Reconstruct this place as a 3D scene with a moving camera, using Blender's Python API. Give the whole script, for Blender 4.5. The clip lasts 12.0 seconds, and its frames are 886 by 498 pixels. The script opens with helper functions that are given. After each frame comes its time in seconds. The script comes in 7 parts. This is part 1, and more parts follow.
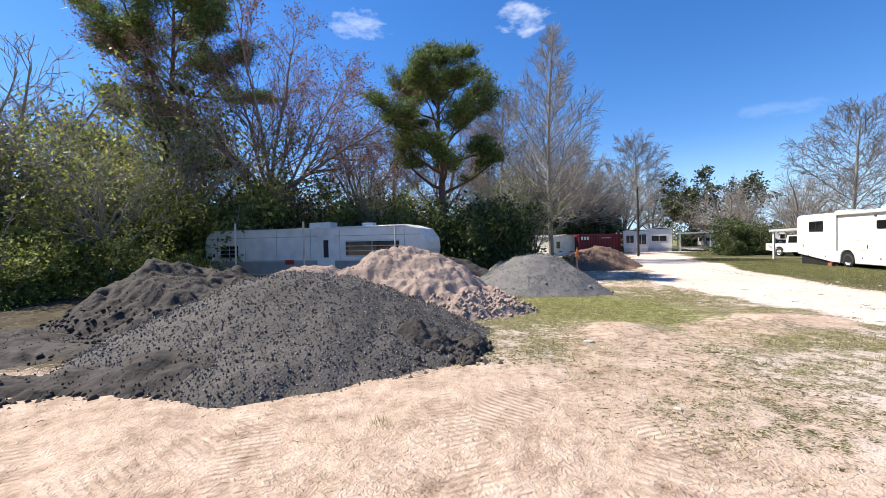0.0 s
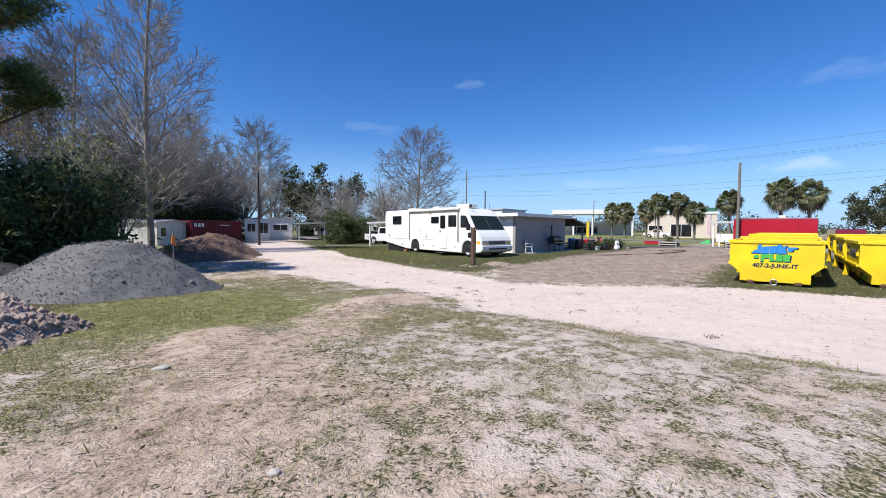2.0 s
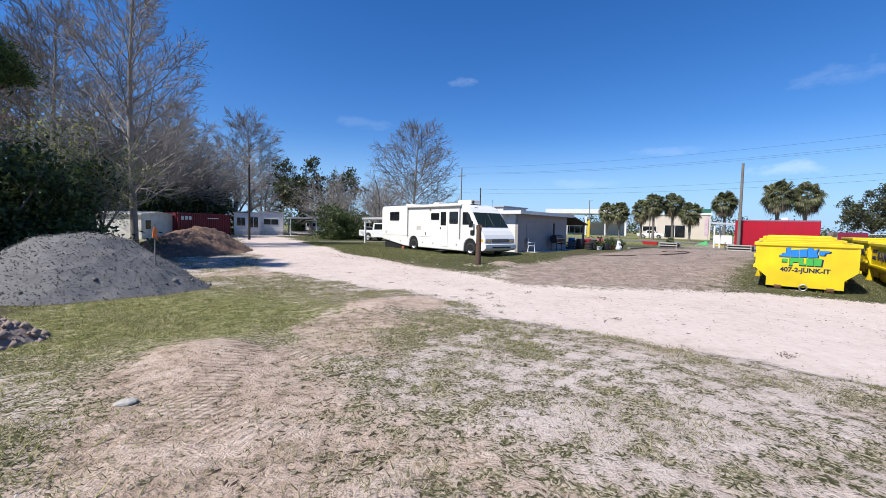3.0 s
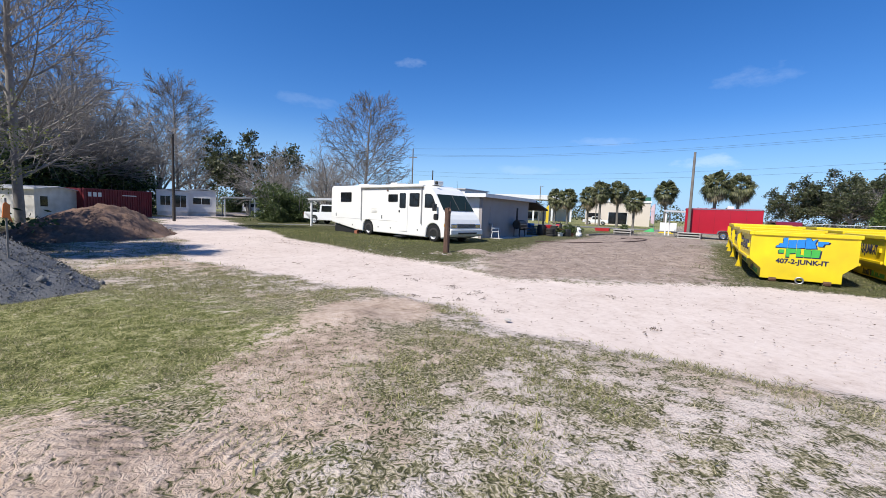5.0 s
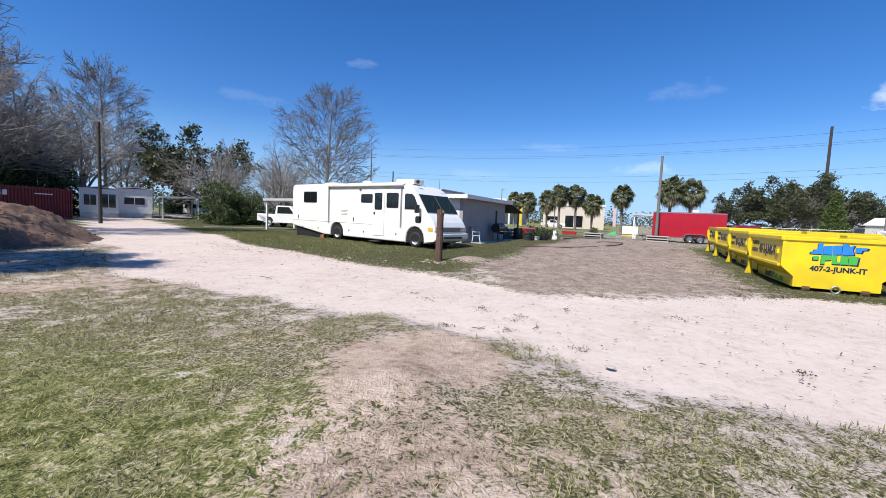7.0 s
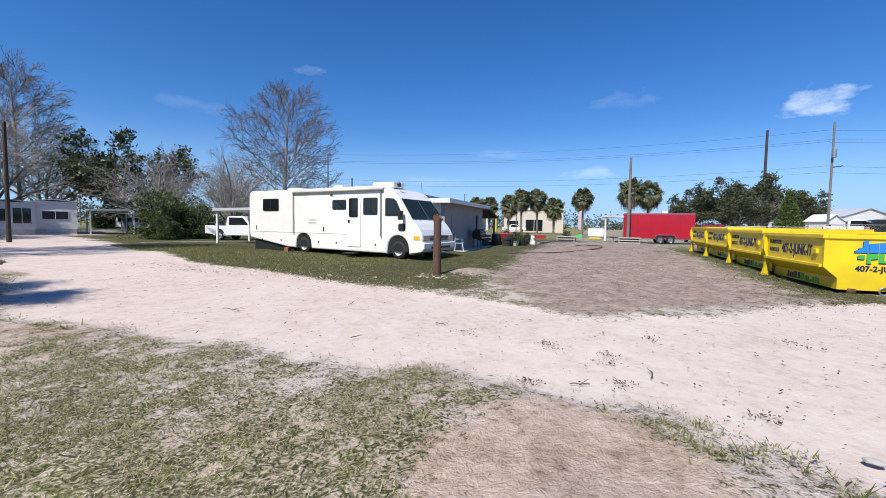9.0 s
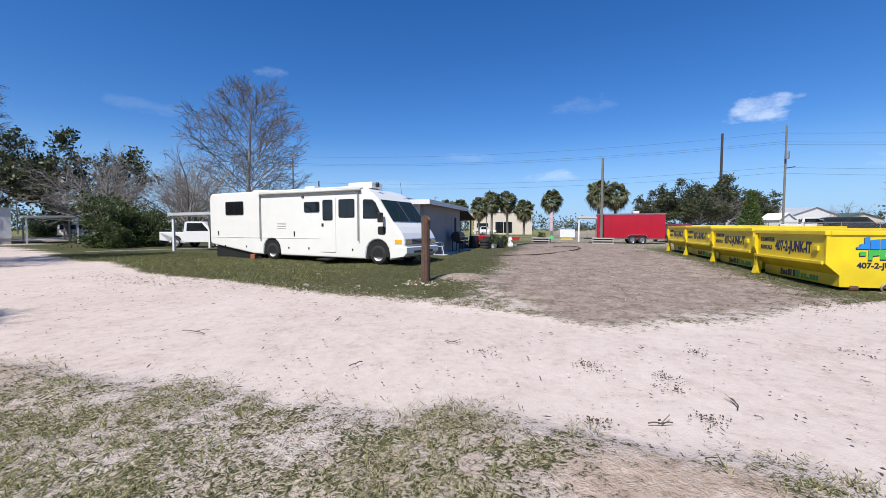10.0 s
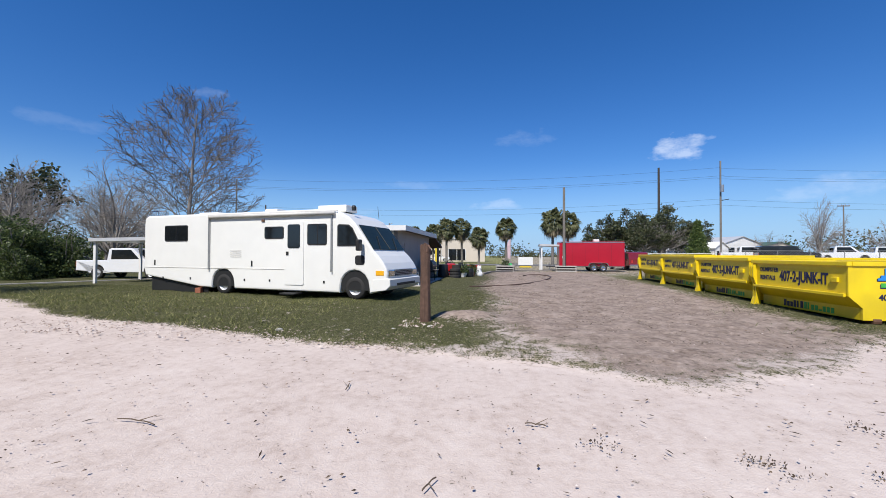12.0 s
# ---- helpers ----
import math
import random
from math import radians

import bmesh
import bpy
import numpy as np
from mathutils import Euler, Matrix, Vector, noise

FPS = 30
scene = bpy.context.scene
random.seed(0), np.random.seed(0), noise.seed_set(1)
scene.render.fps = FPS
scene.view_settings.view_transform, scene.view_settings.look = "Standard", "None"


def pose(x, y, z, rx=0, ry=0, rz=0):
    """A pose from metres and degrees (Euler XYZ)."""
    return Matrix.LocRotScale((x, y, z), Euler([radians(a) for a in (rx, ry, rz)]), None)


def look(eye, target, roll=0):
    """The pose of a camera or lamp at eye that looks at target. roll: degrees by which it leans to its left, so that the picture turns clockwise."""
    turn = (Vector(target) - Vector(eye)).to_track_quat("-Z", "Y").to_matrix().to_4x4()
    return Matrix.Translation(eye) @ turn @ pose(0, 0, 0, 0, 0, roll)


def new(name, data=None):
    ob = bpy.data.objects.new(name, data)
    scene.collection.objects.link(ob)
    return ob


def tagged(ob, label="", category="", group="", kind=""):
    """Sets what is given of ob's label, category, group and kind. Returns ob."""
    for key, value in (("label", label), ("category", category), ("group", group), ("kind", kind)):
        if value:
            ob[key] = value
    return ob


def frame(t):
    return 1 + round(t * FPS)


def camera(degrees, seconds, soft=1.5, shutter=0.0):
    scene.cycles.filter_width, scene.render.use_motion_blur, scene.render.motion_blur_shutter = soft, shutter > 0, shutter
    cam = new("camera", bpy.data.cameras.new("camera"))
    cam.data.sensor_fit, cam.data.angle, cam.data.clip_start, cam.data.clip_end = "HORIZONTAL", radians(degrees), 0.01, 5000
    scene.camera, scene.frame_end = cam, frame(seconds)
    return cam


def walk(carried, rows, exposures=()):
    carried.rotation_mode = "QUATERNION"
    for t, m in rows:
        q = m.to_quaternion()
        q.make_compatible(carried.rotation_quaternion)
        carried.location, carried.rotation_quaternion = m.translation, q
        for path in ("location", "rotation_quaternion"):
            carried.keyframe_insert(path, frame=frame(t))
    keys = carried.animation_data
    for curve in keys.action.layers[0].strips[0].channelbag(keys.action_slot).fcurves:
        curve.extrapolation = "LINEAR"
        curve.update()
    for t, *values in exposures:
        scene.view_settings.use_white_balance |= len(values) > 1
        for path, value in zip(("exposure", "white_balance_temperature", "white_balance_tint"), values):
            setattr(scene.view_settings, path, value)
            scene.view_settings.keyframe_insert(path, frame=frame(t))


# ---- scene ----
cam = camera(93.8, 12.0, 0.8)
METRES, EYE, TILT, LEAN, TURN = 13.9, 1.5, -0.7, 0.7, 0.0
ROWS = [
    (0.0, 0.0, 0.0, 0.0, -0.0, -0.23, 0.47),
    (0.5, 0.0111, 0.008, -0.0034, -24.73, -1.88, -1.0),
    (1.0, 0.0372, 0.0323, -0.0043, -41.1, -2.22, -2.59),
    (1.5, 0.0548, 0.0715, -0.0053, -47.64, -2.57, -1.19),
    (2.0, 0.0738, 0.1088, -0.0076, -48.76, -1.78, -0.27),
    (2.5, 0.0901, 0.1477, -0.0094, -49.16, -1.57, -0.58),
    (3.0, 0.1048, 0.1902, -0.0087, -50.0, -2.13, -1.15),
    (3.5, 0.1285, 0.2323, -0.0096, -51.75, -2.62, -1.22),
    (5.5, 0.2189, 0.3726, -0.0107, -57.95, -4.32, -2.09),
    (6.0, 0.239, 0.4202, -0.0124, -54.14, -3.57, -2.96),
    (6.5, 0.258, 0.4629, -0.0123, -59.22, -3.16, -2.49),
    (7.0, 0.2796, 0.5001, -0.0125, -63.85, -3.54, -2.09),
    (9.0, 0.3794, 0.6492, -0.0135, -70.0, -2.45, -0.49),
    (9.5, 0.4079, 0.6798, -0.0149, -72.18, -2.39, 0.02),
    (10.0, 0.4353, 0.7135, -0.0152, -74.49, -1.99, 0.38),
    (10.5, 0.4596, 0.7461, -0.014, -76.27, -1.21, 0.51),
    (11.0, 0.4857, 0.7782, -0.0086, -77.61, 0.05, 0.47),
    (11.5, 0.5071, 0.8086, -0.0058, -79.4, 1.01, 0.37),
    (12.0, 0.53, 0.8357, -0.0071, -81.78, 1.67, 0.4),
]
walk(cam, [(t, pose(0, 0, EYE, TILT, LEAN, TURN) @ pose(METRES * x, METRES * y, METRES * z, 90 + pitch, roll, yaw)) for t, x, y, z, yaw, pitch, roll in ROWS],
     exposures=[(0.0, 0.93, 7050, 10), (0.5, 0.68, 6750, 10), (1.0, 0.48, 6450, 10), (3.0, 0.40, 6300, 10), (7.0, 0.40, 6300, 10), (12.0, 0.18, 6250, 10)])

# ---- world, sun, exposure ----
SUN_EL, SUN_AZ = 52.0, -74.0
world = bpy.data.worlds.new("sky")
scene.world = world
world.use_nodes = True
wt = world.node_tree
sky = wt.nodes.new("ShaderNodeTexSky")
sky.sky_type = "NISHITA"
sky.sun_disc = False
sky.sun_elevation, sky.sun_rotation = radians(SUN_EL), radians(SUN_AZ)
sky.air_density, sky.dust_density, sky.ozone_density = 1.0, 0.15, 4.0
sky.altitude = 0.0
deep = wt.nodes.new("ShaderNodeHueSaturation")
deep.inputs["Saturation"].default_value = 1.28
cool = wt.nodes.new("ShaderNodeMix")
cool.data_type, cool.blend_type = "RGBA", "MULTIPLY"
cool.inputs["Factor"].default_value = 1.0
cool.inputs["B"].default_value = (0.78, 0.84, 1.04, 1)
wt.links.new(sky.outputs[0], deep.inputs["Color"])
wt.links.new(deep.outputs[0], cool.inputs["A"])
# small fair-weather clouds: compass bearing, height in degrees, half width, half height, thickness
CLOUDS = [(111.5, 12.9, 0.066, 0.027, 0.48), (93.0, 15.5, 0.07, 0.024, 0.08), (89.5, 6.8, 0.06, 0.017, 0.24), (124.7, 6.8, 0.08, 0.028, 0.18),
          (52.2, 18.8, 0.034, 0.012, 0.11), (39.2, 13.3, 0.06, 0.016, 0.06), (78.0, 9.6, 0.07, 0.010, 0.09), (68.0, 6.0, 0.10, 0.012, 0.09),
          (11.4, 27.6, 0.055, 0.034, 0.34), (-10.4, 27.2, 0.06, 0.034, 0.26), (160.0, 22.0, 0.12, 0.03, 0.5), (-120.0, 25.0, 0.12, 0.04, 0.5)]
geo = wt.nodes.new("ShaderNodeTexCoord")
sep = wt.nodes.new("ShaderNodeSeparateXYZ")
wt.links.new(geo.outputs["Generated"], sep.inputs[0])


def sky_math(op, a, b=0.0, clamp=False):
    n = wt.nodes.new("ShaderNodeMath")
    n.operation, n.use_clamp = op, clamp
    for i, q in enumerate((a, b)):
        if isinstance(q, (int, float)):
            n.inputs[i].default_value = q
        else:
            wt.links.new(q, n.inputs[i])
    return n.outputs[0]


def sky_dot(v):
    n = wt.nodes.new("ShaderNodeVectorMath")
    n.operation = "DOT_PRODUCT"
    wt.links.new(geo.outputs["Generated"], n.inputs[0])
    n.inputs[1].default_value = v
    return n.outputs["Value"]


squash = wt.nodes.new("ShaderNodeMapping")
squash.inputs["Scale"].default_value = (1.0, 1.0, 2.2)
wt.links.new(geo.outputs["Generated"], squash.inputs["Vector"])
cn = wt.nodes.new("ShaderNodeTexNoise")
cn.inputs["Scale"].default_value, cn.inputs["Detail"].default_value, cn.inputs["Roughness"].default_value = 20, 7, 0.6
wt.links.new(squash.outputs[0], cn.inputs["Vector"])
ragged = sky_math("MULTIPLY", sky_math("SUBTRACT", cn.outputs[0], 0.47), 4.0)
cover = 0.0
for az, el, wide, tall, thick in CLOUDS:
    a, e = radians(az), radians(el)
    c = Vector((math.sin(a) * math.cos(e), math.cos(a) * math.cos(e), math.sin(e)))
    right = Vector((math.cos(a), -math.sin(a), 0))
    u = sky_math("DIVIDE", sky_dot(right), wide)
    w = sky_math("DIVIDE", sky_dot(right.cross(c)), tall)
    r2 = sky_math("ADD", sky_math("MULTIPLY", u, u), sky_math("MULTIPLY", w, w))
    puff = sky_math("SUBTRACT", 1.0, sky_math("ADD", r2, ragged), True)
    puff = sky_math("MULTIPLY", sky_math("MULTIPLY", puff, thick), sky_math("GREATER_THAN", sky_dot(c), 0.5))
    cover = sky_math("MAXIMUM", puff, cover)
cl = wt.nodes.new("ShaderNodeMix")
cl.data_type = "RGBA"
cl.inputs["B"].default_value = (8.0, 8.6, 9.6, 1)
wt.links.new(cover, cl.inputs["Factor"])
# pale blue haze towards the horizon
hz = wt.nodes.new("ShaderNodeMapRange")
hz.interpolation_type = "SMOOTHSTEP"
for k, q in (("From Min", -0.02), ("From Max", 0.22), ("To Min", 0.85), ("To Max", 0.0)):
    hz.inputs[k].default_value = q
wt.links.new(sep.outputs["Z"], hz.inputs["Value"])
hm = wt.nodes.new("ShaderNodeMix")
hm.data_type = "RGBA"
hm.inputs["B"].default_value = (2.9, 4.9, 7.4, 1)
wt.links.new(hz.outputs[0], hm.inputs["Factor"])
wt.links.new(cool.outputs["Result"], hm.inputs["A"])
wt.links.new(hm.outputs["Result"], cl.inputs["A"])
wt.nodes["Background"].inputs["Strength"].default_value = 0.102
wt.links.new(cl.outputs["Result"], wt.nodes["Background"].inputs["Color"])
sun = new("sun", bpy.data.lights.new("sun", "SUN"))
sun.data.energy, sun.data.angle, sun.data.color = 5.0, radians(0.55), (1.0, 0.94, 0.85)
sx, sy = math.sin(radians(SUN_AZ)) * math.cos(radians(SUN_EL)), math.cos(radians(SUN_AZ)) * math.cos(radians(SUN_EL))
sun.matrix_world = look((sx * 50, sy * 50, math.sin(radians(SUN_EL)) * 50), (0, 0, 0))


# ---- materials ----
def mat(name, col, rough=0.6, metal=0.0, scale=6.0, var=0.25, bump=0.0, bscale=40.0, dark=None, coat=0.0, spec=0.5, per=0.0):
    """Two scales of noise vary the colour; dark is the stain colour; per varies by object."""
    m = bpy.data.materials.new(name)
    m.use_nodes = True
    nt = m.node_tree
    b = nt.nodes["Principled BSDF"]
    b.inputs["Roughness"].default_value, b.inputs["Metallic"].default_value = rough, metal
    b.inputs["Specular IOR Level"].default_value = spec
    b.inputs["Coat Weight"].default_value = coat
    tc = nt.nodes.new("ShaderNodeTexCoord")
    n1, n2 = nt.nodes.new("ShaderNodeTexNoise"), nt.nodes.new("ShaderNodeTexNoise")
    n1.inputs["Scale"].default_value, n2.inputs["Scale"].default_value = scale, scale * 0.13
    n1.inputs["Detail"].default_value, n2.inputs["Detail"].default_value = 6, 4
    for n in (n1, n2):
        nt.links.new(tc.outputs["Object"], n.inputs["Vector"])
    add = nt.nodes.new("ShaderNodeMath")
    add.operation = "ADD"
    nt.links.new(n1.outputs[0], add.inputs[0])
    nt.links.new(n2.outputs[0], add.inputs[1])
    mr = nt.nodes.new("ShaderNodeMapRange")
    mr.inputs["From Min"].default_value, mr.inputs["From Max"].default_value = 0.6, 1.4
    nt.links.new(add.outputs[0], mr.inputs["Value"])
    mix = nt.nodes.new("ShaderNodeMix")
    mix.data_type = "RGBA"
    d = dark or tuple(c * (1 - var) for c in col)
    lite = tuple(min(0.9, c * (1 + var * 0.4)) for c in col)
    mix.inputs["A"].default_value, mix.inputs["B"].default_value = (*d, 1), (*lite, 1)
    nt.links.new(mr.outputs[0], mix.inputs["Factor"])
    out = mix.outputs["Result"]
    if per:
        oi, hs, m2 = nt.nodes.new("ShaderNodeObjectInfo"), nt.nodes.new("ShaderNodeHueSaturation"), nt.nodes.new("ShaderNodeMapRange")
        m2.inputs["To Min"].default_value, m2.inputs["To Max"].default_value = 1 - per, 1 + per
        nt.links.new(oi.outputs["Random"], m2.inputs["Value"])
        nt.links.new(m2.outputs[0], hs.inputs["Value"])
        nt.links.new(out, hs.inputs["Color"])
        out = hs.outputs[0]
    nt.links.new(out, b.inputs["Base Color"])
    if bump:
        nb, bp = nt.nodes.new("ShaderNodeTexNoise"), nt.nodes.new("ShaderNodeBump")
        nb.inputs["Scale"].default_value, nb.inputs["Detail"].default_value = bscale, 5
        nt.links.new(tc.outputs["Object"], nb.inputs["Vector"])
        bp.inputs["Strength"].default_value, bp.inputs["Distance"].default_value = bump, 0.02
        nt.links.new(nb.outputs[0], bp.inputs["Height"])
        nt.links.new(bp.outputs[0], b.inputs["Normal"])
    return m


def leaf_mat(name, a, b_, c, rough=0.55, trans=0.25):
    """Leaves: colour varies by leaf, some light passes through."""
    m = bpy.data.materials.new(name)
    m.use_nodes = True
    nt = m.node_tree
    b = nt.nodes["Principled BSDF"]
    b.inputs["Roughness"].default_value = rough
    b.inputs["Specular IOR Level"].default_value = 0.35
    g, r = nt.nodes.new("ShaderNodeNewGeometry"), nt.nodes.new("ShaderNodeValToRGB")
    nt.links.new(g.outputs["Random Per Island"], r.inputs[0])
    r.color_ramp.elements[0].color, r.color_ramp.elements[1].color = (*a, 1), (*c, 1)
    e = r.color_ramp.elements.new(0.55)
    e.color = (*b_, 1)
    nt.links.new(r.outputs[0], b.inputs["Base Color"])
    if trans:
        t, mx = nt.nodes.new("ShaderNodeBsdfTranslucent"), nt.nodes.new("ShaderNodeMixShader")
        nt.links.new(r.outputs[0], t.inputs["Color"])
        mx.inputs[0].default_value = trans
        nt.links.new(b.outputs[0], mx.inputs[1])
        nt.links.new(t.outputs[0], mx.inputs[2])
        nt.links.new(mx.outputs[0], nt.nodes["Material Output"].inputs["Surface"])
    return m


M_RV = mat("white_gelcoat", (0.80, 0.79, 0.74), 0.28, scale=2, var=0.06, coat=0.3)
M_RVTRIM = mat("off_white_trim", (0.62, 0.60, 0.55), 0.5, scale=5, var=0.2)
M_GLASS = mat("tinted_glass", (0.012, 0.014, 0.016), 0.05, scale=1, var=0.3, spec=0.6)
M_WIND = mat("windscreen_glass", (0.018, 0.03, 0.028), 0.06, scale=1, var=0.3, spec=0.12)
M_RIM = mat("bright_wheel_rim", (0.60, 0.60, 0.60), 0.4, 0.4, scale=10, var=0.2)
M_BLACK = mat("black_plastic", (0.02, 0.02, 0.02), 0.5, scale=10, var=0.3)
M_TYRE = mat("tyre_rubber", (0.025, 0.024, 0.023), 0.85, scale=12, var=0.35, bump=0.3)
M_CHROME = mat("chrome", (0.62, 0.62, 0.63), 0.2, 1.0, scale=8, var=0.15)
M_STEEL = mat("galvanised_steel", (0.42, 0.43, 0.44), 0.45, 0.8, scale=8, var=0.25)
M_YEL = mat("yellow_steel_paint", (0.82, 0.62, 0.004), 0.38, scale=1.6, var=0.22, dark=(0.60, 0.43, 0.012), bump=0.12, bscale=3.0)
M_RUST = mat("rusty_steel", (0.16, 0.08, 0.045), 0.8, 0.2, scale=8, var=0.5, bump=0.4)
M_NAVY = mat("navy_lettering", (0.012, 0.014, 0.06), 0.5, scale=10, var=0.2)
M_LBLUE = mat("blue_sign_paint", (0.02, 0.22, 0.62), 0.45, scale=10, var=0.15)
M_LGREEN = mat("green_sign_paint", (0.06, 0.42, 0.06), 0.45, scale=10, var=0.15)
M_RED = mat("red_trailer_paint", (0.42, 0.006, 0.022), 0.33, scale=1.2, var=0.15, coat=0.2)
M_CONT = mat("container_red_paint", (0.17, 0.014, 0.022), 0.55, scale=1.5, var=0.35)
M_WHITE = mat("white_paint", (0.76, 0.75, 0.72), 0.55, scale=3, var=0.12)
M_OLDWHITE = mat("weathered_white_aluminium", (0.74, 0.71, 0.66), 0.55, scale=1.6, var=0.3, dark=(0.46, 0.43, 0.37), bump=0.15, bscale=6)
# greyish pink block paint, lowered so the shade on the house front is in the colour
M_STUCCO = mat("shaded_block_paint", (0.36, 0.325, 0.312), 0.85, scale=1.3, var=0.14, bump=0.5, bscale=60)
M_CREAM = mat("cream_stucco", (0.66, 0.58, 0.48), 0.85, scale=0.4, var=0.12)
M_ROOF = mat("dark_roof", (0.10, 0.09, 0.085), 0.8, scale=3, var=0.3)
M_WOODPOLE = mat("weathered_pole_wood", (0.13, 0.075, 0.052), 0.9, scale=9, var=0.5, bump=0.7, bscale=25)
M_DARKPOLE = mat("tarred_pole_wood", (0.055, 0.045, 0.038), 0.9, scale=5, var=0.35, bump=0.4, bscale=25)
M_GREYPOLE = mat("grey_pole_wood", (0.20, 0.18, 0.155), 0.9, scale=5, var=0.35, bump=0.4, bscale=25)
M_BARK = mat("grey_bark", (0.27, 0.243, 0.215), 0.95, scale=4, var=0.45, bump=0.8, bscale=14)
M_TWIGDARK = mat("dark_twig_bark", (0.17, 0.15, 0.132), 0.95, scale=2, var=0.35)
M_TWIG = mat("twig_bark", (0.31, 0.28, 0.252), 0.95, scale=2, var=0.35)
M_TWIGRED = mat("budding_twig_bark", (0.27, 0.17, 0.145), 0.95, scale=2, var=0.35)
M_PINEBARK = mat("pine_bark", (0.12, 0.075, 0.055), 0.95, scale=4, var=0.5, bump=0.9, bscale=10)
M_LEAFY = leaf_mat("bright_shrub_leaves", (0.08, 0.11, 0.025), (0.19, 0.23, 0.055), (0.42, 0.42, 0.11), trans=0.5)
M_LEAFD = leaf_mat("dark_evergreen_leaves", (0.03, 0.048, 0.016), (0.07, 0.10, 0.034), (0.16, 0.20, 0.06), 0.45, 0.4)
M_LEAFM = leaf_mat("mid_green_leaves", (0.07, 0.095, 0.025), (0.17, 0.21, 0.06), (0.36, 0.37, 0.11), 0.5, 0.5)
M_STONE = leaf_mat("mixed_crushed_stone", (0.04, 0.038, 0.036), (0.10, 0.096, 0.09), (0.26, 0.25, 0.235), 0.85, 0.0)
M_LEAFO = leaf_mat("oak_leaves", (0.03, 0.042, 0.017), (0.07, 0.083, 0.036), (0.14, 0.14, 0.065), 0.5)
M_NEEDLE = leaf_mat("pine_needles", (0.035, 0.06, 0.02), (0.10, 0.15, 0.04), (0.22, 0.27, 0.07), 0.6, 0.35)
M_BUD = leaf_mat("red_brown_buds", (0.10, 0.04, 0.03), (0.20, 0.09, 0.07), (0.28, 0.17, 0.11), 0.7)
M_BROWNV = leaf_mat("brown_vine_leaves", (0.06, 0.045, 0.022), (0.14, 0.105, 0.055), (0.25, 0.20, 0.10), 0.7, 0.4)
M_PALM = leaf_mat("palm_fronds", (0.05, 0.06, 0.024), (0.12, 0.13, 0.052), (0.26, 0.25, 0.12), 0.5, 0.3)
M_SKIRT = leaf_mat("dead_palm_fronds", (0.08, 0.065, 0.04), (0.19, 0.155, 0.10), (0.32, 0.26, 0.17), 0.8, 0.1)


# ---- building helpers ----
def finish(bm, name, smooth=False):
    me = bpy.data.meshes.new(name)
    bmesh.ops.recalc_face_normals(bm, faces=bm.faces)
    bm.to_mesh(me)
    bm.free()
    if smooth:
        me.polygons.foreach_set("use_smooth", [True] * len(me.polygons))
    return me


def part(name, geo, material, parent, label="", m=None, smooth=False):
    """One mesh object under a thing or a part, in the parent's own space."""
    me = geo if isinstance(geo, bpy.types.Mesh) else finish(geo, name, smooth)
    if not me.materials:
        me.materials.append(material)
    ob = new(name, me)
    ob.parent = parent
    if m is not None:
        ob.matrix_basis = m
    return tagged(ob, label)


def solid(name, geo, material, label, category, group="", kind="", m=None, smooth=False):
    """One top-level mesh."""
    me = geo if isinstance(geo, bpy.types.Mesh) else finish(geo, name, smooth)
    if not me.materials:
        me.materials.append(material)
    ob = new(name, me)
    if m is not None:
        ob.matrix_basis = m
    return tagged(ob, label, category, group, kind)


def thing(name, m, label, category, group="", kind=""):
    ob = new(name)
    ob.empty_display_size = 0.2
    ob.matrix_basis = m
    return tagged(ob, label, category, group, kind)


def box(x0, x1, y0, y1, z0, z1, bevel=0.0, bm=None):
    own = bm is None
    bm = bm or bmesh.new()
    vs = [bm.verts.new((x, y, z)) for x in (x0, x1) for y in (y0, y1) for z in (z0, z1)]
    fs = [bm.faces.new([vs[i] for i in q]) for q in ((0, 1, 3, 2), (4, 6, 7, 5), (0, 4, 5, 1), (2, 3, 7, 6), (0, 2, 6, 4), (1, 5, 7, 3))]
    if bevel and own:
        bmesh.ops.recalc_face_normals(bm, faces=bm.faces)
        bmesh.ops.bevel(bm, geom=bm.edges[:], offset=bevel, segments=2, affect="EDGES", profile=0.6)
    return bm


def tube(p0, p1, r0, r1=None, seg=10, bm=None, caps=True):
    bm = bm or bmesh.new()
    r1 = r0 if r1 is None else r1
    p0, p1 = Vector(p0), Vector(p1)
    q = (p1 - p0).to_track_quat("Z", "Y")
    rings = []
    for p, r in ((p0, r0), (p1, r1)):
        rings.append([bm.verts.new(p + q @ Vector((r * math.cos(a), r * math.sin(a), 0))) for a in (2 * math.pi * i / seg for i in range(seg))])
    for i in range(seg):
        bm.faces.new((rings[0][i], rings[0][(i + 1) % seg], rings[1][(i + 1) % seg], rings[1][i]))
    if caps:
        bm.faces.new(rings[0][::-1])
        bm.faces.new(rings[1])
    return bm


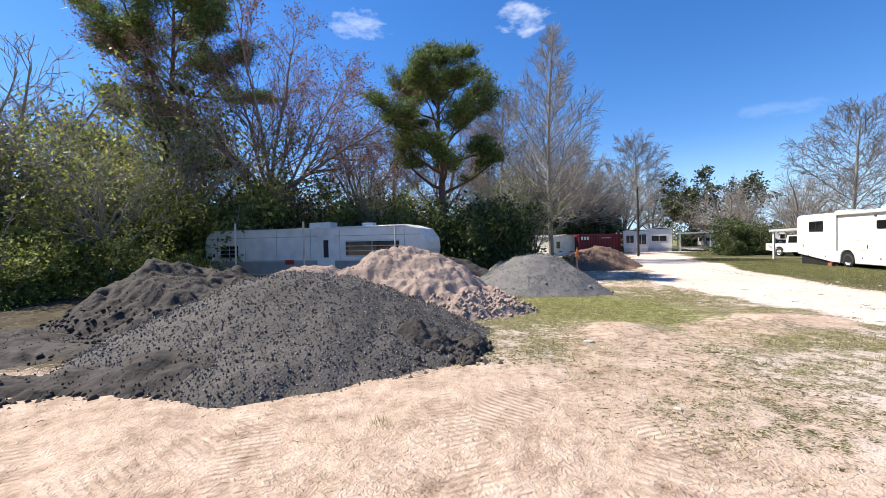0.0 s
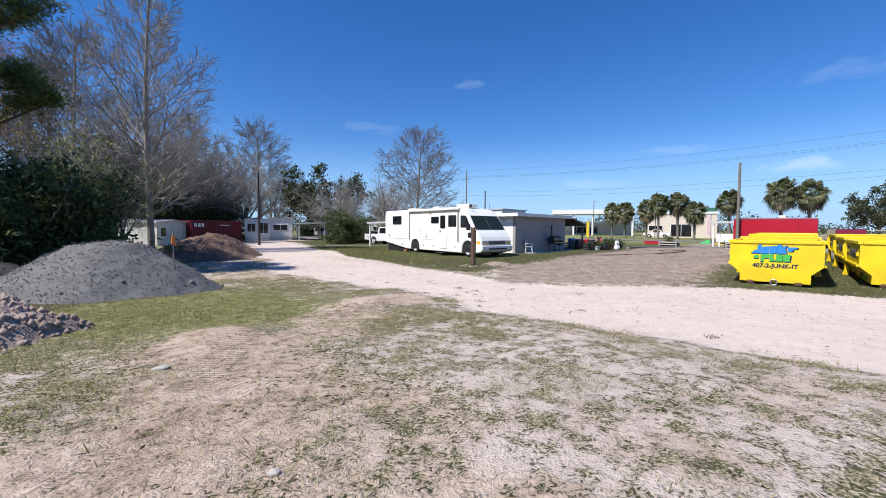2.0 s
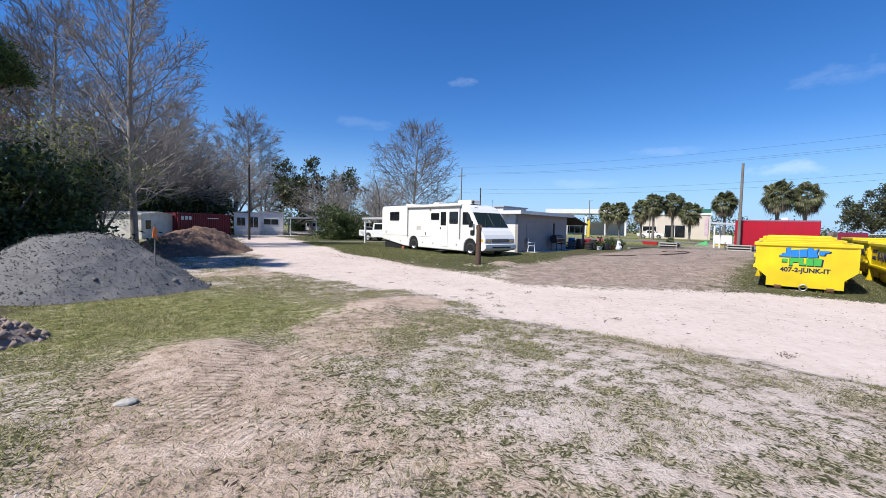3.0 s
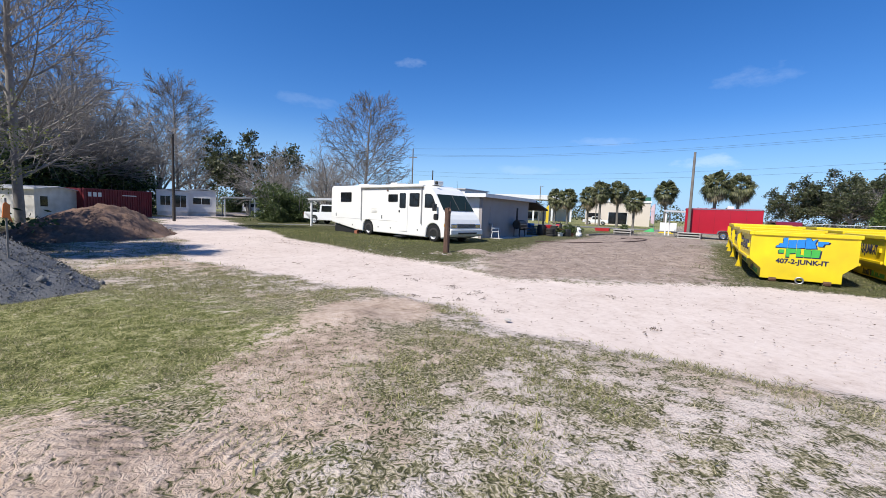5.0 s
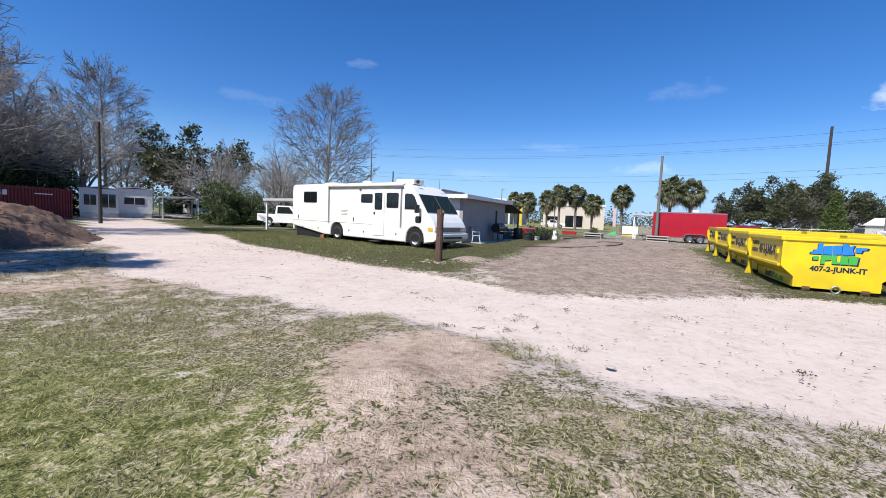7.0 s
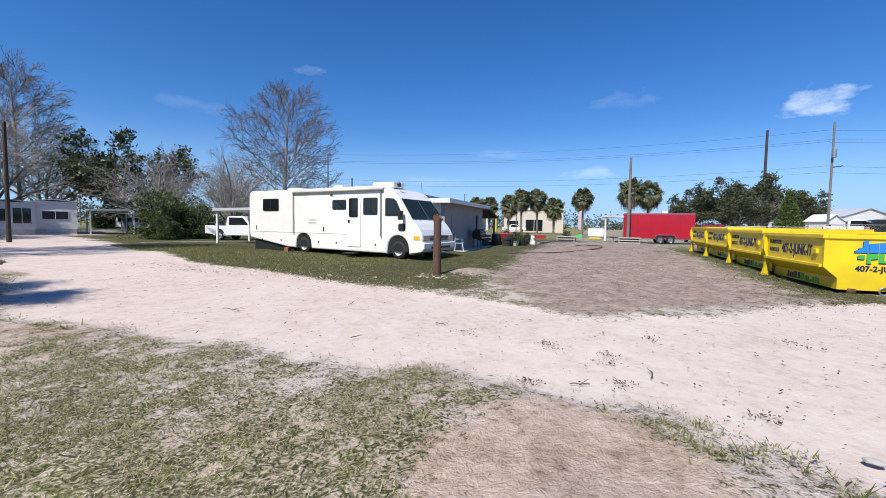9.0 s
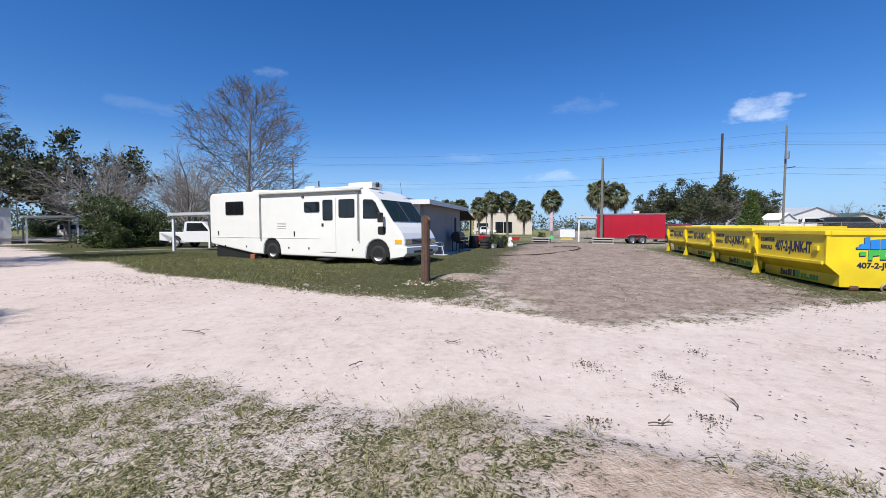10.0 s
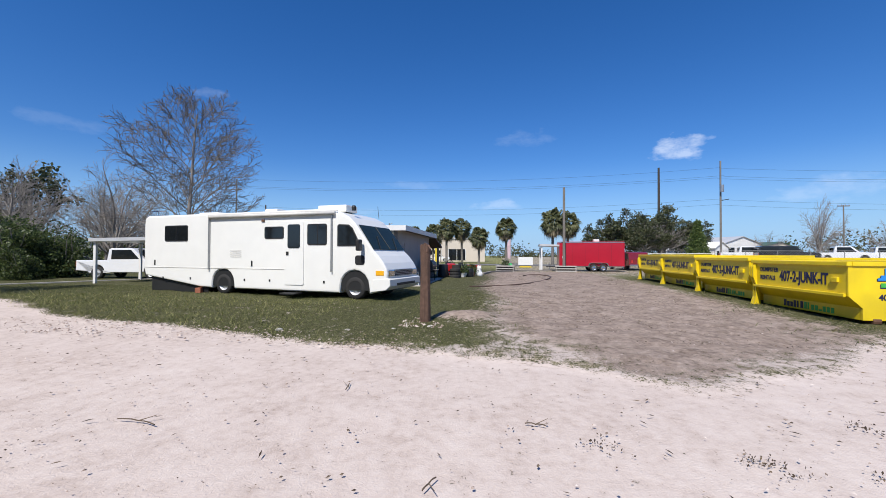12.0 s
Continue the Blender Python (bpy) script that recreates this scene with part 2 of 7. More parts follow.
def slab(pts, axis, a, b, bevel=0.0):
    """A flat outline pulled from a to b along an axis: 'y' takes (x, z) points, 'z' (x, y), 'x' (y, z)."""
    bm = bmesh.new()
    put = {"y": lambda p, d: (p[0], d, p[1]), "z": lambda p, d: (p[0], p[1], d), "x": lambda p, d: (d, p[0], p[1])}[axis]
    lo, hi = [bm.verts.new(put(p, a)) for p in pts], [bm.verts.new(put(p, b)) for p in pts]
    n = len(pts)
    f0, f1 = bm.faces.new(lo), bm.faces.new(hi)
    for i in range(n):
        bm.faces.new((lo[i], lo[(i + 1) % n], hi[(i + 1) % n], hi[i]))
    bmesh.ops.recalc_face_normals(bm, faces=bm.faces)
    if bevel:
        bmesh.ops.bevel(bm, geom=list({e for f in (f0, f1) for e in f.edges}), offset=bevel, segments=3, affect="EDGES", profile=0.6)
    return bm


def rounded(x0, x1, z0, z1, r, n=4):
    """Outline of a rectangle with round corners."""
    out = []
    for cx, cz, a0 in ((x1 - r, z1 - r, 0), (x0 + r, z1 - r, 90), (x0 + r, z0 + r, 180), (x1 - r, z0 + r, 270)):
        out += [(cx + r * math.cos(radians(a0 + 90 * i / n)), cz + r * math.sin(radians(a0 + 90 * i / n))) for i in range(n + 1)]
    return out


def raw(name, v, f, material, smooth=False):
    me = bpy.data.meshes.new(name)
    v, f = np.asarray(v, np.float32), np.asarray(f, np.int32)
    me.vertices.add(len(v))
    me.vertices.foreach_set("co", v.ravel())
    k = f.shape[1]
    me.loops.add(f.size)
    me.loops.foreach_set("vertex_index", f.ravel())
    me.polygons.add(len(f))
    me.polygons.foreach_set("loop_start", np.arange(0, f.size, k))
    me.polygons.foreach_set("loop_total", np.full(len(f), k))
    me.polygons.foreach_set("use_smooth", np.full(len(f), smooth))
    me.update(calc_edges=True)
    me.validate()
    me.materials.append(material)
    return me


def lettering(text, size, material, name="lettering", squeeze=1.0):
    """Text as a thin raised mesh, standing in the x-z plane, facing -y, left end at the origin."""
    cu = bpy.data.curves.new(name, "FONT")
    cu.body, cu.size, cu.extrude, cu.offset = text, size, 0.003, size * 0.035
    tmp = new("tmp_text", cu)
    me = bpy.data.meshes.new_from_object(tmp.evaluated_get(bpy.context.evaluated_depsgraph_get()))
    bpy.data.objects.remove(tmp)
    me.transform(Matrix.Rotation(radians(90), 4, "X") @ Matrix.Diagonal((squeeze, 1, 1, 1)))
    me.materials.clear()
    me.materials.append(material)
    return me


def ss(a, b, v):
    """A smooth step from 0 at a to 1 at b."""
    t = np.clip((v - a) / (b - a), 0, 1)
    return t * t * (3 - 2 * t)


def lay(x, y):
    """Height of the ground, without its small bumps."""
    u = x + 0.45 * y
    return -0.1 - 0.36 * ss(1, 15, u) + 0.20 * ss(18, 30, u) + 0.8 * ss(47, 58, x) * ss(1, -9, y)


def gz(x, y):
    return float(lay(np.float64(x), np.float64(y)))


def at(x, y, rz=0.0, dz=0.0):
    return pose(x, y, gz(x, y) + dz, 0, 0, rz)


# ---- ground ----
def lines(lo, hi, step, far):
    inner = np.arange(lo, hi + step / 2, step)
    out = step * 1.25 ** np.arange(1, 200)
    out = np.cumsum(out)
    out = out[out < far]
    return np.concatenate((lo - out[::-1], inner, hi + out))


def vnoise(x, y, s, seed):
    """Smooth value noise on arrays."""
    rng = np.random.RandomState(seed)
    g = rng.rand(256, 256)
    x, y = x / s, y / s
    xi, yi = np.floor(x).astype(int), np.floor(y).astype(int)
    fx, fy = x - xi, y - yi
    fx, fy = fx * fx * (3 - 2 * fx), fy * fy * (3 - 2 * fy)
    a, b = g[xi % 256, yi % 256], g[(xi + 1) % 256, yi % 256]
    c, d = g[xi % 256, (yi + 1) % 256], g[(xi + 1) % 256, (yi + 1) % 256]
    return (a * (1 - fx) + b * fx) * (1 - fy) + (c * (1 - fx) + d * fx) * fy


def fbm(x, y, s, seed, n=4):
    return sum(vnoise(x, y, s / 2 ** i, seed + i) / 2 ** (i + 1) for i in range(n)) / (1 - 0.5 ** n)


ROAD = [(13.0, -30, 5.0), (13.1, -2, 4.9), (12.3, 3.5, 3.9), (11.0, 7, 2.75), (10.85, 9.5, 2.0), (11.7, 12, 2.4), (12.1, 15, 2.5), (12.0, 17.5, 2.9), (13.5, 22, 2.3), (15.9, 29, 2.3), (19.3, 37, 2.4), (24.6, 50, 2.4), (36, 63, 2.4), (60, 84, 2.6)]


def along(x, y, path):
    """Distance to a path less its half width."""
    best = np.full(np.shape(x), 1e9)
    for (x0, y0, w0), (x1, y1, w1) in zip(path, path[1:]):
        dx, dy = x1 - x0, y1 - y0
        t = np.clip(((x - x0) * dx + (y - y0) * dy) / (dx * dx + dy * dy), 0, 1)
        best = np.minimum(best, np.hypot(x - x0 - t * dx, y - y0 - t * dy) - (w0 + t * (w1 - w0)))
    return best


def masks(x, y):
    """How much of the ground is road sand, bare lot sand, brown earth; the rest is grass."""
    n, n2 = fbm(x, y, 3.0, 5) - 0.5, fbm(x, y, 0.7, 9) - 0.5
    d = along(x, y, ROAD) + 1.6 * n + 0.5 * n2
    road = 1 - ss(-0.35, 0.45, d)
    lot = 1 - ss(-0.7, 1.3, along(x, y, [(-14, 1, 4.2), (-1.2, 1.2, 3.9), (0.7, 1.5, 2.1), (2.4, -4, 2.4)]) + 1.8 * n + 0.8 * n2)
    # the worn strip where wheels leave the lot, and the sandy mouth where they meet the track
    lot = np.maximum(lot, 0.75 * (1 - ss(-0.5, 0.8, along(x, y, [(1.2, 4.2, 1.0), (2.7, 6.0, 0.6), (3.2, 7.5, 0.55)]) + 1.4 * n + 1.3 * n2)))
    lot = np.maximum(lot, 0.68 * (1 - ss(-0.4, 0.6, along(x, y, [(3.5, 6.4, 0.3), (5.2, 7.6, 0.4), (6.4, 8.6, 0.55)]) + 1.4 * n + 1.5 * n2)))
    lot = np.maximum(lot, 0.97 * (1 - ss(-0.45, 0.55, along(x, y, [(6.5, 8.9, 0.5), (7.6, 9.2, 0.9), (9.2, 9.0, 1.0)]) + 1.2 * n + 1.0 * n2)))
    lot = np.maximum(lot, 0.6 * (1 - ss(-0.4, 0.6, along(x, y, [(6.8, 16.9, 0.5), (9.2, 17.4, 1.0)]) + 1.4 * n + 1.0 * n2)))
    e = along(x, y, [(13.6, 9.4, 0.9), (18.0, 8.2, 4.0), (30, 8.6, 4.2), (42, 8.4, 3.8)]) + 2.2 * n + 0.9 * n2
    earth = np.maximum(1 - ss(-1.4, 1.1, e), 1 - ss(0.3, 1.0, np.hypot(x - 17.5, y - 12.5)))
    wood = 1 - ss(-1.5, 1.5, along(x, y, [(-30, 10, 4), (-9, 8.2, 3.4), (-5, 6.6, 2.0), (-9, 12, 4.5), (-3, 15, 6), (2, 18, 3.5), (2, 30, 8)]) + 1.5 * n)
    return road, np.clip(lot - road, 0, 1), np.clip(np.maximum(earth, 0) - road, 0, 1), np.clip(wood - road, 0, 1)


def ground_material():
    m = bpy.data.materials.new("sandy_ground")
    m.use_nodes = True
    nt = m.node_tree
    nd, ln = nt.nodes.new, nt.links.new
    b = nt.nodes["Principled BSDF"]
    b.inputs["Roughness"].default_value = 0.95
    b.inputs["Specular IOR Level"].default_value = 0.15
    tc = nd("ShaderNodeTexCoord")

    def noi(scale, detail=6, rough=0.6):
        n = nd("ShaderNodeTexNoise")
        n.inputs["Scale"].default_value, n.inputs["Detail"].default_value, n.inputs["Roughness"].default_value = scale, detail, rough
        ln(tc.outputs["Object"], n.inputs["Vector"])
        return n.outputs[0]

    def rng(v, a, b_, c=0.0, d=1.0):
        n = nd("ShaderNodeMapRange")
        for k, q in zip(("From Min", "From Max", "To Min", "To Max"), (a, b_, c, d)):
            n.inputs[k].default_value = q
        ln(v, n.inputs["Value"])
        return n.outputs[0]

    def ramp(v, *cols):
        n = nd("ShaderNodeValToRGB")
        els = n.color_ramp.elements
        els[0].color, els[1].color = (*cols[0], 1), (*cols[-1], 1)
        for i, c in enumerate(cols[1:-1], 1):
            els.new(i / (len(cols) - 1)).color = (*c, 1)
        ln(v, n.inputs[0])
        return n.outputs[0]

    def mx(f, a, c):
        n = nd("ShaderNodeMix")
        n.data_type = "RGBA"
        ln(f, n.inputs["Factor"]), ln(a, n.inputs["A"]), ln(c, n.inputs["B"])
        return n.outputs["Result"]

    def mth(op, a, c):
        n = nd("ShaderNodeMath")
        n.operation = op
        for i, q in enumerate((a, c)):
            if isinstance(q, float):
                n.inputs[i].default_value = q
            else:
                ln(q, n.inputs[i])
        return n.outputs[0]

    def attr(k):
        n = nd("ShaderNodeAttribute")
        n.attribute_name = k
        return n.outputs["Fac"]

    fine, mid, big, grit, tuft = noi(9), noi(2.2), noi(0.35), noi(60, 3), noi(5.5)
    straw = nd("ShaderNodeTexNoise")
    straw.inputs["Scale"].default_value, straw.inputs["Detail"].default_value, straw.inputs["Distortion"].default_value = 16, 8, 2.2
    ln(tc.outputs["Object"], straw.inputs["Vector"])
    st = straw.outputs[0]
    sand = ramp(rng(mth("ADD", mth("ADD", mth("MULTIPLY", fine, 0.7), mth("MULTIPLY", grit, 0.3)), mth("ADD", mth("MULTIPLY", mid, 0.5), mth("MULTIPLY", big, 0.5))), 0.72, 1.28), (0.40, 0.318, 0.27), (0.53, 0.445, 0.392), (0.60, 0.52, 0.465))
    lot = ramp(rng(mth("ADD", fine, mid), 0.65, 1.35), (0.25, 0.18, 0.134), (0.45, 0.345, 0.268), (0.58, 0.47, 0.385))
    earth = ramp(rng(mth("ADD", fine, mid), 0.65, 1.35), (0.15, 0.112, 0.088), (0.30, 0.234, 0.19), (0.44, 0.355, 0.295))
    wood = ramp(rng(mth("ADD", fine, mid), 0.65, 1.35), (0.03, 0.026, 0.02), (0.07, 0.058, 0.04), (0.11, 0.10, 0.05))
    dry = ramp(rng(st, 0.38, 0.62), (0.05, 0.05, 0.022), (0.19, 0.17, 0.095), (0.47, 0.40, 0.30))
    grn = ramp(rng(mth("ADD", mth("MULTIPLY", st, 0.55), mth("MULTIPLY", tuft, 0.45)), 0.40, 0.60), (0.06, 0.07, 0.02), (0.18, 0.185, 0.062), (0.40, 0.365, 0.20))
    green = rng(mth("ADD", attr("green"), mth("MULTIPLY", mth("SUBTRACT", mid, 0.5), 2.0)), 0.3, 0.75)
    vrg = ramp(rng(st, 0.36, 0.64), (0.03, 0.034, 0.012), (0.075, 0.078, 0.03), (0.165, 0.15, 0.08))
    grass = mx(attr("verge"), mx(green, dry, grn), vrg)
    patch = mth("ADD", mth("ADD", mth("MULTIPLY", mid, 0.65), mth("MULTIPLY", tuft, 0.75)), mth("ADD", mth("MULTIPLY", st, 0.5), mth("MULTIPLY", grit, 0.25)))
    bare = rng(mth("ADD", patch, mth("MULTIPLY", attr("green"), -0.28)), 0.98, 1.12)
    grass = mx(bare, grass, mx(rng(big, 0.35, 0.5), lot, sand))
    wob = mth("MULTIPLY", mth("SUBTRACT", mth("ADD", st, fine), 1.0), 1.6)

    def edge(k):
        return rng(mth("ADD", attr(k), wob), 0.35, 0.65)
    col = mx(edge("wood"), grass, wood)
    col = mx(edge("earth"), col, earth)
    col = mx(edge("lot"), col, lot)
    col = mx(edge("road"), col, sand)
    ln(col, b.inputs["Base Color"])
    # tyre treads: fine bars inside wandering bands
    def wave(scale, turn, dist, kind_="BANDS"):
        mp, w = nd("ShaderNodeMapping"), nd("ShaderNodeTexWave")
        mp.inputs["Rotation"].default_value = (0, 0, radians(turn))
        ln(tc.outputs["Object"], mp.inputs["Vector"]), ln(mp.outputs[0], w.inputs["Vector"])
        w.inputs["Scale"].default_value, w.inputs["Distortion"].default_value, w.inputs["Detail"].default_value = scale, dist, 2
        w.inputs["Detail Scale"].default_value = 0.6
        return w.outputs["Fac"]
    band = rng(wave(0.22, 40, 2.5), 0.72, 0.82)
    band2 = rng(wave(0.19, -15, 3.0), 0.78, 0.86)
    tread = mth("ADD", mth("MULTIPLY", band, wave(4.2, 128, 1.2)), mth("MULTIPLY", band2, wave(4.6, 70, 1.2)))
    tread = mth("MULTIPLY", mth("MULTIPLY", tread, rng(big, 0.42, 0.58)), rng(attr("tread"), 0.2, 0.6, 0.1, 1.0))
    tread = mth("MULTIPLY", tread, rng(attr("road"), 0.2, 0.6, 1.0, 0.1))
    bp = nd("ShaderNodeBump")
    bp.inputs["Strength"].default_value, bp.inputs["Distance"].default_value = 1.0, 0.035
    relief = mth("ADD", mth("MULTIPLY", fine, 1.0), mth("ADD", mth("MULTIPLY", st, 0.9), mth("MULTIPLY", grit, 0.3)))
    ln(mth("MULTIPLY", mth("ADD", relief, mth("MULTIPLY", tread, 0.5)), rng(attr("road"), 0.2, 0.8, 1.0, 0.2)), bp.inputs["Height"])
    ln(bp.outputs[0], b.inputs["Normal"])
    return m


def make_ground():
    gx, gy = lines(-9, 23, 0.11, 2500), lines(-5, 24, 0.11, 2500)
    X, Y = np.meshgrid(gx, gy, indexing="ij")
    road, lot, earth, wood = masks(X, Y)
    near = (1 - ss(30, 60, np.hypot(X - 7, Y - 8)))
    bumps = (fbm(X, Y, 0.55, 21) - 0.5) * 0.06 * (1 - 0.85 * road) + (fbm(X, Y, 2.6, 31) - 0.5) * 0.10 * (1 - 0.6 * road) + (fbm(X, Y, 0.3, 41) - 0.5) * 0.10 * earth + (fbm(X, Y, 0.5, 51) - 0.5) * 0.14 * wood
    Z = lay(X, Y) + bumps * near + 0.05 * (1 - road) * near - 0.03
    # low humps of pinkish sand where wheels have cut across the grass
    for hx, hy, rx, ry, hh in ((6.9, 8.9, 0.9, 0.7, 0.13), (3.3, 7.7, 0.7, 0.6, 0.12)):
        Z += hh * np.exp(-(((X - hx) / rx) ** 2 + ((Y - hy) / ry) ** 2))
    # a low heap of earth beside the timber post
    Z += 0.16 * np.exp(-(((X - 17.5) / 0.6) ** 2 + ((Y - 12.5) / 0.6) ** 2))
    nx, ny = len(gx), len(gy)
    idx = np.arange(nx * ny).reshape(nx, ny)
    f = np.stack((idx[:-1, :-1], idx[1:, :-1], idx[1:, 1:], idx[:-1, 1:]), -1).reshape(-1, 4)
    me = raw("ground", np.stack((X, Y, Z), -1).reshape(-1, 3), f, ground_material(), True)
    green = np.exp(-(((X - 3.9) / 3.4) ** 2 + ((Y - 11.0) / 4.2) ** 2)) * 1.0 + 0.85 * ss(14.2, 15.0, X) * ss(11.2, 12.8, Y) + 0.55 * ss(24, 28, Y) + 0.3 * ss(24, 40, X) + 0.75 * ss(16, 17.5, X) * ss(4.8, 3.8, Y) * ss(40, 34, X)
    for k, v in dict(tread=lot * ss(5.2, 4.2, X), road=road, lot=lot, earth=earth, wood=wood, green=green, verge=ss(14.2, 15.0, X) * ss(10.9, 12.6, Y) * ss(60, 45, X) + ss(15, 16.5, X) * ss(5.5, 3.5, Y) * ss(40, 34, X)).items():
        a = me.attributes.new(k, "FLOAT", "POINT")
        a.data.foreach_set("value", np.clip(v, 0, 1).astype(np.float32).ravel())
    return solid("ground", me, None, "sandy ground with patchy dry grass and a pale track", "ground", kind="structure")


make_ground()


# ---- heaps ----
OCTA = np.array(((1, 0, 0), (-1, 0, 0), (0, 1, 0), (0, -1, 0), (0, 0, 1), (0, 0, -1)), np.float32)
OFACE = np.array(((0, 2, 4), (2, 1, 4), (1, 3, 4), (3, 0, 4), (2, 0, 5), (1, 2, 5), (3, 1, 5), (0, 3, 5)))

def heap(label, cx, cy, rx, ry, h, rot, seed, material, rough_amt, kind_name="gravel_mound", peak=1.0, n=130, skirt=1.15, stones=2500, lumps=120):
    """A tipped heap: a slumped cone with lumps and gullies."""
    g = np.linspace(-skirt, skirt, n)
    U, V = np.meshgrid(g, g, indexing="ij")
    ca, sa = math.cos(radians(rot)), math.sin(radians(rot))
    X, Y = cx + ca * U * rx - sa * V * ry, cy + sa * U * rx + ca * V * ry
    w = 0.25 * (fbm(X, Y, 2.2, seed) - 0.5)
    R = np.hypot(U, V) * (1 + w * 1.6)
    Z = np.clip(1 - R, -0.2, 1)
    Z = np.where(Z > 0, Z, Z * 0.3)
    Z = h * Z
    Z = np.where(Z > h * 0.72, h * 0.72 + (Z - h * 0.72) * (0.45 * peak), Z)
    body = ss(1.05, 0.75, R)
    Z = Z + rough_amt * body * (2.2 * (fbm(X, Y, 1.3, seed + 3) - 0.5) + 1.0 * (fbm(X, Y, 0.45, seed + 7) - 0.5) + 0.6 * (fbm(X, Y, 0.2, seed + 11) - 0.5))
    Z = Z + lay(X, Y) - 0.03 - 0.25 * ss(0.98, 1.12, R)
    idx = np.arange(n * n).reshape(n, n)
    f = np.stack((idx[:-1, :-1], idx[1:, :-1], idx[1:, 1:], idx[:-1, 1:]), -1).reshape(-1, 4)
    keep = (R < 1.1)
    ok = keep[:-1, :-1] & keep[1:, :-1] & keep[1:, 1:] & keep[:-1, 1:]
    P = np.stack((X, Y, Z), -1).reshape(-1, 3)
    o = np.array((cx, cy, gz(cx, cy)))
    used = np.unique(f[ok.ravel()])
    remap = np.full(n * n, -1)
    remap[used] = np.arange(len(used))
    me = raw(kind_name, P[used] - o, remap[f[ok.ravel()]], material, True)
    ob = solid(kind_name, me, None, label, "mound", m=Matrix.Translation(o))
    rs = np.random.RandomState(seed)
    pts = (P[used] - o)[R.ravel()[used] < 1.0]
    for count, size, low in ((stones, 0.0115, False), (lumps, 0.042, True)):
        pool = pts[pts[:, 2] - pts[:, 2].min() < h * 0.35] if low else pts
        if not count:
            continue
        c = pool[rs.randint(0, len(pool), count)] + rs.normal(0, 0.02, (count, 3))
        s = size * np.minimum(1.7, np.exp(rs.normal(0, 0.4, (count, 1, 1)))) * rs.uniform(0.6, 1.3, (count, 6, 1))
        v = (c[:, None, :] + OCTA[None] * s).reshape(-1, 3)
        f = (np.arange(count)[:, None, None] * 6 + OFACE[None]).reshape(-1, 3)
        tagged(part("loose_clod" if low else "loose_stone", raw("loose", v, f, material if low or material in (M_SOILD, M_PINKSOIL, M_MULCH) else M_STONE, low), None, ob), kind="stuff")
    return ob


M_GRAVELD = mat("dark_millings", (0.076, 0.07, 0.066), 0.9, scale=22, var=0.55, bump=1.0, bscale=34)
M_GRAVELG = mat("grey_gravel", (0.165, 0.162, 0.158), 0.9, scale=22, var=0.4, bump=0.9, bscale=40)
M_SOILD = mat("dark_soil", (0.048, 0.042, 0.038), 0.95, scale=6, var=0.55, bump=1.0, bscale=16)
M_PINKSOIL = mat("pinkish_broken_soil", (0.30, 0.23, 0.195), 0.95, scale=5, var=0.45, bump=1.0, bscale=14)
M_MULCH = mat("red_brown_mulch", (0.17, 0.105, 0.075), 0.95, scale=10, var=0.5, bump=1.0, bscale=20)

heap("broad dark asphalt-millings heap with a lumpy soil foot", -2.3, 6.9, 3.3, 2.5, 1.45, 10, 3, M_GRAVELD, 0.09, peak=0.6, n=220, stones=24000, lumps=0)
heap("low broken dark soil bank at the foot of the millings", -2.6, 5.0, 3.5, 0.7, 0.36, 10, 83, M_SOILD, 0.24, "soil_mound", stones=1500, lumps=1500)
heap("low broken dark soil bank beside the millings", -0.4, 6.0, 1.3, 0.85, 0.75, 30, 93, M_SOILD, 0.36, "soil_mound", stones=800, lumps=900)
heap("low dark soil bank beneath the undergrowth", -7.6, 6.6, 2.6, 1.3, 0.42, -10, 103, M_SOILD, 0.2, "soil_mound", stones=800, lumps=250)
heap("dark soil heap beside the wood's edge", -6.0, 9.6, 2.9, 2.4, 1.42, 0, 13, M_SOILD, 0.36, "soil_mound", n=190, stones=3500, lumps=700)
heap("pinkish broken soil heap with rough lumps", -0.9, 10.6, 2.9, 2.3, 1.85, -8, 23, M_PINKSOIL, 0.34, "soil_mound", 0.6, n=190, stones=5000, lumps=1700)
heap("low rough soil heap in front of the old trailer", -4.0, 12.5, 2.2, 1.6, 1.25, 0, 33, M_PINKSOIL, 0.2, "soil_mound")
heap("smooth conical grey gravel heap on the grass", 3.5, 15.6, 2.75, 2.5, 1.75, 0, 43, M_GRAVELG, 0.06, peak=0.75, n=170, stones=12000, lumps=60)
heap("dark soil heap under the evergreens", 0.4, 17.6, 2.4, 2.0, 1.5, 0, 53, M_SOILD, 0.16, "soil_mound")
heap("small grey earth heap under the evergreens", 3.0, 19.2, 1.8, 1.6, 1.3, 0, 63, M_GRAVELG, 0.12, "soil_mound")
heap("reddish brown mulch heap with woody debris", 9.9, 27.8, 3.7, 2.9, 1.75, 20, 73, M_MULCH, 0.26, "mulch_mound", 0.7)


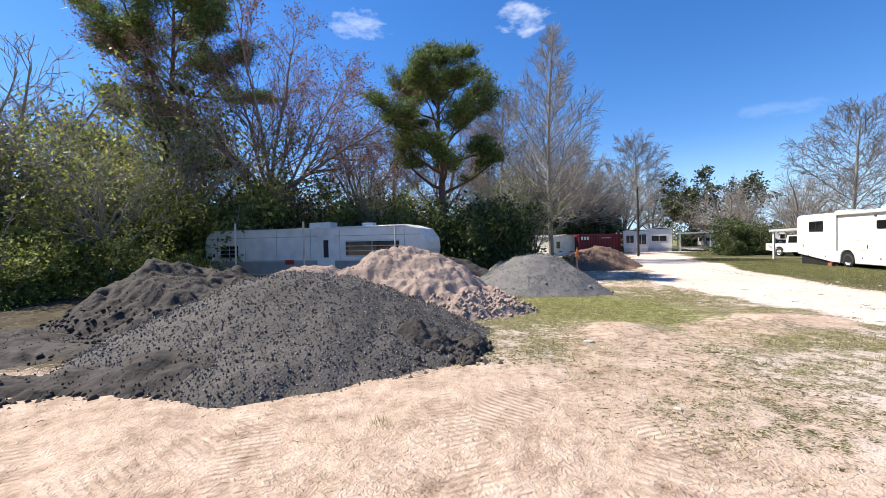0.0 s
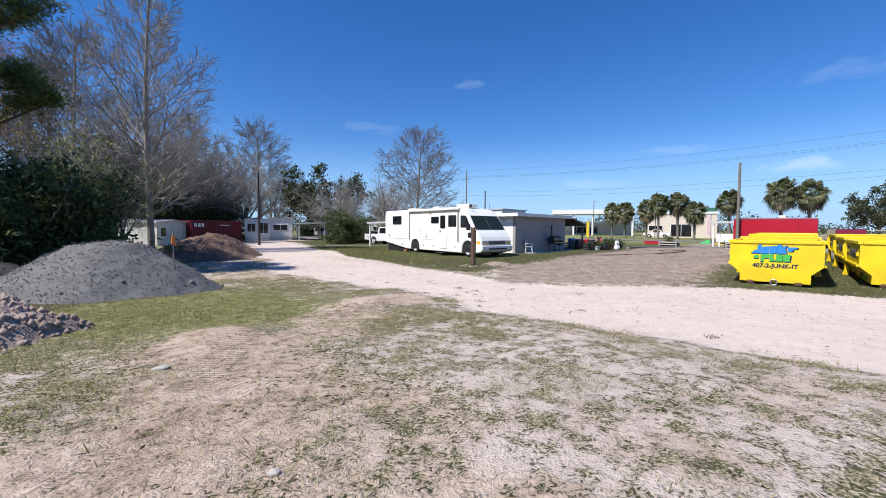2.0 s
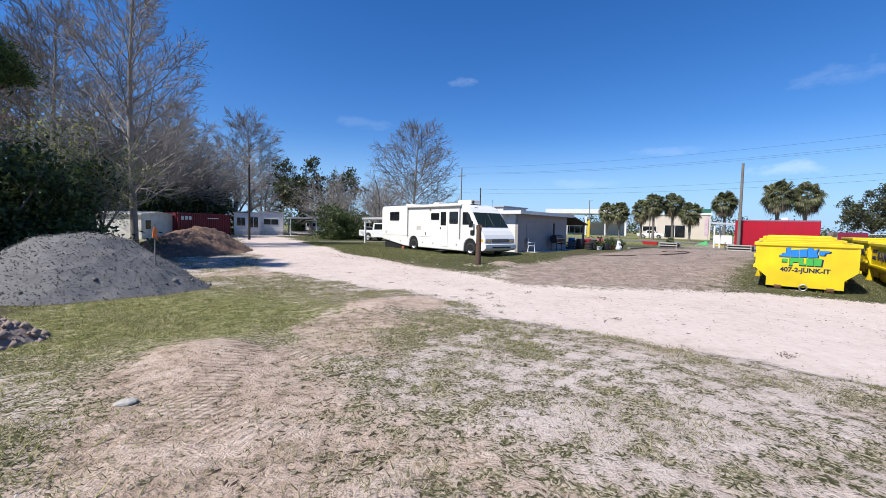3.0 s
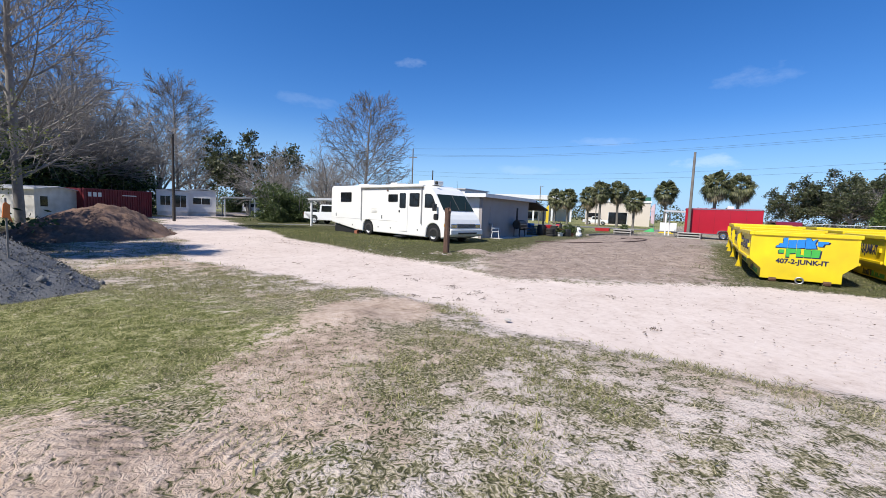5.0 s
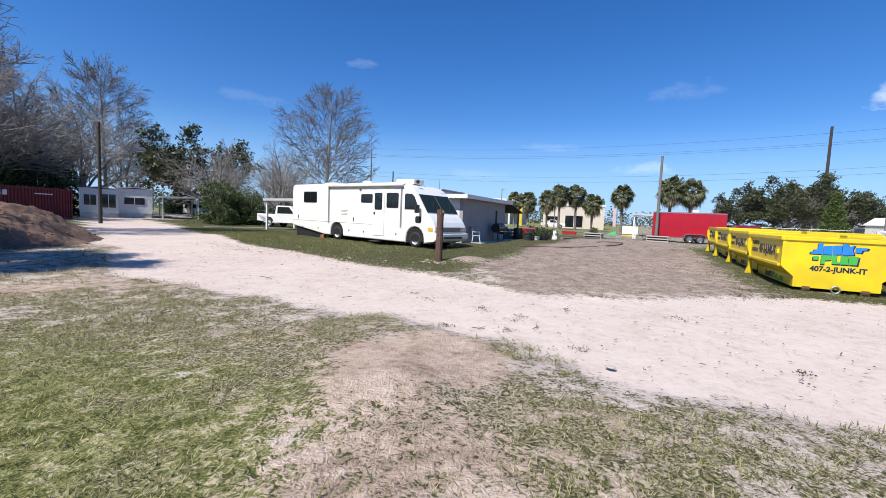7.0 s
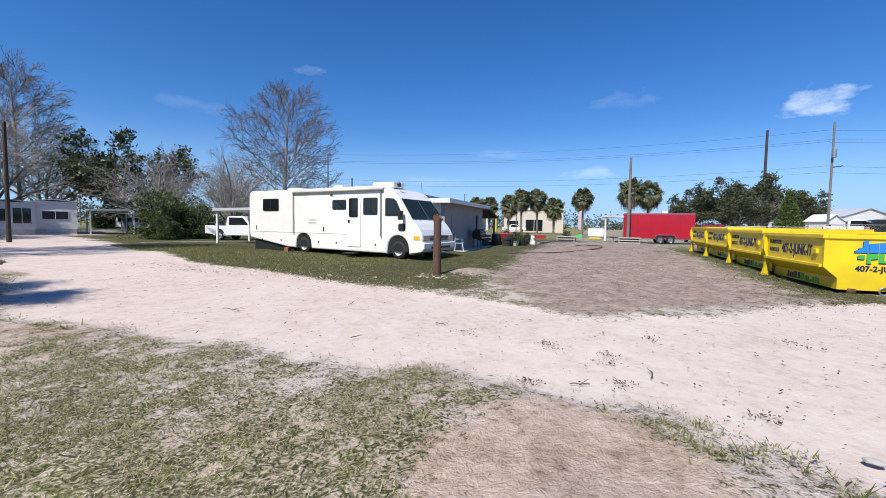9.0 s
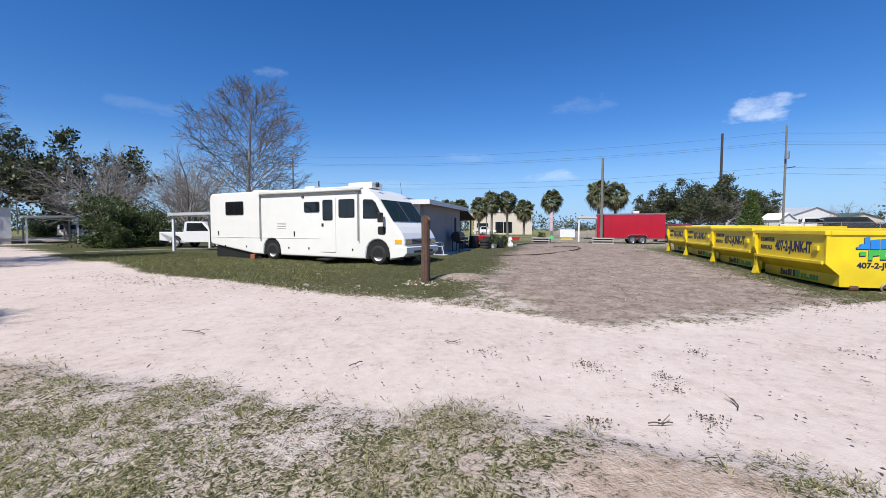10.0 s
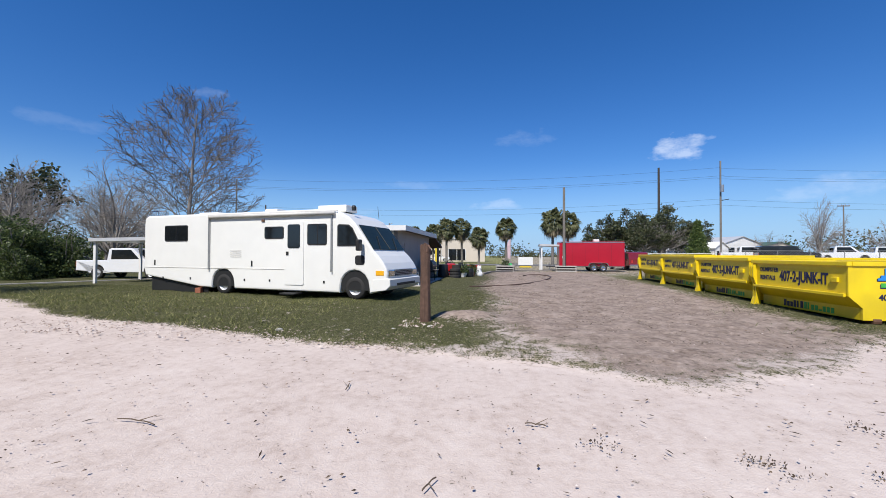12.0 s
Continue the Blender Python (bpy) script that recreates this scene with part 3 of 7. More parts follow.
# ---- vegetation ----
class Wood:
    """Gathers tapered tubes for branches."""

    def __init__(self):
        self.v, self.f, self.n = [], [], 0

    def stem(self, pts, radii, seg):
        pts = [Vector(p) for p in pts]
        first = self.n
        for i, (p, r) in enumerate(zip(pts, radii)):
            d = (pts[min(i + 1, len(pts) - 1)] - pts[max(i - 1, 0)])
            q = d.to_track_quat("Z", "Y")
            for k in range(seg):
                a = 2 * math.pi * k / seg
                self.v.append(p + q @ Vector((r * math.cos(a), r * math.sin(a), 0)))
        for i in range(len(pts) - 1):
            for k in range(seg):
                a, b = first + i * seg + k, first + i * seg + (k + 1) % seg
                self.f.append((a, b, b + seg, a + seg))
        self.n += seg * len(pts)

    def mesh(self, name, material):
        return raw(name, [tuple(v) for v in self.v], self.f, material, True)


def bough(rng, start, way, length, r, steps, wander, lift):
    pts, radii, d, p = [start.copy()], [r], way.normalized(), start.copy()
    for i in range(steps):
        d = (d + Vector((rng.uniform(-1, 1), rng.uniform(-1, 1), rng.uniform(-0.6, 0.6))) * wander + Vector((0, 0, lift))).normalized()
        p = p + d * (length / steps)
        pts.append(p.copy())
        radii.append(max(0.006, r * (1 - 0.8 * (i + 1) / steps)))
    return pts, radii


def leaves_at(rng, centres, per, spread, size, flat=0.7):
    """Small folded leaves round each centre; returns vertices and triangles."""
    c = np.repeat(np.asarray(centres, np.float32), per, 0)
    n = len(c)
    c = c + rng.normal(0, 1, (n, 3)) * np.asarray((spread, spread, spread * flat))
    a, b = rng.normal(0, 1, (n, 3)), rng.normal(0, 1, (n, 3))
    a /= np.linalg.norm(a, axis=1, keepdims=True)
    b -= (a * b).sum(1, keepdims=True) * a
    b /= np.linalg.norm(b, axis=1, keepdims=True)
    s = size * rng.uniform(0.6, 1.4, (n, 1))
    v = np.stack((c - a * s, c + b * s * 0.5, c + a * s, c - b * s * 0.5), 1).reshape(-1, 3)
    return v, np.arange(4 * n).reshape(n, 4)


def bare_tree(name, seed, h, style, trunk_r, twigs, m_twig=None, buds=0, foliage=0, leaf=None, leaf_size=0.12, first=0.25, spread=0.5, up=0.12, dens=1.25, crook=0.09):
    """A winter tree: trunk, then limbs, boughs and twigs. spire and round keep one leader, spread forks."""
    rng = random.Random(seed)
    W, C = Wood(), Wood()
    tips = []

    def aside(v, amount):
        """A way that leaves the stem at an angle."""
        v = v.normalized()
        a = Vector((rng.uniform(-1, 1), rng.uniform(-1, 1), rng.uniform(-1, 1)))
        a = (a - v * a.dot(v)).normalized()
        return v + a * amount
    if style in ("spire", "round"):
        tp, tr = bough(rng, Vector((0, 0, -0.2)), Vector((0, 0, 1)), h, trunk_r, 14, 0.03, 0.05)
        W.stem(tp, tr, 9)
        limbs = []
        count = 46 if style == "spire" else 34
        for i in range(count):
            u = first + (0.97 - first) * i / (count - 1)
            k = min(12, int(u * 14))
            p = tp[k].lerp(tp[k + 1], u * 14 - k)
            a = i * 2.4 + rng.uniform(-0.5, 0.5)
            if style == "spire":
                L = h * spread * (1.06 - u) * min(1.0, (u + 0.12) / 0.42)
            else:
                L = h * spread * max(0.12, 1 - ((u - first) / (1.06 - first)) ** 2) ** 0.7
            limbs.append((p, Vector((math.cos(a), math.sin(a), 0.38 + 0.9 * u)), L * rng.uniform(0.75, 1.08), trunk_r * 0.42 * (1.05 - u)))
    else:
        fork = h * first
        tp, tr = bough(rng, Vector((0, 0, -0.2)), Vector((rng.uniform(-.1, .1), rng.uniform(-.1, .1), 1)), fork, trunk_r, 5, 0.06, 0.1)
        tr = [trunk_r * (1.25 if i == 0 else 1 - 0.06 * i) for i in range(6)]
        W.stem(tp, tr, 10)
        limbs = []
        for i in range(9):
            a = i * 2.4 + rng.uniform(-0.4, 0.4)
            tilt = (0.25 + 0.85 * i / 8) * spread * 2 if i else 0.08
            limbs.append((tp[-1 - (i % 2)], Vector((math.sin(tilt) * math.cos(a), math.sin(tilt) * math.sin(a), math.cos(tilt))), (h - fork) * rng.uniform(0.8, 1.0) * ((1.0 - 0.18 * i / 8) if i else 0.9), trunk_r * rng.uniform(0.4, 0.6)))
    for p, d, L, r in limbs:
        lp, lr = bough(rng, p, d, L, max(r, 0.02), 7, crook, up)
        W.stem(lp, lr, 6)
        n2 = max(4, int(4 + L * dens))
        for j in range(n2):
            u = 0.15 + 0.85 * (j + rng.random()) / n2
            k = min(6, int(u * 7))
            q = lp[k].lerp(lp[k + 1], u * 7 - k)
            d2 = aside(lp[k + 1] - lp[k], rng.uniform(0.5, 0.95))
            L2 = (0.5 + L * 0.42 * (1.1 - 0.75 * u)) * rng.uniform(0.7, 1.15)
            bp, br = bough(rng, q, d2, L2, max(0.02, lr[k] * 0.45), 4, crook + 0.04, up * 0.7)
            C.stem(bp, br, 4)
            for t in range(twigs):
                u2 = 0.2 + 0.8 * (t + rng.random()) / twigs
                k2 = min(3, int(u2 * 4))
                q2 = bp[k2].lerp(bp[k2 + 1], u2 * 4 - k2)
                d3 = aside(bp[k2 + 1] - bp[k2], rng.uniform(0.5, 1.0))
                L3 = (0.3 + 0.42 * L2 * (1.1 - 0.6 * u2)) * rng.uniform(0.7, 1.2)
                wp, wr = bough(rng, q2, d3, L3, 0.013, 2, crook + 0.06, up * 0.6)
                C.stem(wp, [0.019, 0.015, 0.008], 3)
                tips += [wp[-1], wp[1].lerp(wp[2], 0.5)]
                for z in range(2):
                    b = wp[1].lerp(wp[2 * z], 0.4)
                    e = b + aside(wp[2] - wp[1], rng.uniform(0.5, 1.1)).normalized() * L3 * rng.uniform(0.35, 0.7)
                    C.stem([b, e], [0.014, 0.007], 3)
                    tips.append(e)
    out = [("trunk", W.mesh(name + "_trunk", M_BARK)), ("branchwork", C.mesh(name + "_branches", m_twig or M_TWIG))]
    nr = np.random.RandomState(seed)
    if buds:
        v, f = leaves_at(nr, [tuple(t) for t in tips], buds, 0.16, 0.058)
        out.append(("bud_haze", raw(name + "_buds", v, f, M_BUD)))
    if foliage:
        pick = nr.permutation(len(tips))[:int(len(tips) * 0.5)]
        v, f = leaves_at(nr, [tuple(tips[i]) for i in pick], foliage, 0.3, leaf_size)
        out.append(("crown", raw(name + "_crown", v, f, leaf or M_LEAFO)))
    return out


def pine_tree(name, seed, h, lean=0.0, open_=1.0):
    """An old pine: bare trunk, crooked open limbs, flat-topped tufts at their ends."""
    rng = random.Random(seed)
    W = Wood()
    tp, tr = bough(rng, Vector((0, 0, -0.2)), Vector((lean, 0, 1)), h * 0.93, 0.30, 12, 0.06, 0.02)
    W.stem(tp, tr, 10)
    tufts = []
    for i in range(22):
        u = 0.42 + 0.56 * i / 21
        k = min(11, int(u * 12))
        p = tp[k].lerp(tp[min(k + 1, 12)], u * 12 - k)
        a = i * 2.4 + rng.uniform(-0.6, 0.6)
        L = (h * 0.36 * math.sin(math.pi * min(1, (u - 0.2) / 0.88)) * rng.uniform(0.65, 1.12) + 0.5) * open_
        lp, lr = bough(rng, p, Vector((math.cos(a), math.sin(a), 0.1 + 0.45 * u)), L, 0.12 * (1.2 - u) + 0.02, 7, 0.3, 0.06)
        W.stem(lp, lr, 6)
        for j in range(int(6 + L * 2.2)):
            u2 = rng.uniform(0.35, 1.0) ** 0.7
            k2 = min(6, int(u2 * 7))
            q = lp[k2].lerp(lp[k2 + 1], u2 * 7 - k2)
            bp, br = bough(rng, q, Vector((rng.uniform(-1, 1), rng.uniform(-1, 1), rng.uniform(0.0, 0.7))), rng.uniform(0.4, 1.0), 0.03, 3, 0.25, 0.12)
            W.stem(bp, br, 4)
            tufts += [tuple(bp[-1]), tuple(bp[-1]), tuple(bp[2])]
    nr = np.random.RandomState(seed)
    c = np.repeat(np.asarray(tufts, np.float32), 70, 0)
    n = len(c)
    d = nr.normal(0, 1, (n, 3)) * (1, 1, 0.7) + (0, 0, 0.5)
    d /= np.linalg.norm(d, axis=1, keepdims=True)
    c = c + nr.normal(0, 0.2, (n, 3)) * (1.25, 1.25, 0.6)
    side = np.cross(d, nr.normal(0, 1, (n, 3)))
    side /= np.linalg.norm(side, axis=1, keepdims=True)
    L = nr.uniform(0.16, 0.34, (n, 1))
    v = np.stack((c - side * 0.022, c + side * 0.022, c + d * L), 1).reshape(-1, 3)
    return [("trunk", W.mesh(name + "_trunk", M_PINEBARK)), ("crown", raw(name + "_needles", v, np.arange(3 * n).reshape(n, 3), M_NEEDLE))]


def shrub(name, seed, h, w, leaf, size, count, stems=7):
    """A many-stemmed bush with an uneven leafy outline."""
    rng, nr = random.Random(seed), np.random.RandomState(seed)
    W = Wood()
    tips = []
    for i in range(stems):
        a = rng.uniform(0, 6.28)
        d = Vector((math.cos(a) * 0.55, math.sin(a) * 0.55, 1))
        lp, lr = bough(rng, Vector((rng.uniform(-.4, .4), rng.uniform(-.4, .4), -0.1)), d, h * rng.uniform(0.6, 1.0), 0.05 + 0.008 * h, 6, 0.2, 0.05)
        W.stem(lp, lr, 5)
        for j in range(9):
            k = rng.randint(1, 5)
            bp, br = bough(rng, lp[k], Vector((rng.uniform(-1, 1), rng.uniform(-1, 1), rng.uniform(-0.2, 0.8))), w * rng.uniform(0.25, 0.55), 0.02, 3, 0.3, 0.05)
            W.stem(bp, br, 3)
            tips += [tuple(bp[1]), tuple(bp[2]), tuple(bp[3])]
        tips.append(tuple(lp[-1]))
    skirt = [(nr.normal(0, w * 0.28), nr.normal(0, w * 0.28), abs(nr.normal(0.2, 0.22)) * h * 0.5) for i in range(len(tips) // 2)]
    v, f = leaves_at(nr, tips + skirt, max(1, count // (len(tips) + len(skirt))), 0.30, size)
    v[:, 2] = np.maximum(v[:, 2], 0.02)
    return [("stem", W.mesh(name + "_stems", M_BARK)), ("crown", raw(name + "_leaves", v, f, leaf))]


def palm(name, seed, h):
    """Cabbage palm: stout trunk, round head of fan fronds, hanging dead ones below."""
    rng, nr = random.Random(seed), np.random.RandomState(seed)
    W = Wood()
    tp, tr = bough(rng, Vector((0, 0, -0.2)), Vector((0, 0, 1)), h, 0.22, 8, 0.02, 0.05)
    W.stem(tp, [0.24 - 0.008 * i for i in range(9)], 10)
    top = tp[-1]

    def fans(n, lo, hi, reach, droop):
        """Fan fronds on stalks; each fan folds and its tips hang."""
        v, f = [], []
        for i in range(n):
            a, e = rng.uniform(0, 6.28), math.asin(rng.uniform(math.sin(radians(lo)), math.sin(radians(hi))))
            d = Vector((math.cos(a) * math.cos(e), math.sin(a) * math.cos(e), math.sin(e)))
            c = top + d * reach * rng.uniform(0.7, 1.15)
            s = d.cross(Vector((rng.uniform(-0.5, 0.5), rng.uniform(-0.5, 0.5), 1))).normalized()
            n_ = s.cross(d).normalized()
            size = rng.uniform(0.75, 1.05)
            for k in range(13):
                b = radians(-102 + 17 * k)
                o = (d * math.cos(b) + s * math.sin(b) - n_ * 0.15 * abs(math.sin(b))).normalized()
                L = size * (0.75 + 0.25 * math.cos(b))
                t = o.cross(n_).normalized() * 0.075
                q = c + o * L * 0.6
                m = len(v)
                v += [tuple(c), tuple(q + t), tuple(c + o * L * 0.95 + Vector((0, 0, -(0.28 + droop) * L))), tuple(q - t)]
                f.append((m, m + 1, m + 2, m + 3))
            m = len(v)
            v += [tuple(top), tuple(top + s * 0.03), tuple(c + s * 0.02), tuple(c)]
            f.append((m, m + 1, m + 2, m + 3))
        return v, f
    a, b = fans(120, -55, 85, 1.3, 0.15), fans(45, -84, -40, 1.05, 0.6)
    return [("trunk", W.mesh(name + "_trunk", M_GREYPOLE)), ("crown", raw(name + "_crown", *a, M_PALM)), ("dead_skirt", raw(name + "_dead", *b, M_SKIRT))]


def plant(kind, meshes, x, y, s, rz, label, category, group="", sz=None):
    ob = thing(kind, Matrix.LocRotScale((x, y, gz(x, y)), Euler((0, 0, radians(rz))), (s, s, sz or s)), label, category, group)
    for n, me in meshes:
        part(n, me, None, ob)
    return ob


T_SPIRE = bare_tree("spire", 4, 18.2, "spire", 0.22, 5, spread=0.42, first=0.14, up=0.06, dens=1.5)
T_RED = bare_tree("budding", 7, 17.0, "spread", 0.26, 5, M_TWIGRED, buds=4, first=0.28, up=0.03, spread=0.46, dens=1.7, crook=0.13)
T_RED2 = bare_tree("budding_b", 17, 14, "spread", 0.18, 4, M_TWIGRED, buds=2, spread=0.36, first=0.3, up=0.03, crook=0.13)
T_OAK = bare_tree("bare_a", 12, 11.5, "spread", 0.24, 4, first=0.2, up=0.0, spread=0.5, dens=1.6, crook=0.17)
T_OAK2 = bare_tree("bare_b", 22, 12, "spread", 0.24, 4, first=0.18, up=0.0, spread=0.46, dens=1.6, crook=0.16)
T_ROUND = bare_tree("bare_c", 31, 12.5, "round", 0.2, 5, M_TWIGDARK, first=0.2, up=0.0, spread=0.46, dens=1.8, crook=0.1)
T_LIVE = bare_tree("live_oak", 41, 11, "spread", 0.38, 4, foliage=12, leaf=M_LEAFO, leaf_size=0.2, first=0.25, up=0.0, spread=0.6, crook=0.18)
T_LEAFY = bare_tree("leafy", 51, 10.5, "spread", 0.16, 4, foliage=4, leaf=M_LEAFY, leaf_size=0.10, first=0.25, up=0.03, spread=0.44, crook=0.15)
T_VINE = bare_tree("vined", 61, 9.5, "spread", 0.2, 4, foliage=4, leaf=M_LEAFM, leaf_size=0.095, first=0.2, up=0.05, spread=0.4, crook=0.15)
T_PINE = pine_tree("pine_a", 5, 12.6, 0.0, 1.02)
T_PINE2 = pine_tree("pine_b", 9, 16.5, 0.16, 1.1)
S_GREEN = shrub("shrub_a", 3, 4.2, 3.4, M_LEAFY, 0.11, 7500)
S_MID = shrub("shrub_e", 43, 5.2, 3.8, M_LEAFM, 0.115, 7500)
S_GREEN2 = shrub("shrub_b", 13, 5.6, 3.8, M_LEAFY, 0.115, 7500)
S_DARK = shrub("shrub_c", 23, 4.6, 3.6, M_LEAFD, 0.12, 8000)
S_DARK2 = shrub("shrub_d", 33, 6.2, 4.0, M_LEAFD, 0.13, 8500)
S_FAR = shrub("shrub_g", 63, 4.8, 3.7, M_LEAFD, 0.21, 2600)
S_FAR2 = shrub("shrub_h", 73, 6.2, 4.0, M_LEAFD, 0.22, 2800)
S_BROWN = shrub("shrub_f", 53, 7.2, 4.6, M_BROWNV, 0.075, 12000)
P_A, P_B = palm("palm_a", 2, 6.3), palm("palm_b", 6, 5.0)

plant("spire_tree", T_SPIRE, 9.1, 34.8, 1.05, 0, "tall bare winter tree with a straight leader", "tree")
plant("pine_tree", T_PINE, 0.1, 24.2, 1.0, 40, "tall dark pine with open tufted limbs", "tree")
plant("pine_tree", T_PINE2, -17.5, 25, 1.0, 0, "leaning tall pine above the undergrowth", "tree")
plant("budding_tree", T_RED, -9.6, 25, 1.0, 0, "tall tree with reddish winter buds", "tree")
plant("budding_tree", T_RED2, -5.4, 28.5, 0.85, 60, "slim tree with reddish winter buds", "tree")
plant("bare_tree", T_OAK2, -19, 17.5, 1.0, 200, "bare branching tree at the wood's edge", "tree")
plant("bare_tree", T_ROUND, 31.4, 31.7, 0.86, 10, "large bare tree with a rounded fan of twigs behind the motorhome", "tree")
plant("live_oak", T_LIVE, 41, 65, 1.15, 0, "broad dark live oak beside the track", "tree")

for x, y, s_ in ((-6.6, 25.4, 1.05), (-4.6, 26.2, 0.8), (-11.5, 22.6, 0.55)):
    plant("shrub", S_BROWN, x, y, s_, 50 * x, "tall mass of brown vines over dead wood", "shrub", "brown vines in the woods")

rng = random.Random(77)
# woods on the left: undergrowth in ranks along the edge, bare trees behind
for i in range(34):
    u = i / 33
    x, y = -27 + 26 * u + rng.uniform(-1.2, 1.2), 15.8 + 10.5 * u + rng.uniform(-0.5, 2.0)
    me = rng.choice((S_GREEN, S_MID, S_GREEN2, S_MID, S_DARK))
    plant("shrub", me, x, y, rng.uniform(0.75, 1.15), rng.uniform(0, 360), "leafy green undergrowth shrub", "shrub", "undergrowth at the wood's edge")
for i in range(7):
    x, y = -30 + 4.1 * i + rng.uniform(-1, 1), 20 + 0.6 * i + rng.uniform(0, 5)
    plant("shrub", rng.choice((S_MID, S_GREEN2)), x, y, rng.uniform(0.9, 1.3), rng.uniform(0, 360), "tall leafy shrub deep in the woods", "shrub", "undergrowth deep in the woods")
for i in range(11):
    x, y = 0.4 + 0.38 * i + rng.uniform(-0.5, 0.5), 22.0 + 0.35 * i + rng.uniform(0, 2.0)
    plant("shrub", rng.choice((S_DARK, S_DARK2)), x, y, rng.uniform(0.7, 0.95), rng.uniform(0, 360), "dense dark evergreen shrub", "shrub", "evergreens behind the heaps")
for i in range(7):
    x, y = -27 + 4.6 * i + rng.uniform(-1.5, 1.5), 30 + rng.uniform(-2, 8)
    plant("bare_tree", rng.choice((T_OAK, T_OAK2, T_ROUND, T_RED2)), x, y, rng.uniform(0.8, 1.1), rng.uniform(0, 360), "bare grey woodland tree", "tree", "bare woodland trees")
for x, y, s, me in ((-20, 18.5, 0.9, T_LEAFY), (-17, 20.5, 0.8, T_VINE), (-14, 21, 1.0, T_LEAFY), (-9.5, 23.5, 0.62, T_VINE), (-4, 24, 0.55, T_VINE), (-24, 17, 1.0, T_LEAFY), (-15.5, 26, 1.1, T_LEAFY), (-2, 26, 0.5, T_VINE), (-19, 15, 0.8, T_LEAFY), (-28, 20, 1.2, T_VINE), (4, 27, 0.7, T_VINE), (6, 27.5, 0.55, T_VINE)):
    plant("woodland_tree", me, x, y, s, rng.uniform(0, 360), "slender woodland tree with thin leafy boughs", "tree", "leafy woodland trees")
for x, y, s in ((-16.5, 11.6, 0.6), (-13.2, 16.0, 0.62), (-18.2, 13.2, 0.75)):
    plant("woodland_tree", T_LEAFY, x, y, s, rng.uniform(0, 360), "slender woodland tree with thin leafy boughs", "tree", "leafy woodland trees")
for x, y, s, me in ((-12.6, 11.6, 0.42, S_MID), (-13.0, 13.0, 0.55, S_GREEN), (-15, 13.2, 0.7, S_MID), (-12.0, 15.0, 0.55, S_MID), (-14.6, 10.9, 0.5, S_GREEN), (-16.5, 15.0, 0.7, S_GREEN), (-14.2, 17.6, 0.8, S_MID), (-19.5, 12.0, 0.7, S_GREEN2), (-17.5, 17, 0.9, S_GREEN2), (-10.9, 17.2, 0.4, S_GREEN)):
    plant("shrub", me, x, y, s, rng.uniform(0, 360), "leafy green undergrowth shrub", "shrub", "undergrowth at the wood's edge")
for i in range(20):
    x, y = 4 + 1.1 * i + rng.uniform(-0.5, 0.5), 50.5 + 0.65 * i + rng.uniform(0, 3)
    plant("shrub", rng.choice((S_FAR, S_FAR2)), x, y, rng.uniform(0.8, 1.2), rng.uniform(0, 360), "dark thicket shrub behind the container", "shrub", "thicket behind the container")
for i in range(16):
    x, y = 47 + 1.6 * i + rng.uniform(-1, 1), 80 - 2.2 * i + rng.uniform(0, 3)
    plant("shrub", rng.choice((S_FAR, S_FAR2)), x, y, rng.uniform(0.6, 0.9), rng.uniform(0, 360), "dark shrub beyond the oaks", "shrub", "shrubs beyond the oaks")
# bare trees beyond the red container
for i in range(17):
    x, y = 6 + 2.0 * i + rng.uniform(-1.5, 1.5), 52 + 1.15 * i + rng.uniform(-3, 9)
    if along(np.float64(x), np.float64(y), ROAD) < 4:
        continue
    plant("bare_tree", rng.choice((T_OAK, T_OAK2, T_ROUND, T_OAK)), x, y, rng.uniform(1.2, 1.5), rng.uniform(0, 360), "bare grey woodland tree", "tree", "bare woodland trees")
for x, y, s in ((36, 42, 0.75), (40, 47, 0.85), (33, 48, 0.8), (45, 50, 0.8), (38, 54, 0.9), (50, 44, 0.7)):
    plant("bare_tree", rng.choice((T_OAK, T_OAK2)), x, y, s, rng.uniform(0, 360), "bare spreading oak behind the porch", "tree", "oaks behind the porch")
for x, y, s in ((27.5, 39.5, 0.72), (29.2, 38.5, 0.6), (31, 42, 0.7), (26.4, 37.6, 0.35)):
    plant("shrub", S_DARK2, x, y, s, rng.uniform(0, 360), "dark evergreen bush beside the track", "shrub", "bushes beside the track")
for x, y, h, me in ((71.7, 4.2, 6.6, P_A), (76, 1.4, 6.6, P_A), (82.3, 11, 6.3, P_A), (82.3, 15.9, 4.7, P_B), (87, 19.4, 6.5, P_A), (84.5, 22.1, 6.5, P_A), (88.2, 29.2, 5.2, P_B), (90, 25.6, 5.6, P_B), (92, 33, 5.4, P_B)):
    base = 6.3 if me is P_A else 5.0
    plant("palm_tree", me, x, y, 1.0, rng.uniform(0, 360), "cabbage palm with a round head over dead fronds", "palm", "palms along the far road", sz=(h + 0.25) / base)
for x, y, s in ((84, -6, 0.66), (86, -11, 0.84), (82, -15, 0.84), (92, -19, 0.84), (78, -11, 0.6), (95, -25, 0.7)):
    plant("live_oak", T_LIVE, x, y, s, rng.uniform(0, 360), "dark evergreen oak beyond the fence", "tree", "oaks beyond the fence")
for x, y, s, tall in ((78, -13.5, 0.62, 0.62), (82, -38.8, 0.6, 1.0), (90, -44, 0.6, 0.6), (92, -37, 0.5, 0.5), (80, -47, 0.6, 0.6)):
    plant("bare_tree", T_OAK, x, y, s, rng.uniform(0, 360), "bare grey tree beyond the fence", "tree", "bare trees beyond the fence", sz=tall)


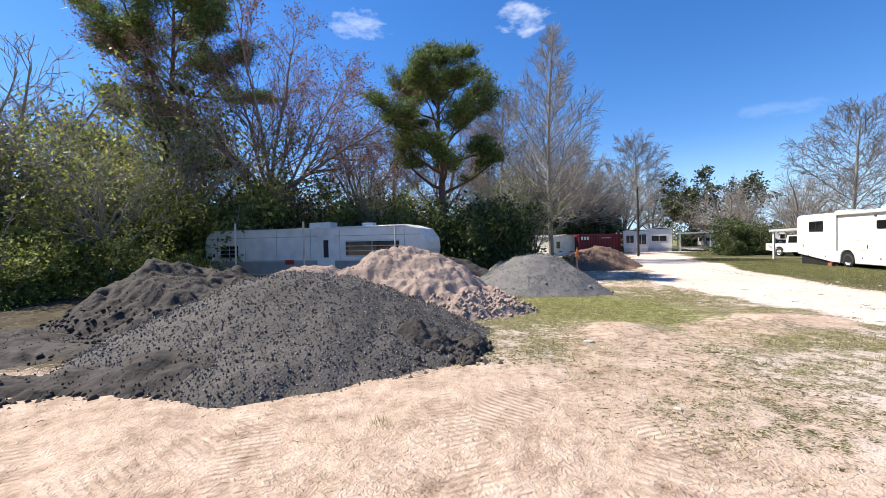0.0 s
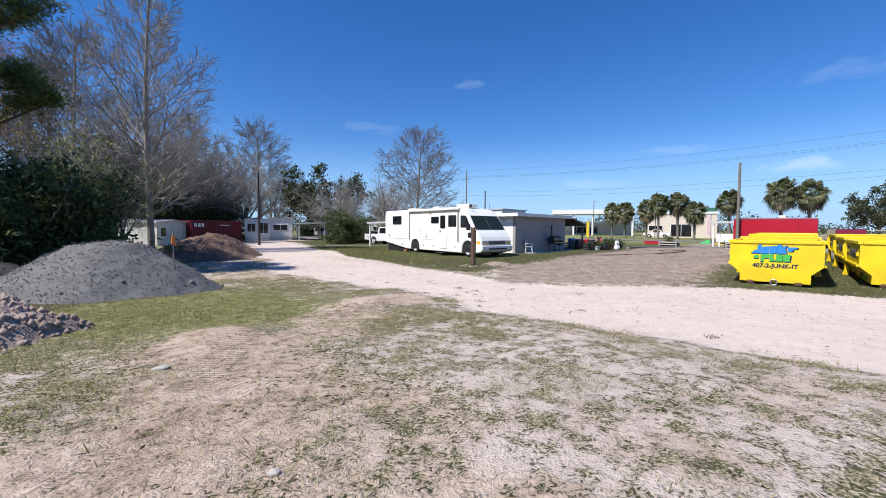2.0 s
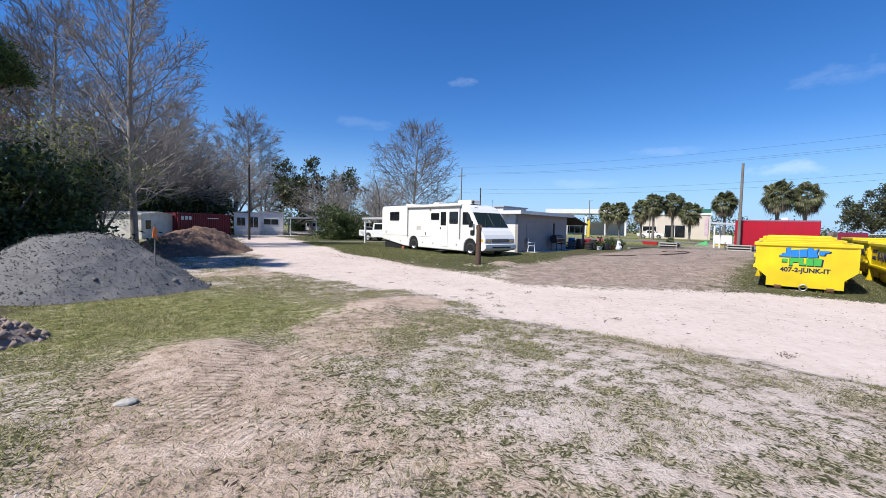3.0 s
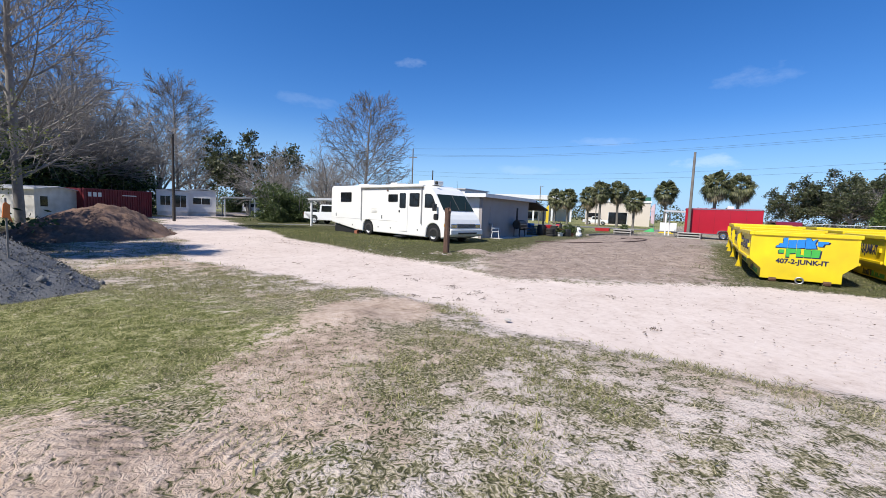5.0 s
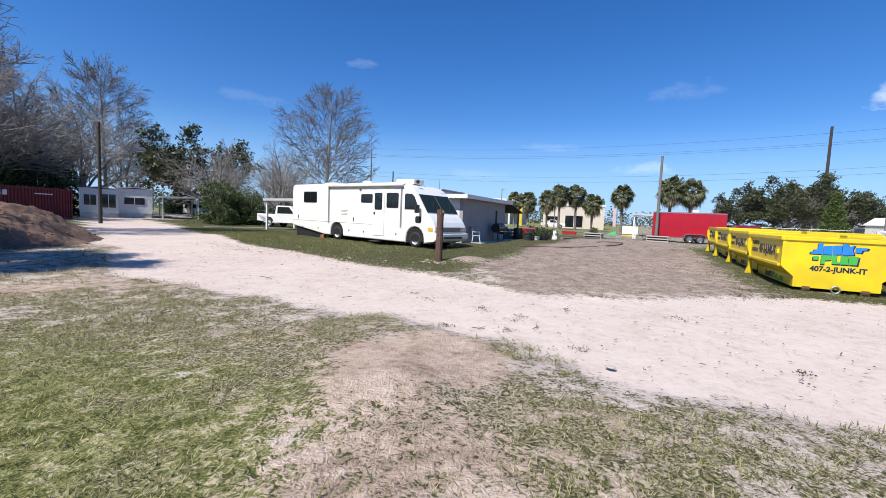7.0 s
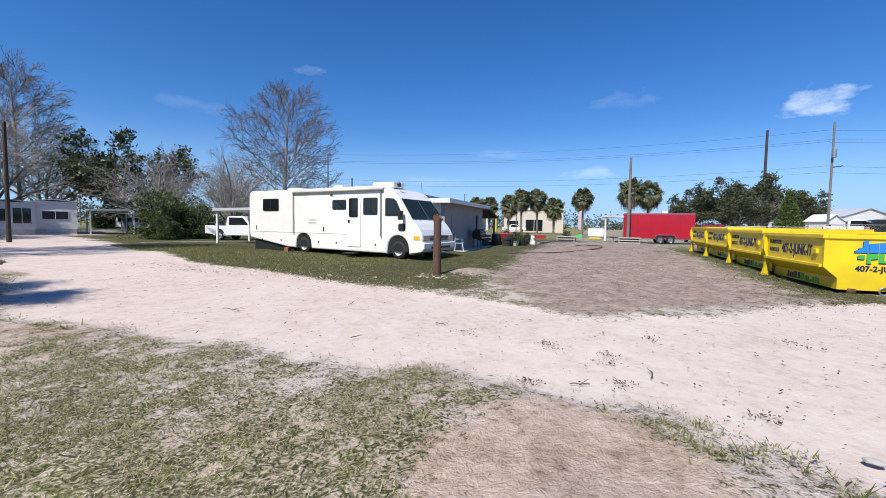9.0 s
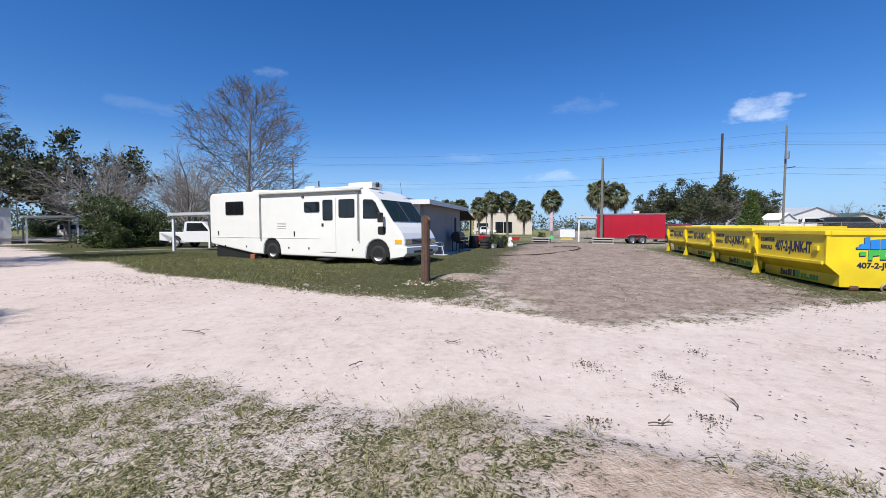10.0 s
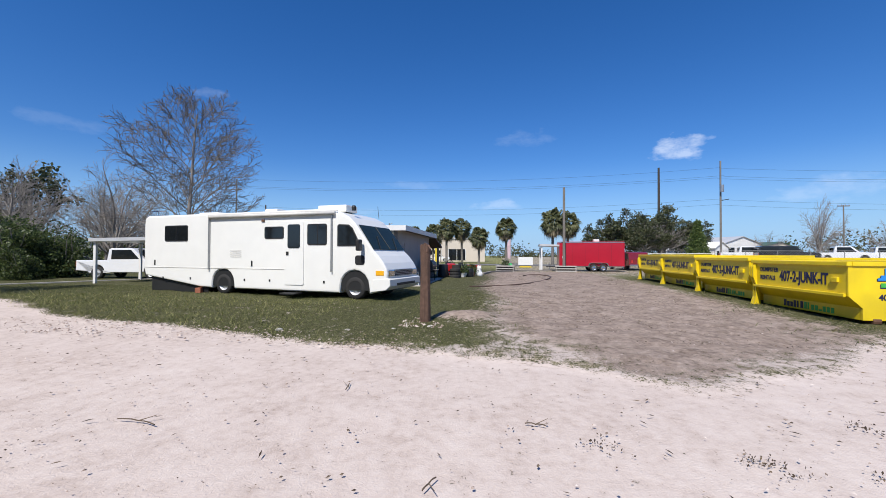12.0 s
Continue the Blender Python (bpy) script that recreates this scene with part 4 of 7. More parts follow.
# ---- motorhome ----
def arch(cx, r, z0, n=8):
    return [(cx + r * math.cos(radians(180 - 180 * i / n)), z0 + r * math.sin(radians(180 - 180 * i / n))) for i in range(n + 1)]


def wheel(parent, x, y, r, w, rim_mat, side=-1):
    """Tyre with a rim and hub, axle along y; side is the face that shows."""
    ty = part("wheel", lathe([(r * 0.62, -w / 2), (r * 0.93, -w / 2), (r, -w * 0.32), (r, w * 0.32), (r * 0.93, w / 2), (r * 0.62, w / 2)], 22), M_TYRE, parent, "black rubber wheel", Matrix.Translation((x, y, r)), True)
    part("rim", lathe([(r * 0.64, side * w * 0.42), (r * 0.58, side * w * 0.30), (r * 0.40, side * w * 0.22), (r * 0.20, side * w * 0.42), (0.001, side * w * 0.44)], 18), rim_mat, ty, "pale metal rim", smooth=True)
    return ty


def lathe(profile, seg):
    """Turn (radius, y) points round the y axis."""
    bm = bmesh.new()
    rings = []
    for r, y in profile:
        rings.append([bm.verts.new((r * math.cos(2 * math.pi * i / seg), y, r * math.sin(2 * math.pi * i / seg))) for i in range(seg)])
    for a, b in zip(rings, rings[1:]):
        for i in range(seg):
            bm.faces.new((a[i], a[(i + 1) % seg], b[(i + 1) % seg], b[i]))
    return bm


def pane(parent, x0, x1, z0, z1, y, label="dark tinted window", name="window", r=0.07, bar=None):
    w = part(name, slab(rounded(x0, x1, z0, z1, r), "y", y - 0.012, y + 0.02), M_BLACK, parent, label)
    part("glass", slab(rounded(x0 + 0.035, x1 - 0.035, z0 + 0.035, z1 - 0.035, r * 0.7), "y", y - 0.016, y - 0.004), M_GLASS, w)
    if bar:
        part("divider", box(bar - 0.012, bar + 0.012, y - 0.022, y - 0.006, z0 + 0.02, z1 - 0.02), M_BLACK, w)
    return w


def motorhome(x, y, rz):
    ob = thing("motorhome", at(x, y, rz), "white motorhome with dark windows parked on the grass", "motorhome")
    low = [(0.08, 0.62), (2.9, 0.24), (3.48, 0.22)] + arch(4.0, 0.5, 0.42) + [(4.52, 0.22), (8.88, 0.2)] + arch(9.43, 0.52, 0.42) + [(9.97, 0.2), (10.15, 0.24), (10.45, 0.40)]
    nose = [(10.58, 0.58), (10.60, 0.84), (10.57, 0.98), (10.46, 1.18), (10.28, 1.40), (10.10, 1.57), (9.46, 2.43), (9.22, 2.66), (8.9, 2.81), (8.5, 2.91), (8.1, 2.95), (0.2, 2.93), (0.05, 2.85), (0.0, 2.6), (0.0, 0.9)]
    part("body", slab(low + nose, "y", 0, 2.44, 0.08), M_RV, ob, "glossy white moulded body", smooth=False)
    part("underbody", box(0.6, 10.4, 0.25, 2.2, 0.28, 0.5), M_BLACK, ob)
    for wx in (4.0, 9.43):
        part("wheel_well", box(wx - 0.5, wx + 0.5, 0.06, 0.5, 0.3, 0.92), M_BLACK, ob)
        wheel(ob, wx, 0.18, 0.37, 0.26, M_RIM)
        wheel(ob, wx, 2.26, 0.37, 0.26, M_RIM, 1)
    pane(ob, 1.12, 2.3, 1.93, 2.53, -0.004, bar=1.72)
    pane(ob, 5.87, 6.68, 1.98, 2.40, -0.004)
    pane(ob, 7.64, 8.40, 1.76, 2.46, -0.004, bar=8.05)
    w = part("cab_window", slab([(8.8, 1.72), (8.8, 2.38), (8.86, 2.43), (9.22, 2.41), (9.36, 2.30), (9.62, 1.82), (9.62, 1.72)], "y", -0.016, 0.02), M_BLACK, ob, "dark cab side window")
    part("glass", slab([(8.84, 1.76), (8.84, 2.36), (8.88, 2.39), (9.20, 2.37), (9.33, 2.28), (9.58, 1.82), (9.58, 1.76)], "y", -0.022, -0.01), M_GLASS, w)
    d = part("door", slab(rounded(6.72, 7.50, 0.42, 2.56, 0.06), "y", -0.022, 0.0), M_RV, ob, "white entrance door")
    part("door_window", slab(rounded(6.86, 7.36, 1.66, 2.46, 0.07), "y", -0.036, -0.02), M_GLASS, d, "dark door window")
    part("door_handle", box(6.80, 6.90, -0.04, -0.022, 1.42, 1.54, 0.008), M_BLACK, d)
    part("seam", box(3.3, 3.33, -0.01, 0.01, 0.8, 2.8), M_RVTRIM, ob)
    aw = part("awning", tube((3.4, -0.06, 2.80), (8.72, -0.06, 2.80), 0.06, seg=12), M_RVTRIM, ob, "rolled awning along the roof edge", smooth=True)
    for ax in (3.38, 8.60):
        part("awning_arm", box(ax - 0.02, ax + 0.02, -0.07, -0.012, 0.88, 2.8), M_STEEL, aw)
    part("awning_rail", box(3.3, 8.8, -0.03, 0.0, 2.86, 2.89), M_RVTRIM, aw)
    part("belt_trim", box(0.05, 6.7, -0.012, 0.0, 0.93, 0.945), M_RVTRIM, ob)
    for vx in (1.05, 2.45, 5.0, 6.1, 8.3):
        part("latch", box(vx - 0.03, vx + 0.03, -0.012, 0.0, 0.5, 0.58), M_BLACK, ob)
    for vx in (0.6, 5.32):
        part("vent_cap", box(vx - 0.03, vx + 0.03, -0.014, 0.0, 1.02, 1.22), M_BLACK, ob)
    for k in range(4):
        part("louvre", box(4.35, 4.85, -0.014, 0.0, 1.35 + 0.07 * k, 1.37 + 0.07 * k), M_RVTRIM, ob)
    part("intake", slab(rounded(9.46, 9.80, 1.12, 1.42, 0.08), "y", -0.014, 0.0), M_BLACK, ob, "square black intake")
    part("porch_light", box(5.75, 5.87, -0.04, 0.0, 2.58, 2.66, 0.01), M_RUST, ob)
    # windscreen on the raked nose
    a, b = Vector((9.485, 0, 2.395)), Vector((10.075, 0, 1.605))
    n = Vector((b.z - a.z, 0, -(b.x - a.x))).normalized() * -1
    bm = bmesh.new()
    vs = [bm.verts.new((p + n * h + Vector((0, yy, 0)))) for h in (0.012, 0.03) for p, yy in ((a, 0.14), (a, 2.3), (b, 2.38), (b, 0.06))]
    for q in ((0, 1, 2, 3), (4, 5, 6, 7), (0, 1, 5, 4), (1, 2, 6, 5), (2, 3, 7, 6), (3, 0, 4, 7)):
        bm.faces.new([vs[i] for i in q])
    ws = part("windscreen", bm, M_WIND, ob, "large raked windscreen")
    part("windscreen_divider", tube(a + n * 0.035 + Vector((0, 1.22, 0)), b + n * 0.035 + Vector((0, 1.22, 0)), 0.015, seg=6), M_BLACK, ws)
    for yy in (0.5, 1.7):
        part("wiper", tube(b + n * 0.05 + Vector((0, yy, 0)), a.lerp(b, 0.45) + n * 0.05 + Vector((0, yy + 0.35, 0)), 0.012, seg=6), M_BLACK, ws)
    g = part("grille", box(10.46, 10.615, 0.55, 1.9, 0.76, 0.96, 0.01), M_BLACK, ob, "black front grille")
    for k in range(4):
        part("grille_bar", box(10.60, 10.63, 0.55, 1.9, 0.775 + 0.05 * k, 0.79 + 0.05 * k), M_STEEL, g)
    for y0, y1 in ((0.1, 0.5), (1.94, 2.34)):
        hl = part("headlight", box(10.40, 10.62, y0, y1, 0.76, 0.96, 0.03), M_CHROME, ob, "clear headlight")
        part("turn_signal", box(10.2, 10.48, -0.012 if y0 < 1 else 2.44, 0.02 if y0 < 1 else 2.452, 0.79, 0.94, 0.004), mat("amber_lens", (0.85, 0.42, 0.02), 0.2, scale=20, var=0.2), hl, "amber side lamp")
    part("bumper", slab([(10.02, 0.25), (10.56, 0.33), (10.70, 0.46), (10.70, 0.66), (10.60, 0.71), (10.10, 0.66)], "y", -0.01, 2.45, 0.03), M_RV, ob, "moulded white bumper")
    part("bumper_slot", box(10.68, 10.71, 0.5, 1.95, 0.46, 0.54), M_BLACK, ob)
    mi = part("mirror", box(9.66, 9.78, -0.34, -0.1, 1.56, 1.92, 0.04), M_BLACK, ob, "black door mirror")
    part("mirror_arm", tube((9.58, 0.0, 1.88), (9.72, -0.2, 1.88), 0.018, seg=6), M_BLACK, mi)
    for rx, rl, rh, ry in ((1.9, 1.0, 0.16, 0.8), (3.9, 0.6, 0.1, 1.4), (5.4, 0.55, 0.16, 0.5), (7.5, 1.15, 0.24, 0.75)):
        u = part("roof_unit", box(rx, rx + rl, ry, ry + 0.75, 2.92, 2.93 + rh, 0.05), M_RV, ob, "white rooftop air unit")
    part("roof_rail", tube((0.12, 0.2, 3.12), (0.9, 0.2, 3.12), 0.018, seg=6), M_CHROME, ob)
    for rx in (0.12, 0.5, 0.9):
        part("rail_post", tube((rx, 0.2, 2.9), (rx, 0.2, 3.12), 0.015, seg=6), M_CHROME, ob)
    # small black camera on the roof, shaped as a plain dome
    part("roof_camera", lathe_z([(0.07, 0.0), (0.08, 0.1), (0.06, 0.16), (0.001, 0.18)], 14), M_BLACK, ob, m=Matrix.Translation((9.1, 0.5, 2.92)))
    part("entry_step", box(6.8, 7.4, -0.35, 0.1, 0.12, 0.16), M_BLACK, ob, "black folding step")
    part("skirting", box(0.3, 3.2, 0.12, 0.16, 0.02, 0.55), M_BLACK, ob, "dark slatted skirting")
    part("antenna", tube((9.3, 1.9, 2.75), (9.25, 1.9, 3.2), 0.008, seg=5), M_BLACK, ob)
    return ob


def lathe_z(profile, seg):
    bm = lathe(profile, seg)
    bmesh.ops.rotate(bm, verts=bm.verts, matrix=Matrix.Rotation(radians(90), 3, "X"))
    return bm


motorhome(21.82, 25.58, math.degrees(math.atan2(-0.983, -0.185)))


# ---- dumpsters ----
def dumpster(x, y, rz, length, label):
    """Open-top roll-off box: x runs along its length, the hook end at x = 0 faces the track."""
    ob = thing("dumpster", at(x, y, rz), label, "dumpster", "yellow dumpsters in rows")
    W, H, t = 2.44, 1.45, 0.05
    sec = [(0.3, 0.12), (0.3, 0.40), (0.0, 0.68), (0.0, H), (0.06, H), (0.06, 0.70), (0.36, 0.42), (0.36, 0.18), (W - 0.36, 0.18), (W - 0.36, 0.42), (W - 0.06, 0.70), (W - 0.06, H), (W, H), (W, 0.68), (W - 0.3, 0.40), (W - 0.3, 0.12)]
    part("body", slab(sec, "x", 0.03, length - 0.03), M_YEL, ob, "bright yellow steel tub with sloping lower sides")
    end = [(0.3, 0.12), (0.3, 0.40), (0.0, 0.68), (0.0, H), (W, H), (W, 0.68), (W - 0.3, 0.40), (W - 0.3, 0.12)]
    fr = part("front_panel", slab(end, "x", -0.02, 0.05), M_YEL, ob, "flat yellow end panel")
    part("rear_door", slab(end, "x", length - 0.05, length + 0.02), M_YEL, ob, "hinged yellow end door")
    for y0, y1 in ((-0.05, 0.07), (W - 0.07, W + 0.05)):
        part("top_rail", box(-0.05, length + 0.05, y0, y1, H - 0.05, H + 0.06, 0.015), M_YEL, ob)
    for x0, x1 in ((-0.06, 0.07), (length - 0.07, length + 0.06)):
        part("end_rail", box(x0, x1, 0.072, W - 0.072, H - 0.05, H + 0.058, 0.015), M_YEL, ob)
    for yy in (-1, 1):
        for px in (length - 0.13, length - 0.02):
            pts = [(0.0, 1.40), (-0.11, 1.30), (-0.11, 0.98), (-0.03, 0.75), (-0.03, 0.35), (-0.12, 0.05), (0.12, 0.05), (0.05, 0.62)]
            if yy > 0:
                pts = [(W - a, b) for a, b in pts]
            part("door_post", slab(pts, "x", px - 0.04, px + 0.03), M_YEL, ob, "bent yellow hinge post")
    for yy in (-0.06, W):
        part("side_rib", box(0.05, length - 0.05, yy, yy + 0.06, 0.66, 0.74, 0.012), M_YEL, ob)
        part("catch", box(0.25, 0.45, yy - 0.03, yy + 0.05, 1.0, 1.12, 0.01), M_YEL, ob)
    for yy in (0.55, W - 0.65):
        part("runner", box(0.02, length - 0.1, yy, yy + 0.1, 0.02, 0.16), M_RUST, ob, "rusty steel runner")
        rl = part("roller", lathe([(0.001, -0.09), (0.1, -0.09), (0.1, 0.09), (0.001, 0.09)], 12), M_RUST, ob, "rusty ground roller", Matrix.Translation((0.06, yy + 0.05, 0.1)))
    part("hook_bar", lathe_ring(0.09, 0.022), M_STEEL, ob, "steel hook loop", Matrix.Translation((-0.05, W / 2, 0.12)))
    # lettering on the flat end, which faces -x; +y is on its left
    def on_end(me, yy, zz, name, lab):
        part(name, me, None, fr, lab, Matrix.Translation((-0.024, yy, zz)) @ Matrix.Rotation(radians(-90), 4, "Z"))
    on_end(lettering("407-2-JUNK-IT", 0.19, M_NAVY), 1.80, 0.60, "phone_number", "dark blue phone number")
    logo(fr, W)
    # lettering on the long sides
    for s in (1, -1):
        yy = W + 0.004 if s > 0 else -0.004
        R = Matrix.Rotation(radians(180 if s > 0 else 0), 4, "Z")
        def on_side(me, a, zz, name, lab, tilt=0.0, yo=0.0):
            part(name, me, None, ob, lab, Matrix.Translation((length - a if s > 0 else a, yy + s * yo, zz)) @ R @ Matrix.Rotation(radians(tilt), 4, "X"))
        on_side(lettering("DUMPSTER", 0.17, M_NAVY), 0.35, 1.17, "lettering", "faded dark lettering")
        on_side(lettering("RENTALS", 0.17, M_NAVY), 0.35, 0.93, "lettering", "faded dark lettering")
        on_side(lettering("407-2-JUNK-IT", 0.40, M_NAVY, squeeze=0.72), 1.25, 0.93, "phone_number", "large dark blue phone number")
        heights = (0.19, 0.14, 0.14, 0.19, 0.19, 0.19, 0.19, 0.19, 0.14, 0.14, 0.05, 0.14, 0.14, 0.14)
        for k, hb in enumerate(heights):
            on_side(bar_of(0.055 if k in (4, 7) else 0.10, hb, M_NAVY if k < 6 else M_LGREEN), 0.95 + 0.135 * k, 0.17, "web_address_block", "letter-sized painted block of a web address", 0.0, -0.3)
    return ob


def bar_of(w, h, m_):
    me = finish(box(0, w, -0.004, 0.003, 0, h), "web_bar")
    me.materials.append(m_)
    return me


def lathe_ring(R, r, seg=16, n=8):
    bm = bmesh.new()
    rings = []
    for i in range(seg):
        a = 2 * math.pi * i / seg
        rings.append([bm.verts.new(((r * math.cos(2 * math.pi * k / n)), (R + r * math.sin(2 * math.pi * k / n)) * math.cos(a), (R + r * math.sin(2 * math.pi * k / n)) * math.sin(a))) for k in range(n)])
    for i in range(seg):
        for k in range(n):
            bm.faces.new((rings[i][k], rings[(i + 1) % seg][k], rings[(i + 1) % seg][(k + 1) % n], rings[i][(k + 1) % n]))
    return bm


def logo(panel, W):
    """The company mark as plain coloured blocks."""
    blues = [[(0.0, 0.24), (0.06, 0.24), (0.06, 0.30), (0.14, 0.30), (0.14, 0.46), (0.24, 0.47), (0.24, 0.18), (0.0, 0.18)],
             [(0.25, 0.18), (0.25, 0.40), (0.42, 0.42), (0.42, 0.18)], [(0.43, 0.18), (0.43, 0.42), (0.60, 0.44), (0.60, 0.20)],
             [(0.61, 0.18), (0.61, 0.48), (0.70, 0.48), (0.74, 0.40), (0.84, 0.47), (0.80, 0.34), (0.84, 0.20)],
             [(0.85, 0.26), (0.85, 0.40), (1.08, 0.40), (1.06, 0.34), (0.98, 0.33), (0.96, 0.26)]]
    greens = [[(0.06, 0.02), (0.06, 0.12), (0.18, 0.12), (0.18, 0.02)], [(0.22, -0.08), (0.22, 0.16), (0.42, 0.16), (0.42, 0.04), (0.30, 0.02), (0.30, -0.08)],
              [(0.43, -0.06), (0.43, 0.17), (0.52, 0.17), (0.52, 0.0), (0.58, 0.0), (0.58, -0.06)], [(0.59, -0.06), (0.59, 0.16), (0.74, 0.16), (0.74, -0.06)], [(0.75, -0.06), (0.75, 0.16), (0.93, 0.16), (0.91, -0.06)]]
    for polys, m_, lab in ((blues, M_LBLUE, "blue block of a painted logo"), (greens, M_LGREEN, "green block of a painted logo")):
        for p in polys:
            part("logo_shadow", slab([(1.84 - a * 1.14, 0.87 + (b - 0.02) * 1.06) for a, b in p], "x", -0.024, -0.019), M_NAVY, panel)
            part("logo_block", slab([(1.82 - a * 1.08, 0.88 + b * 1.02) for a, b in p], "x", -0.029, -0.0255), m_, panel, lab)


for xx, yy, rz in ((18.55, 3.50, 1.0), (22.42, 3.56, 0.5), (26.2, 3.60, 0.0), (29.95, 3.56, -0.5)):
    dumpster(xx, yy - 2.44, rz, 3.62, "bright yellow open-top dumpster standing on the grass")
for xx, yy in ((20.1, 0.2), (24.0, 0.35), (27.9, 0.45)):
    dumpster(xx, yy - 2.44, 2.0, 3.62, "bright yellow open-top dumpster in the second row")


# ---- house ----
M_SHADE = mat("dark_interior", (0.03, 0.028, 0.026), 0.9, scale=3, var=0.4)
M_PLASTIC = mat("white_plastic", (0.74, 0.74, 0.72), 0.4, scale=5, var=0.1)
M_CONC = mat("pale_concrete", (0.46, 0.43, 0.39), 0.9, scale=4, var=0.3, bump=0.5)
M_PIPE = mat("galvanised_pipe", (0.35, 0.35, 0.34), 0.5, 0.6, scale=8, var=0.3)
M_ORANGE = mat("orange_ribbon", (0.75, 0.20, 0.04), 0.6, scale=8, var=0.2)
M_REDTOY = mat("red_enamel", (0.40, 0.02, 0.02), 0.4, scale=8, var=0.2)
M_YELP = mat("yellow_plastic", (0.75, 0.55, 0.03), 0.5, scale=8, var=0.2)
M_GRNP = mat("green_plastic", (0.10, 0.55, 0.18), 0.5, scale=8, var=0.2)
M_TERRA = mat("terracotta", (0.36, 0.13, 0.07), 0.8, scale=8, var=0.3)
M_DARKCAR = mat("black_car_paint", (0.02, 0.02, 0.024), 0.2, scale=2, var=0.2, coat=0.6)
M_MAROON = mat("maroon_car_paint", (0.20, 0.012, 0.016), 0.22, scale=2, var=0.2, coat=0.6)
M_WCAR = mat("white_car_paint", (0.78, 0.78, 0.78), 0.22, scale=2, var=0.06, coat=0.6)
M_TIMBER = mat("grey_weathered_timber", (0.26, 0.23, 0.20), 0.9, scale=6, var=0.4, bump=0.5)
M_GREENROOF = mat("green_metal_roof", (0.03, 0.13, 0.085), 0.5, scale=2, var=0.2)
M_METALROOF = mat("pale_metal_roof", (0.58, 0.58, 0.58), 0.4, 0.2, scale=2, var=0.15)


def house():
    ob = thing("house", at(25.06, 16.15, 0), "low flat-roofed block house with a white fascia", "house")
    L, D, H = 7.55, 9.0, 2.55
    # front takes the shade-darkened block colour, the sunlit side wall plain white
    part("wall", box(0, L, 0, 0.2, -0.1, H), M_STUCCO, ob, "greyish pink painted block wall, darkened for its shaded side")
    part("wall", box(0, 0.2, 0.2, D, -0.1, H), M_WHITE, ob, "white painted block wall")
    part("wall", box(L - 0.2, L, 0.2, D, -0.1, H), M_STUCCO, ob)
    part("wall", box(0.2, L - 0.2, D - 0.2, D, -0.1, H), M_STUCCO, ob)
    for x0, x1 in ((1.1, 2.2), (5.3, 6.3)):
        w = part("blocked_window", box(x0, x1, -0.02, 0.0, 0.95, 2.0, 0.004), M_STUCCO, ob, "window opening filled and painted over")
        part("window_sill", box(x0 - 0.06, x1 + 0.06, -0.06, 0.0, 0.88, 0.945, 0.006), M_STUCCO, w)
    r = part("roof", box(-0.45, L + 0.3, -0.4, D + 0.3, H, H + 0.10), M_ROOF, ob, "flat roof edged with dark trim")
    for a in ((-0.5, L + 0.35, -0.45, -0.4), (-0.5, L + 0.35, D + 0.3, D + 0.35), (-0.5, -0.45, -0.4, D + 0.3), (L + 0.3, L + 0.35, -0.4, D + 0.3)):
        part("fascia", box(*a, H - 0.06, H + 0.16), M_WHITE, r, "white stepped fascia board")
    part("upper_roof", box(2.2, 5.6, 2.5, 7.5, H + 0.1, H + 0.55, 0.03), M_WHITE, r, "raised white roof section")
    part("roof_edge", box(2.1, 5.7, 2.4, 7.6, H + 0.55, H + 0.62), M_METALROOF, r)
    part("roof_vent", tube((1.2, 3.5, H + 0.1), (1.2, 3.5, H + 0.55), 0.07), M_REDTOY, r, "red roof vent pipe")
    part("roof_vent", tube((1.8, 5, H + 0.1), (1.8, 5, H + 0.45), 0.05), M_STEEL, r)
    aw = part("awning", slab([(L + 0.36, H + 0.02), (L + 3.6, H - 0.62), (L + 3.6, H - 0.52), (L + 0.36, H + 0.12)], "y", -0.3, 6.5), M_ROOF, ob, "sagging dark lean-to awning")
    for yy in (-0.1, 3.2, 6.2):
        part("post", box(L + 3.3, L + 3.42, yy, yy + 0.12, -0.1, H - 0.56), M_TIMBER, aw, "rough timber awning post")
    part("slab_step", box(0.8, 7.6, -0.9, -0.03, -0.06, 0.05, 0.01), M_CONC, ob, "narrow concrete strip along the wall")
    return ob


house()


def plastic_chair(x, y, rz):
    ob = thing("plastic_chair", at(x, y, rz, 0.02), "white moulded plastic garden chair against the wall", "chair")
    part("seat", slab(rounded(-0.23, 0.23, -0.22, 0.22, 0.06), "z", 0.41, 0.44), M_PLASTIC, ob)
    part("backrest", slab([(-0.22, 0.46), (0.22, 0.46), (0.24, 0.82), (0.12, 0.90), (-0.12, 0.90), (-0.24, 0.82)], "y", 0.2, 0.23), M_PLASTIC, ob)
    for sx_ in (-1, 1):
        for sy_ in (-1, 1):
            part("leg", tube((sx_ * 0.19, sy_ * 0.18, 0.41), (sx_ * 0.25, sy_ * 0.24, 0), 0.025, 0.02, 8), M_PLASTIC, ob)
        part("armrest", box(sx_ * 0.25 - 0.03, sx_ * 0.25 + 0.03, -0.22, 0.22, 0.62, 0.65, 0.008), M_PLASTIC, ob)
        part("arm_support", tube((sx_ * 0.25, -0.2, 0.42), (sx_ * 0.25, -0.2, 0.62), 0.02, seg=8), M_PLASTIC, ob)
    return ob


plastic_chair(26.2, 15.75, 25)


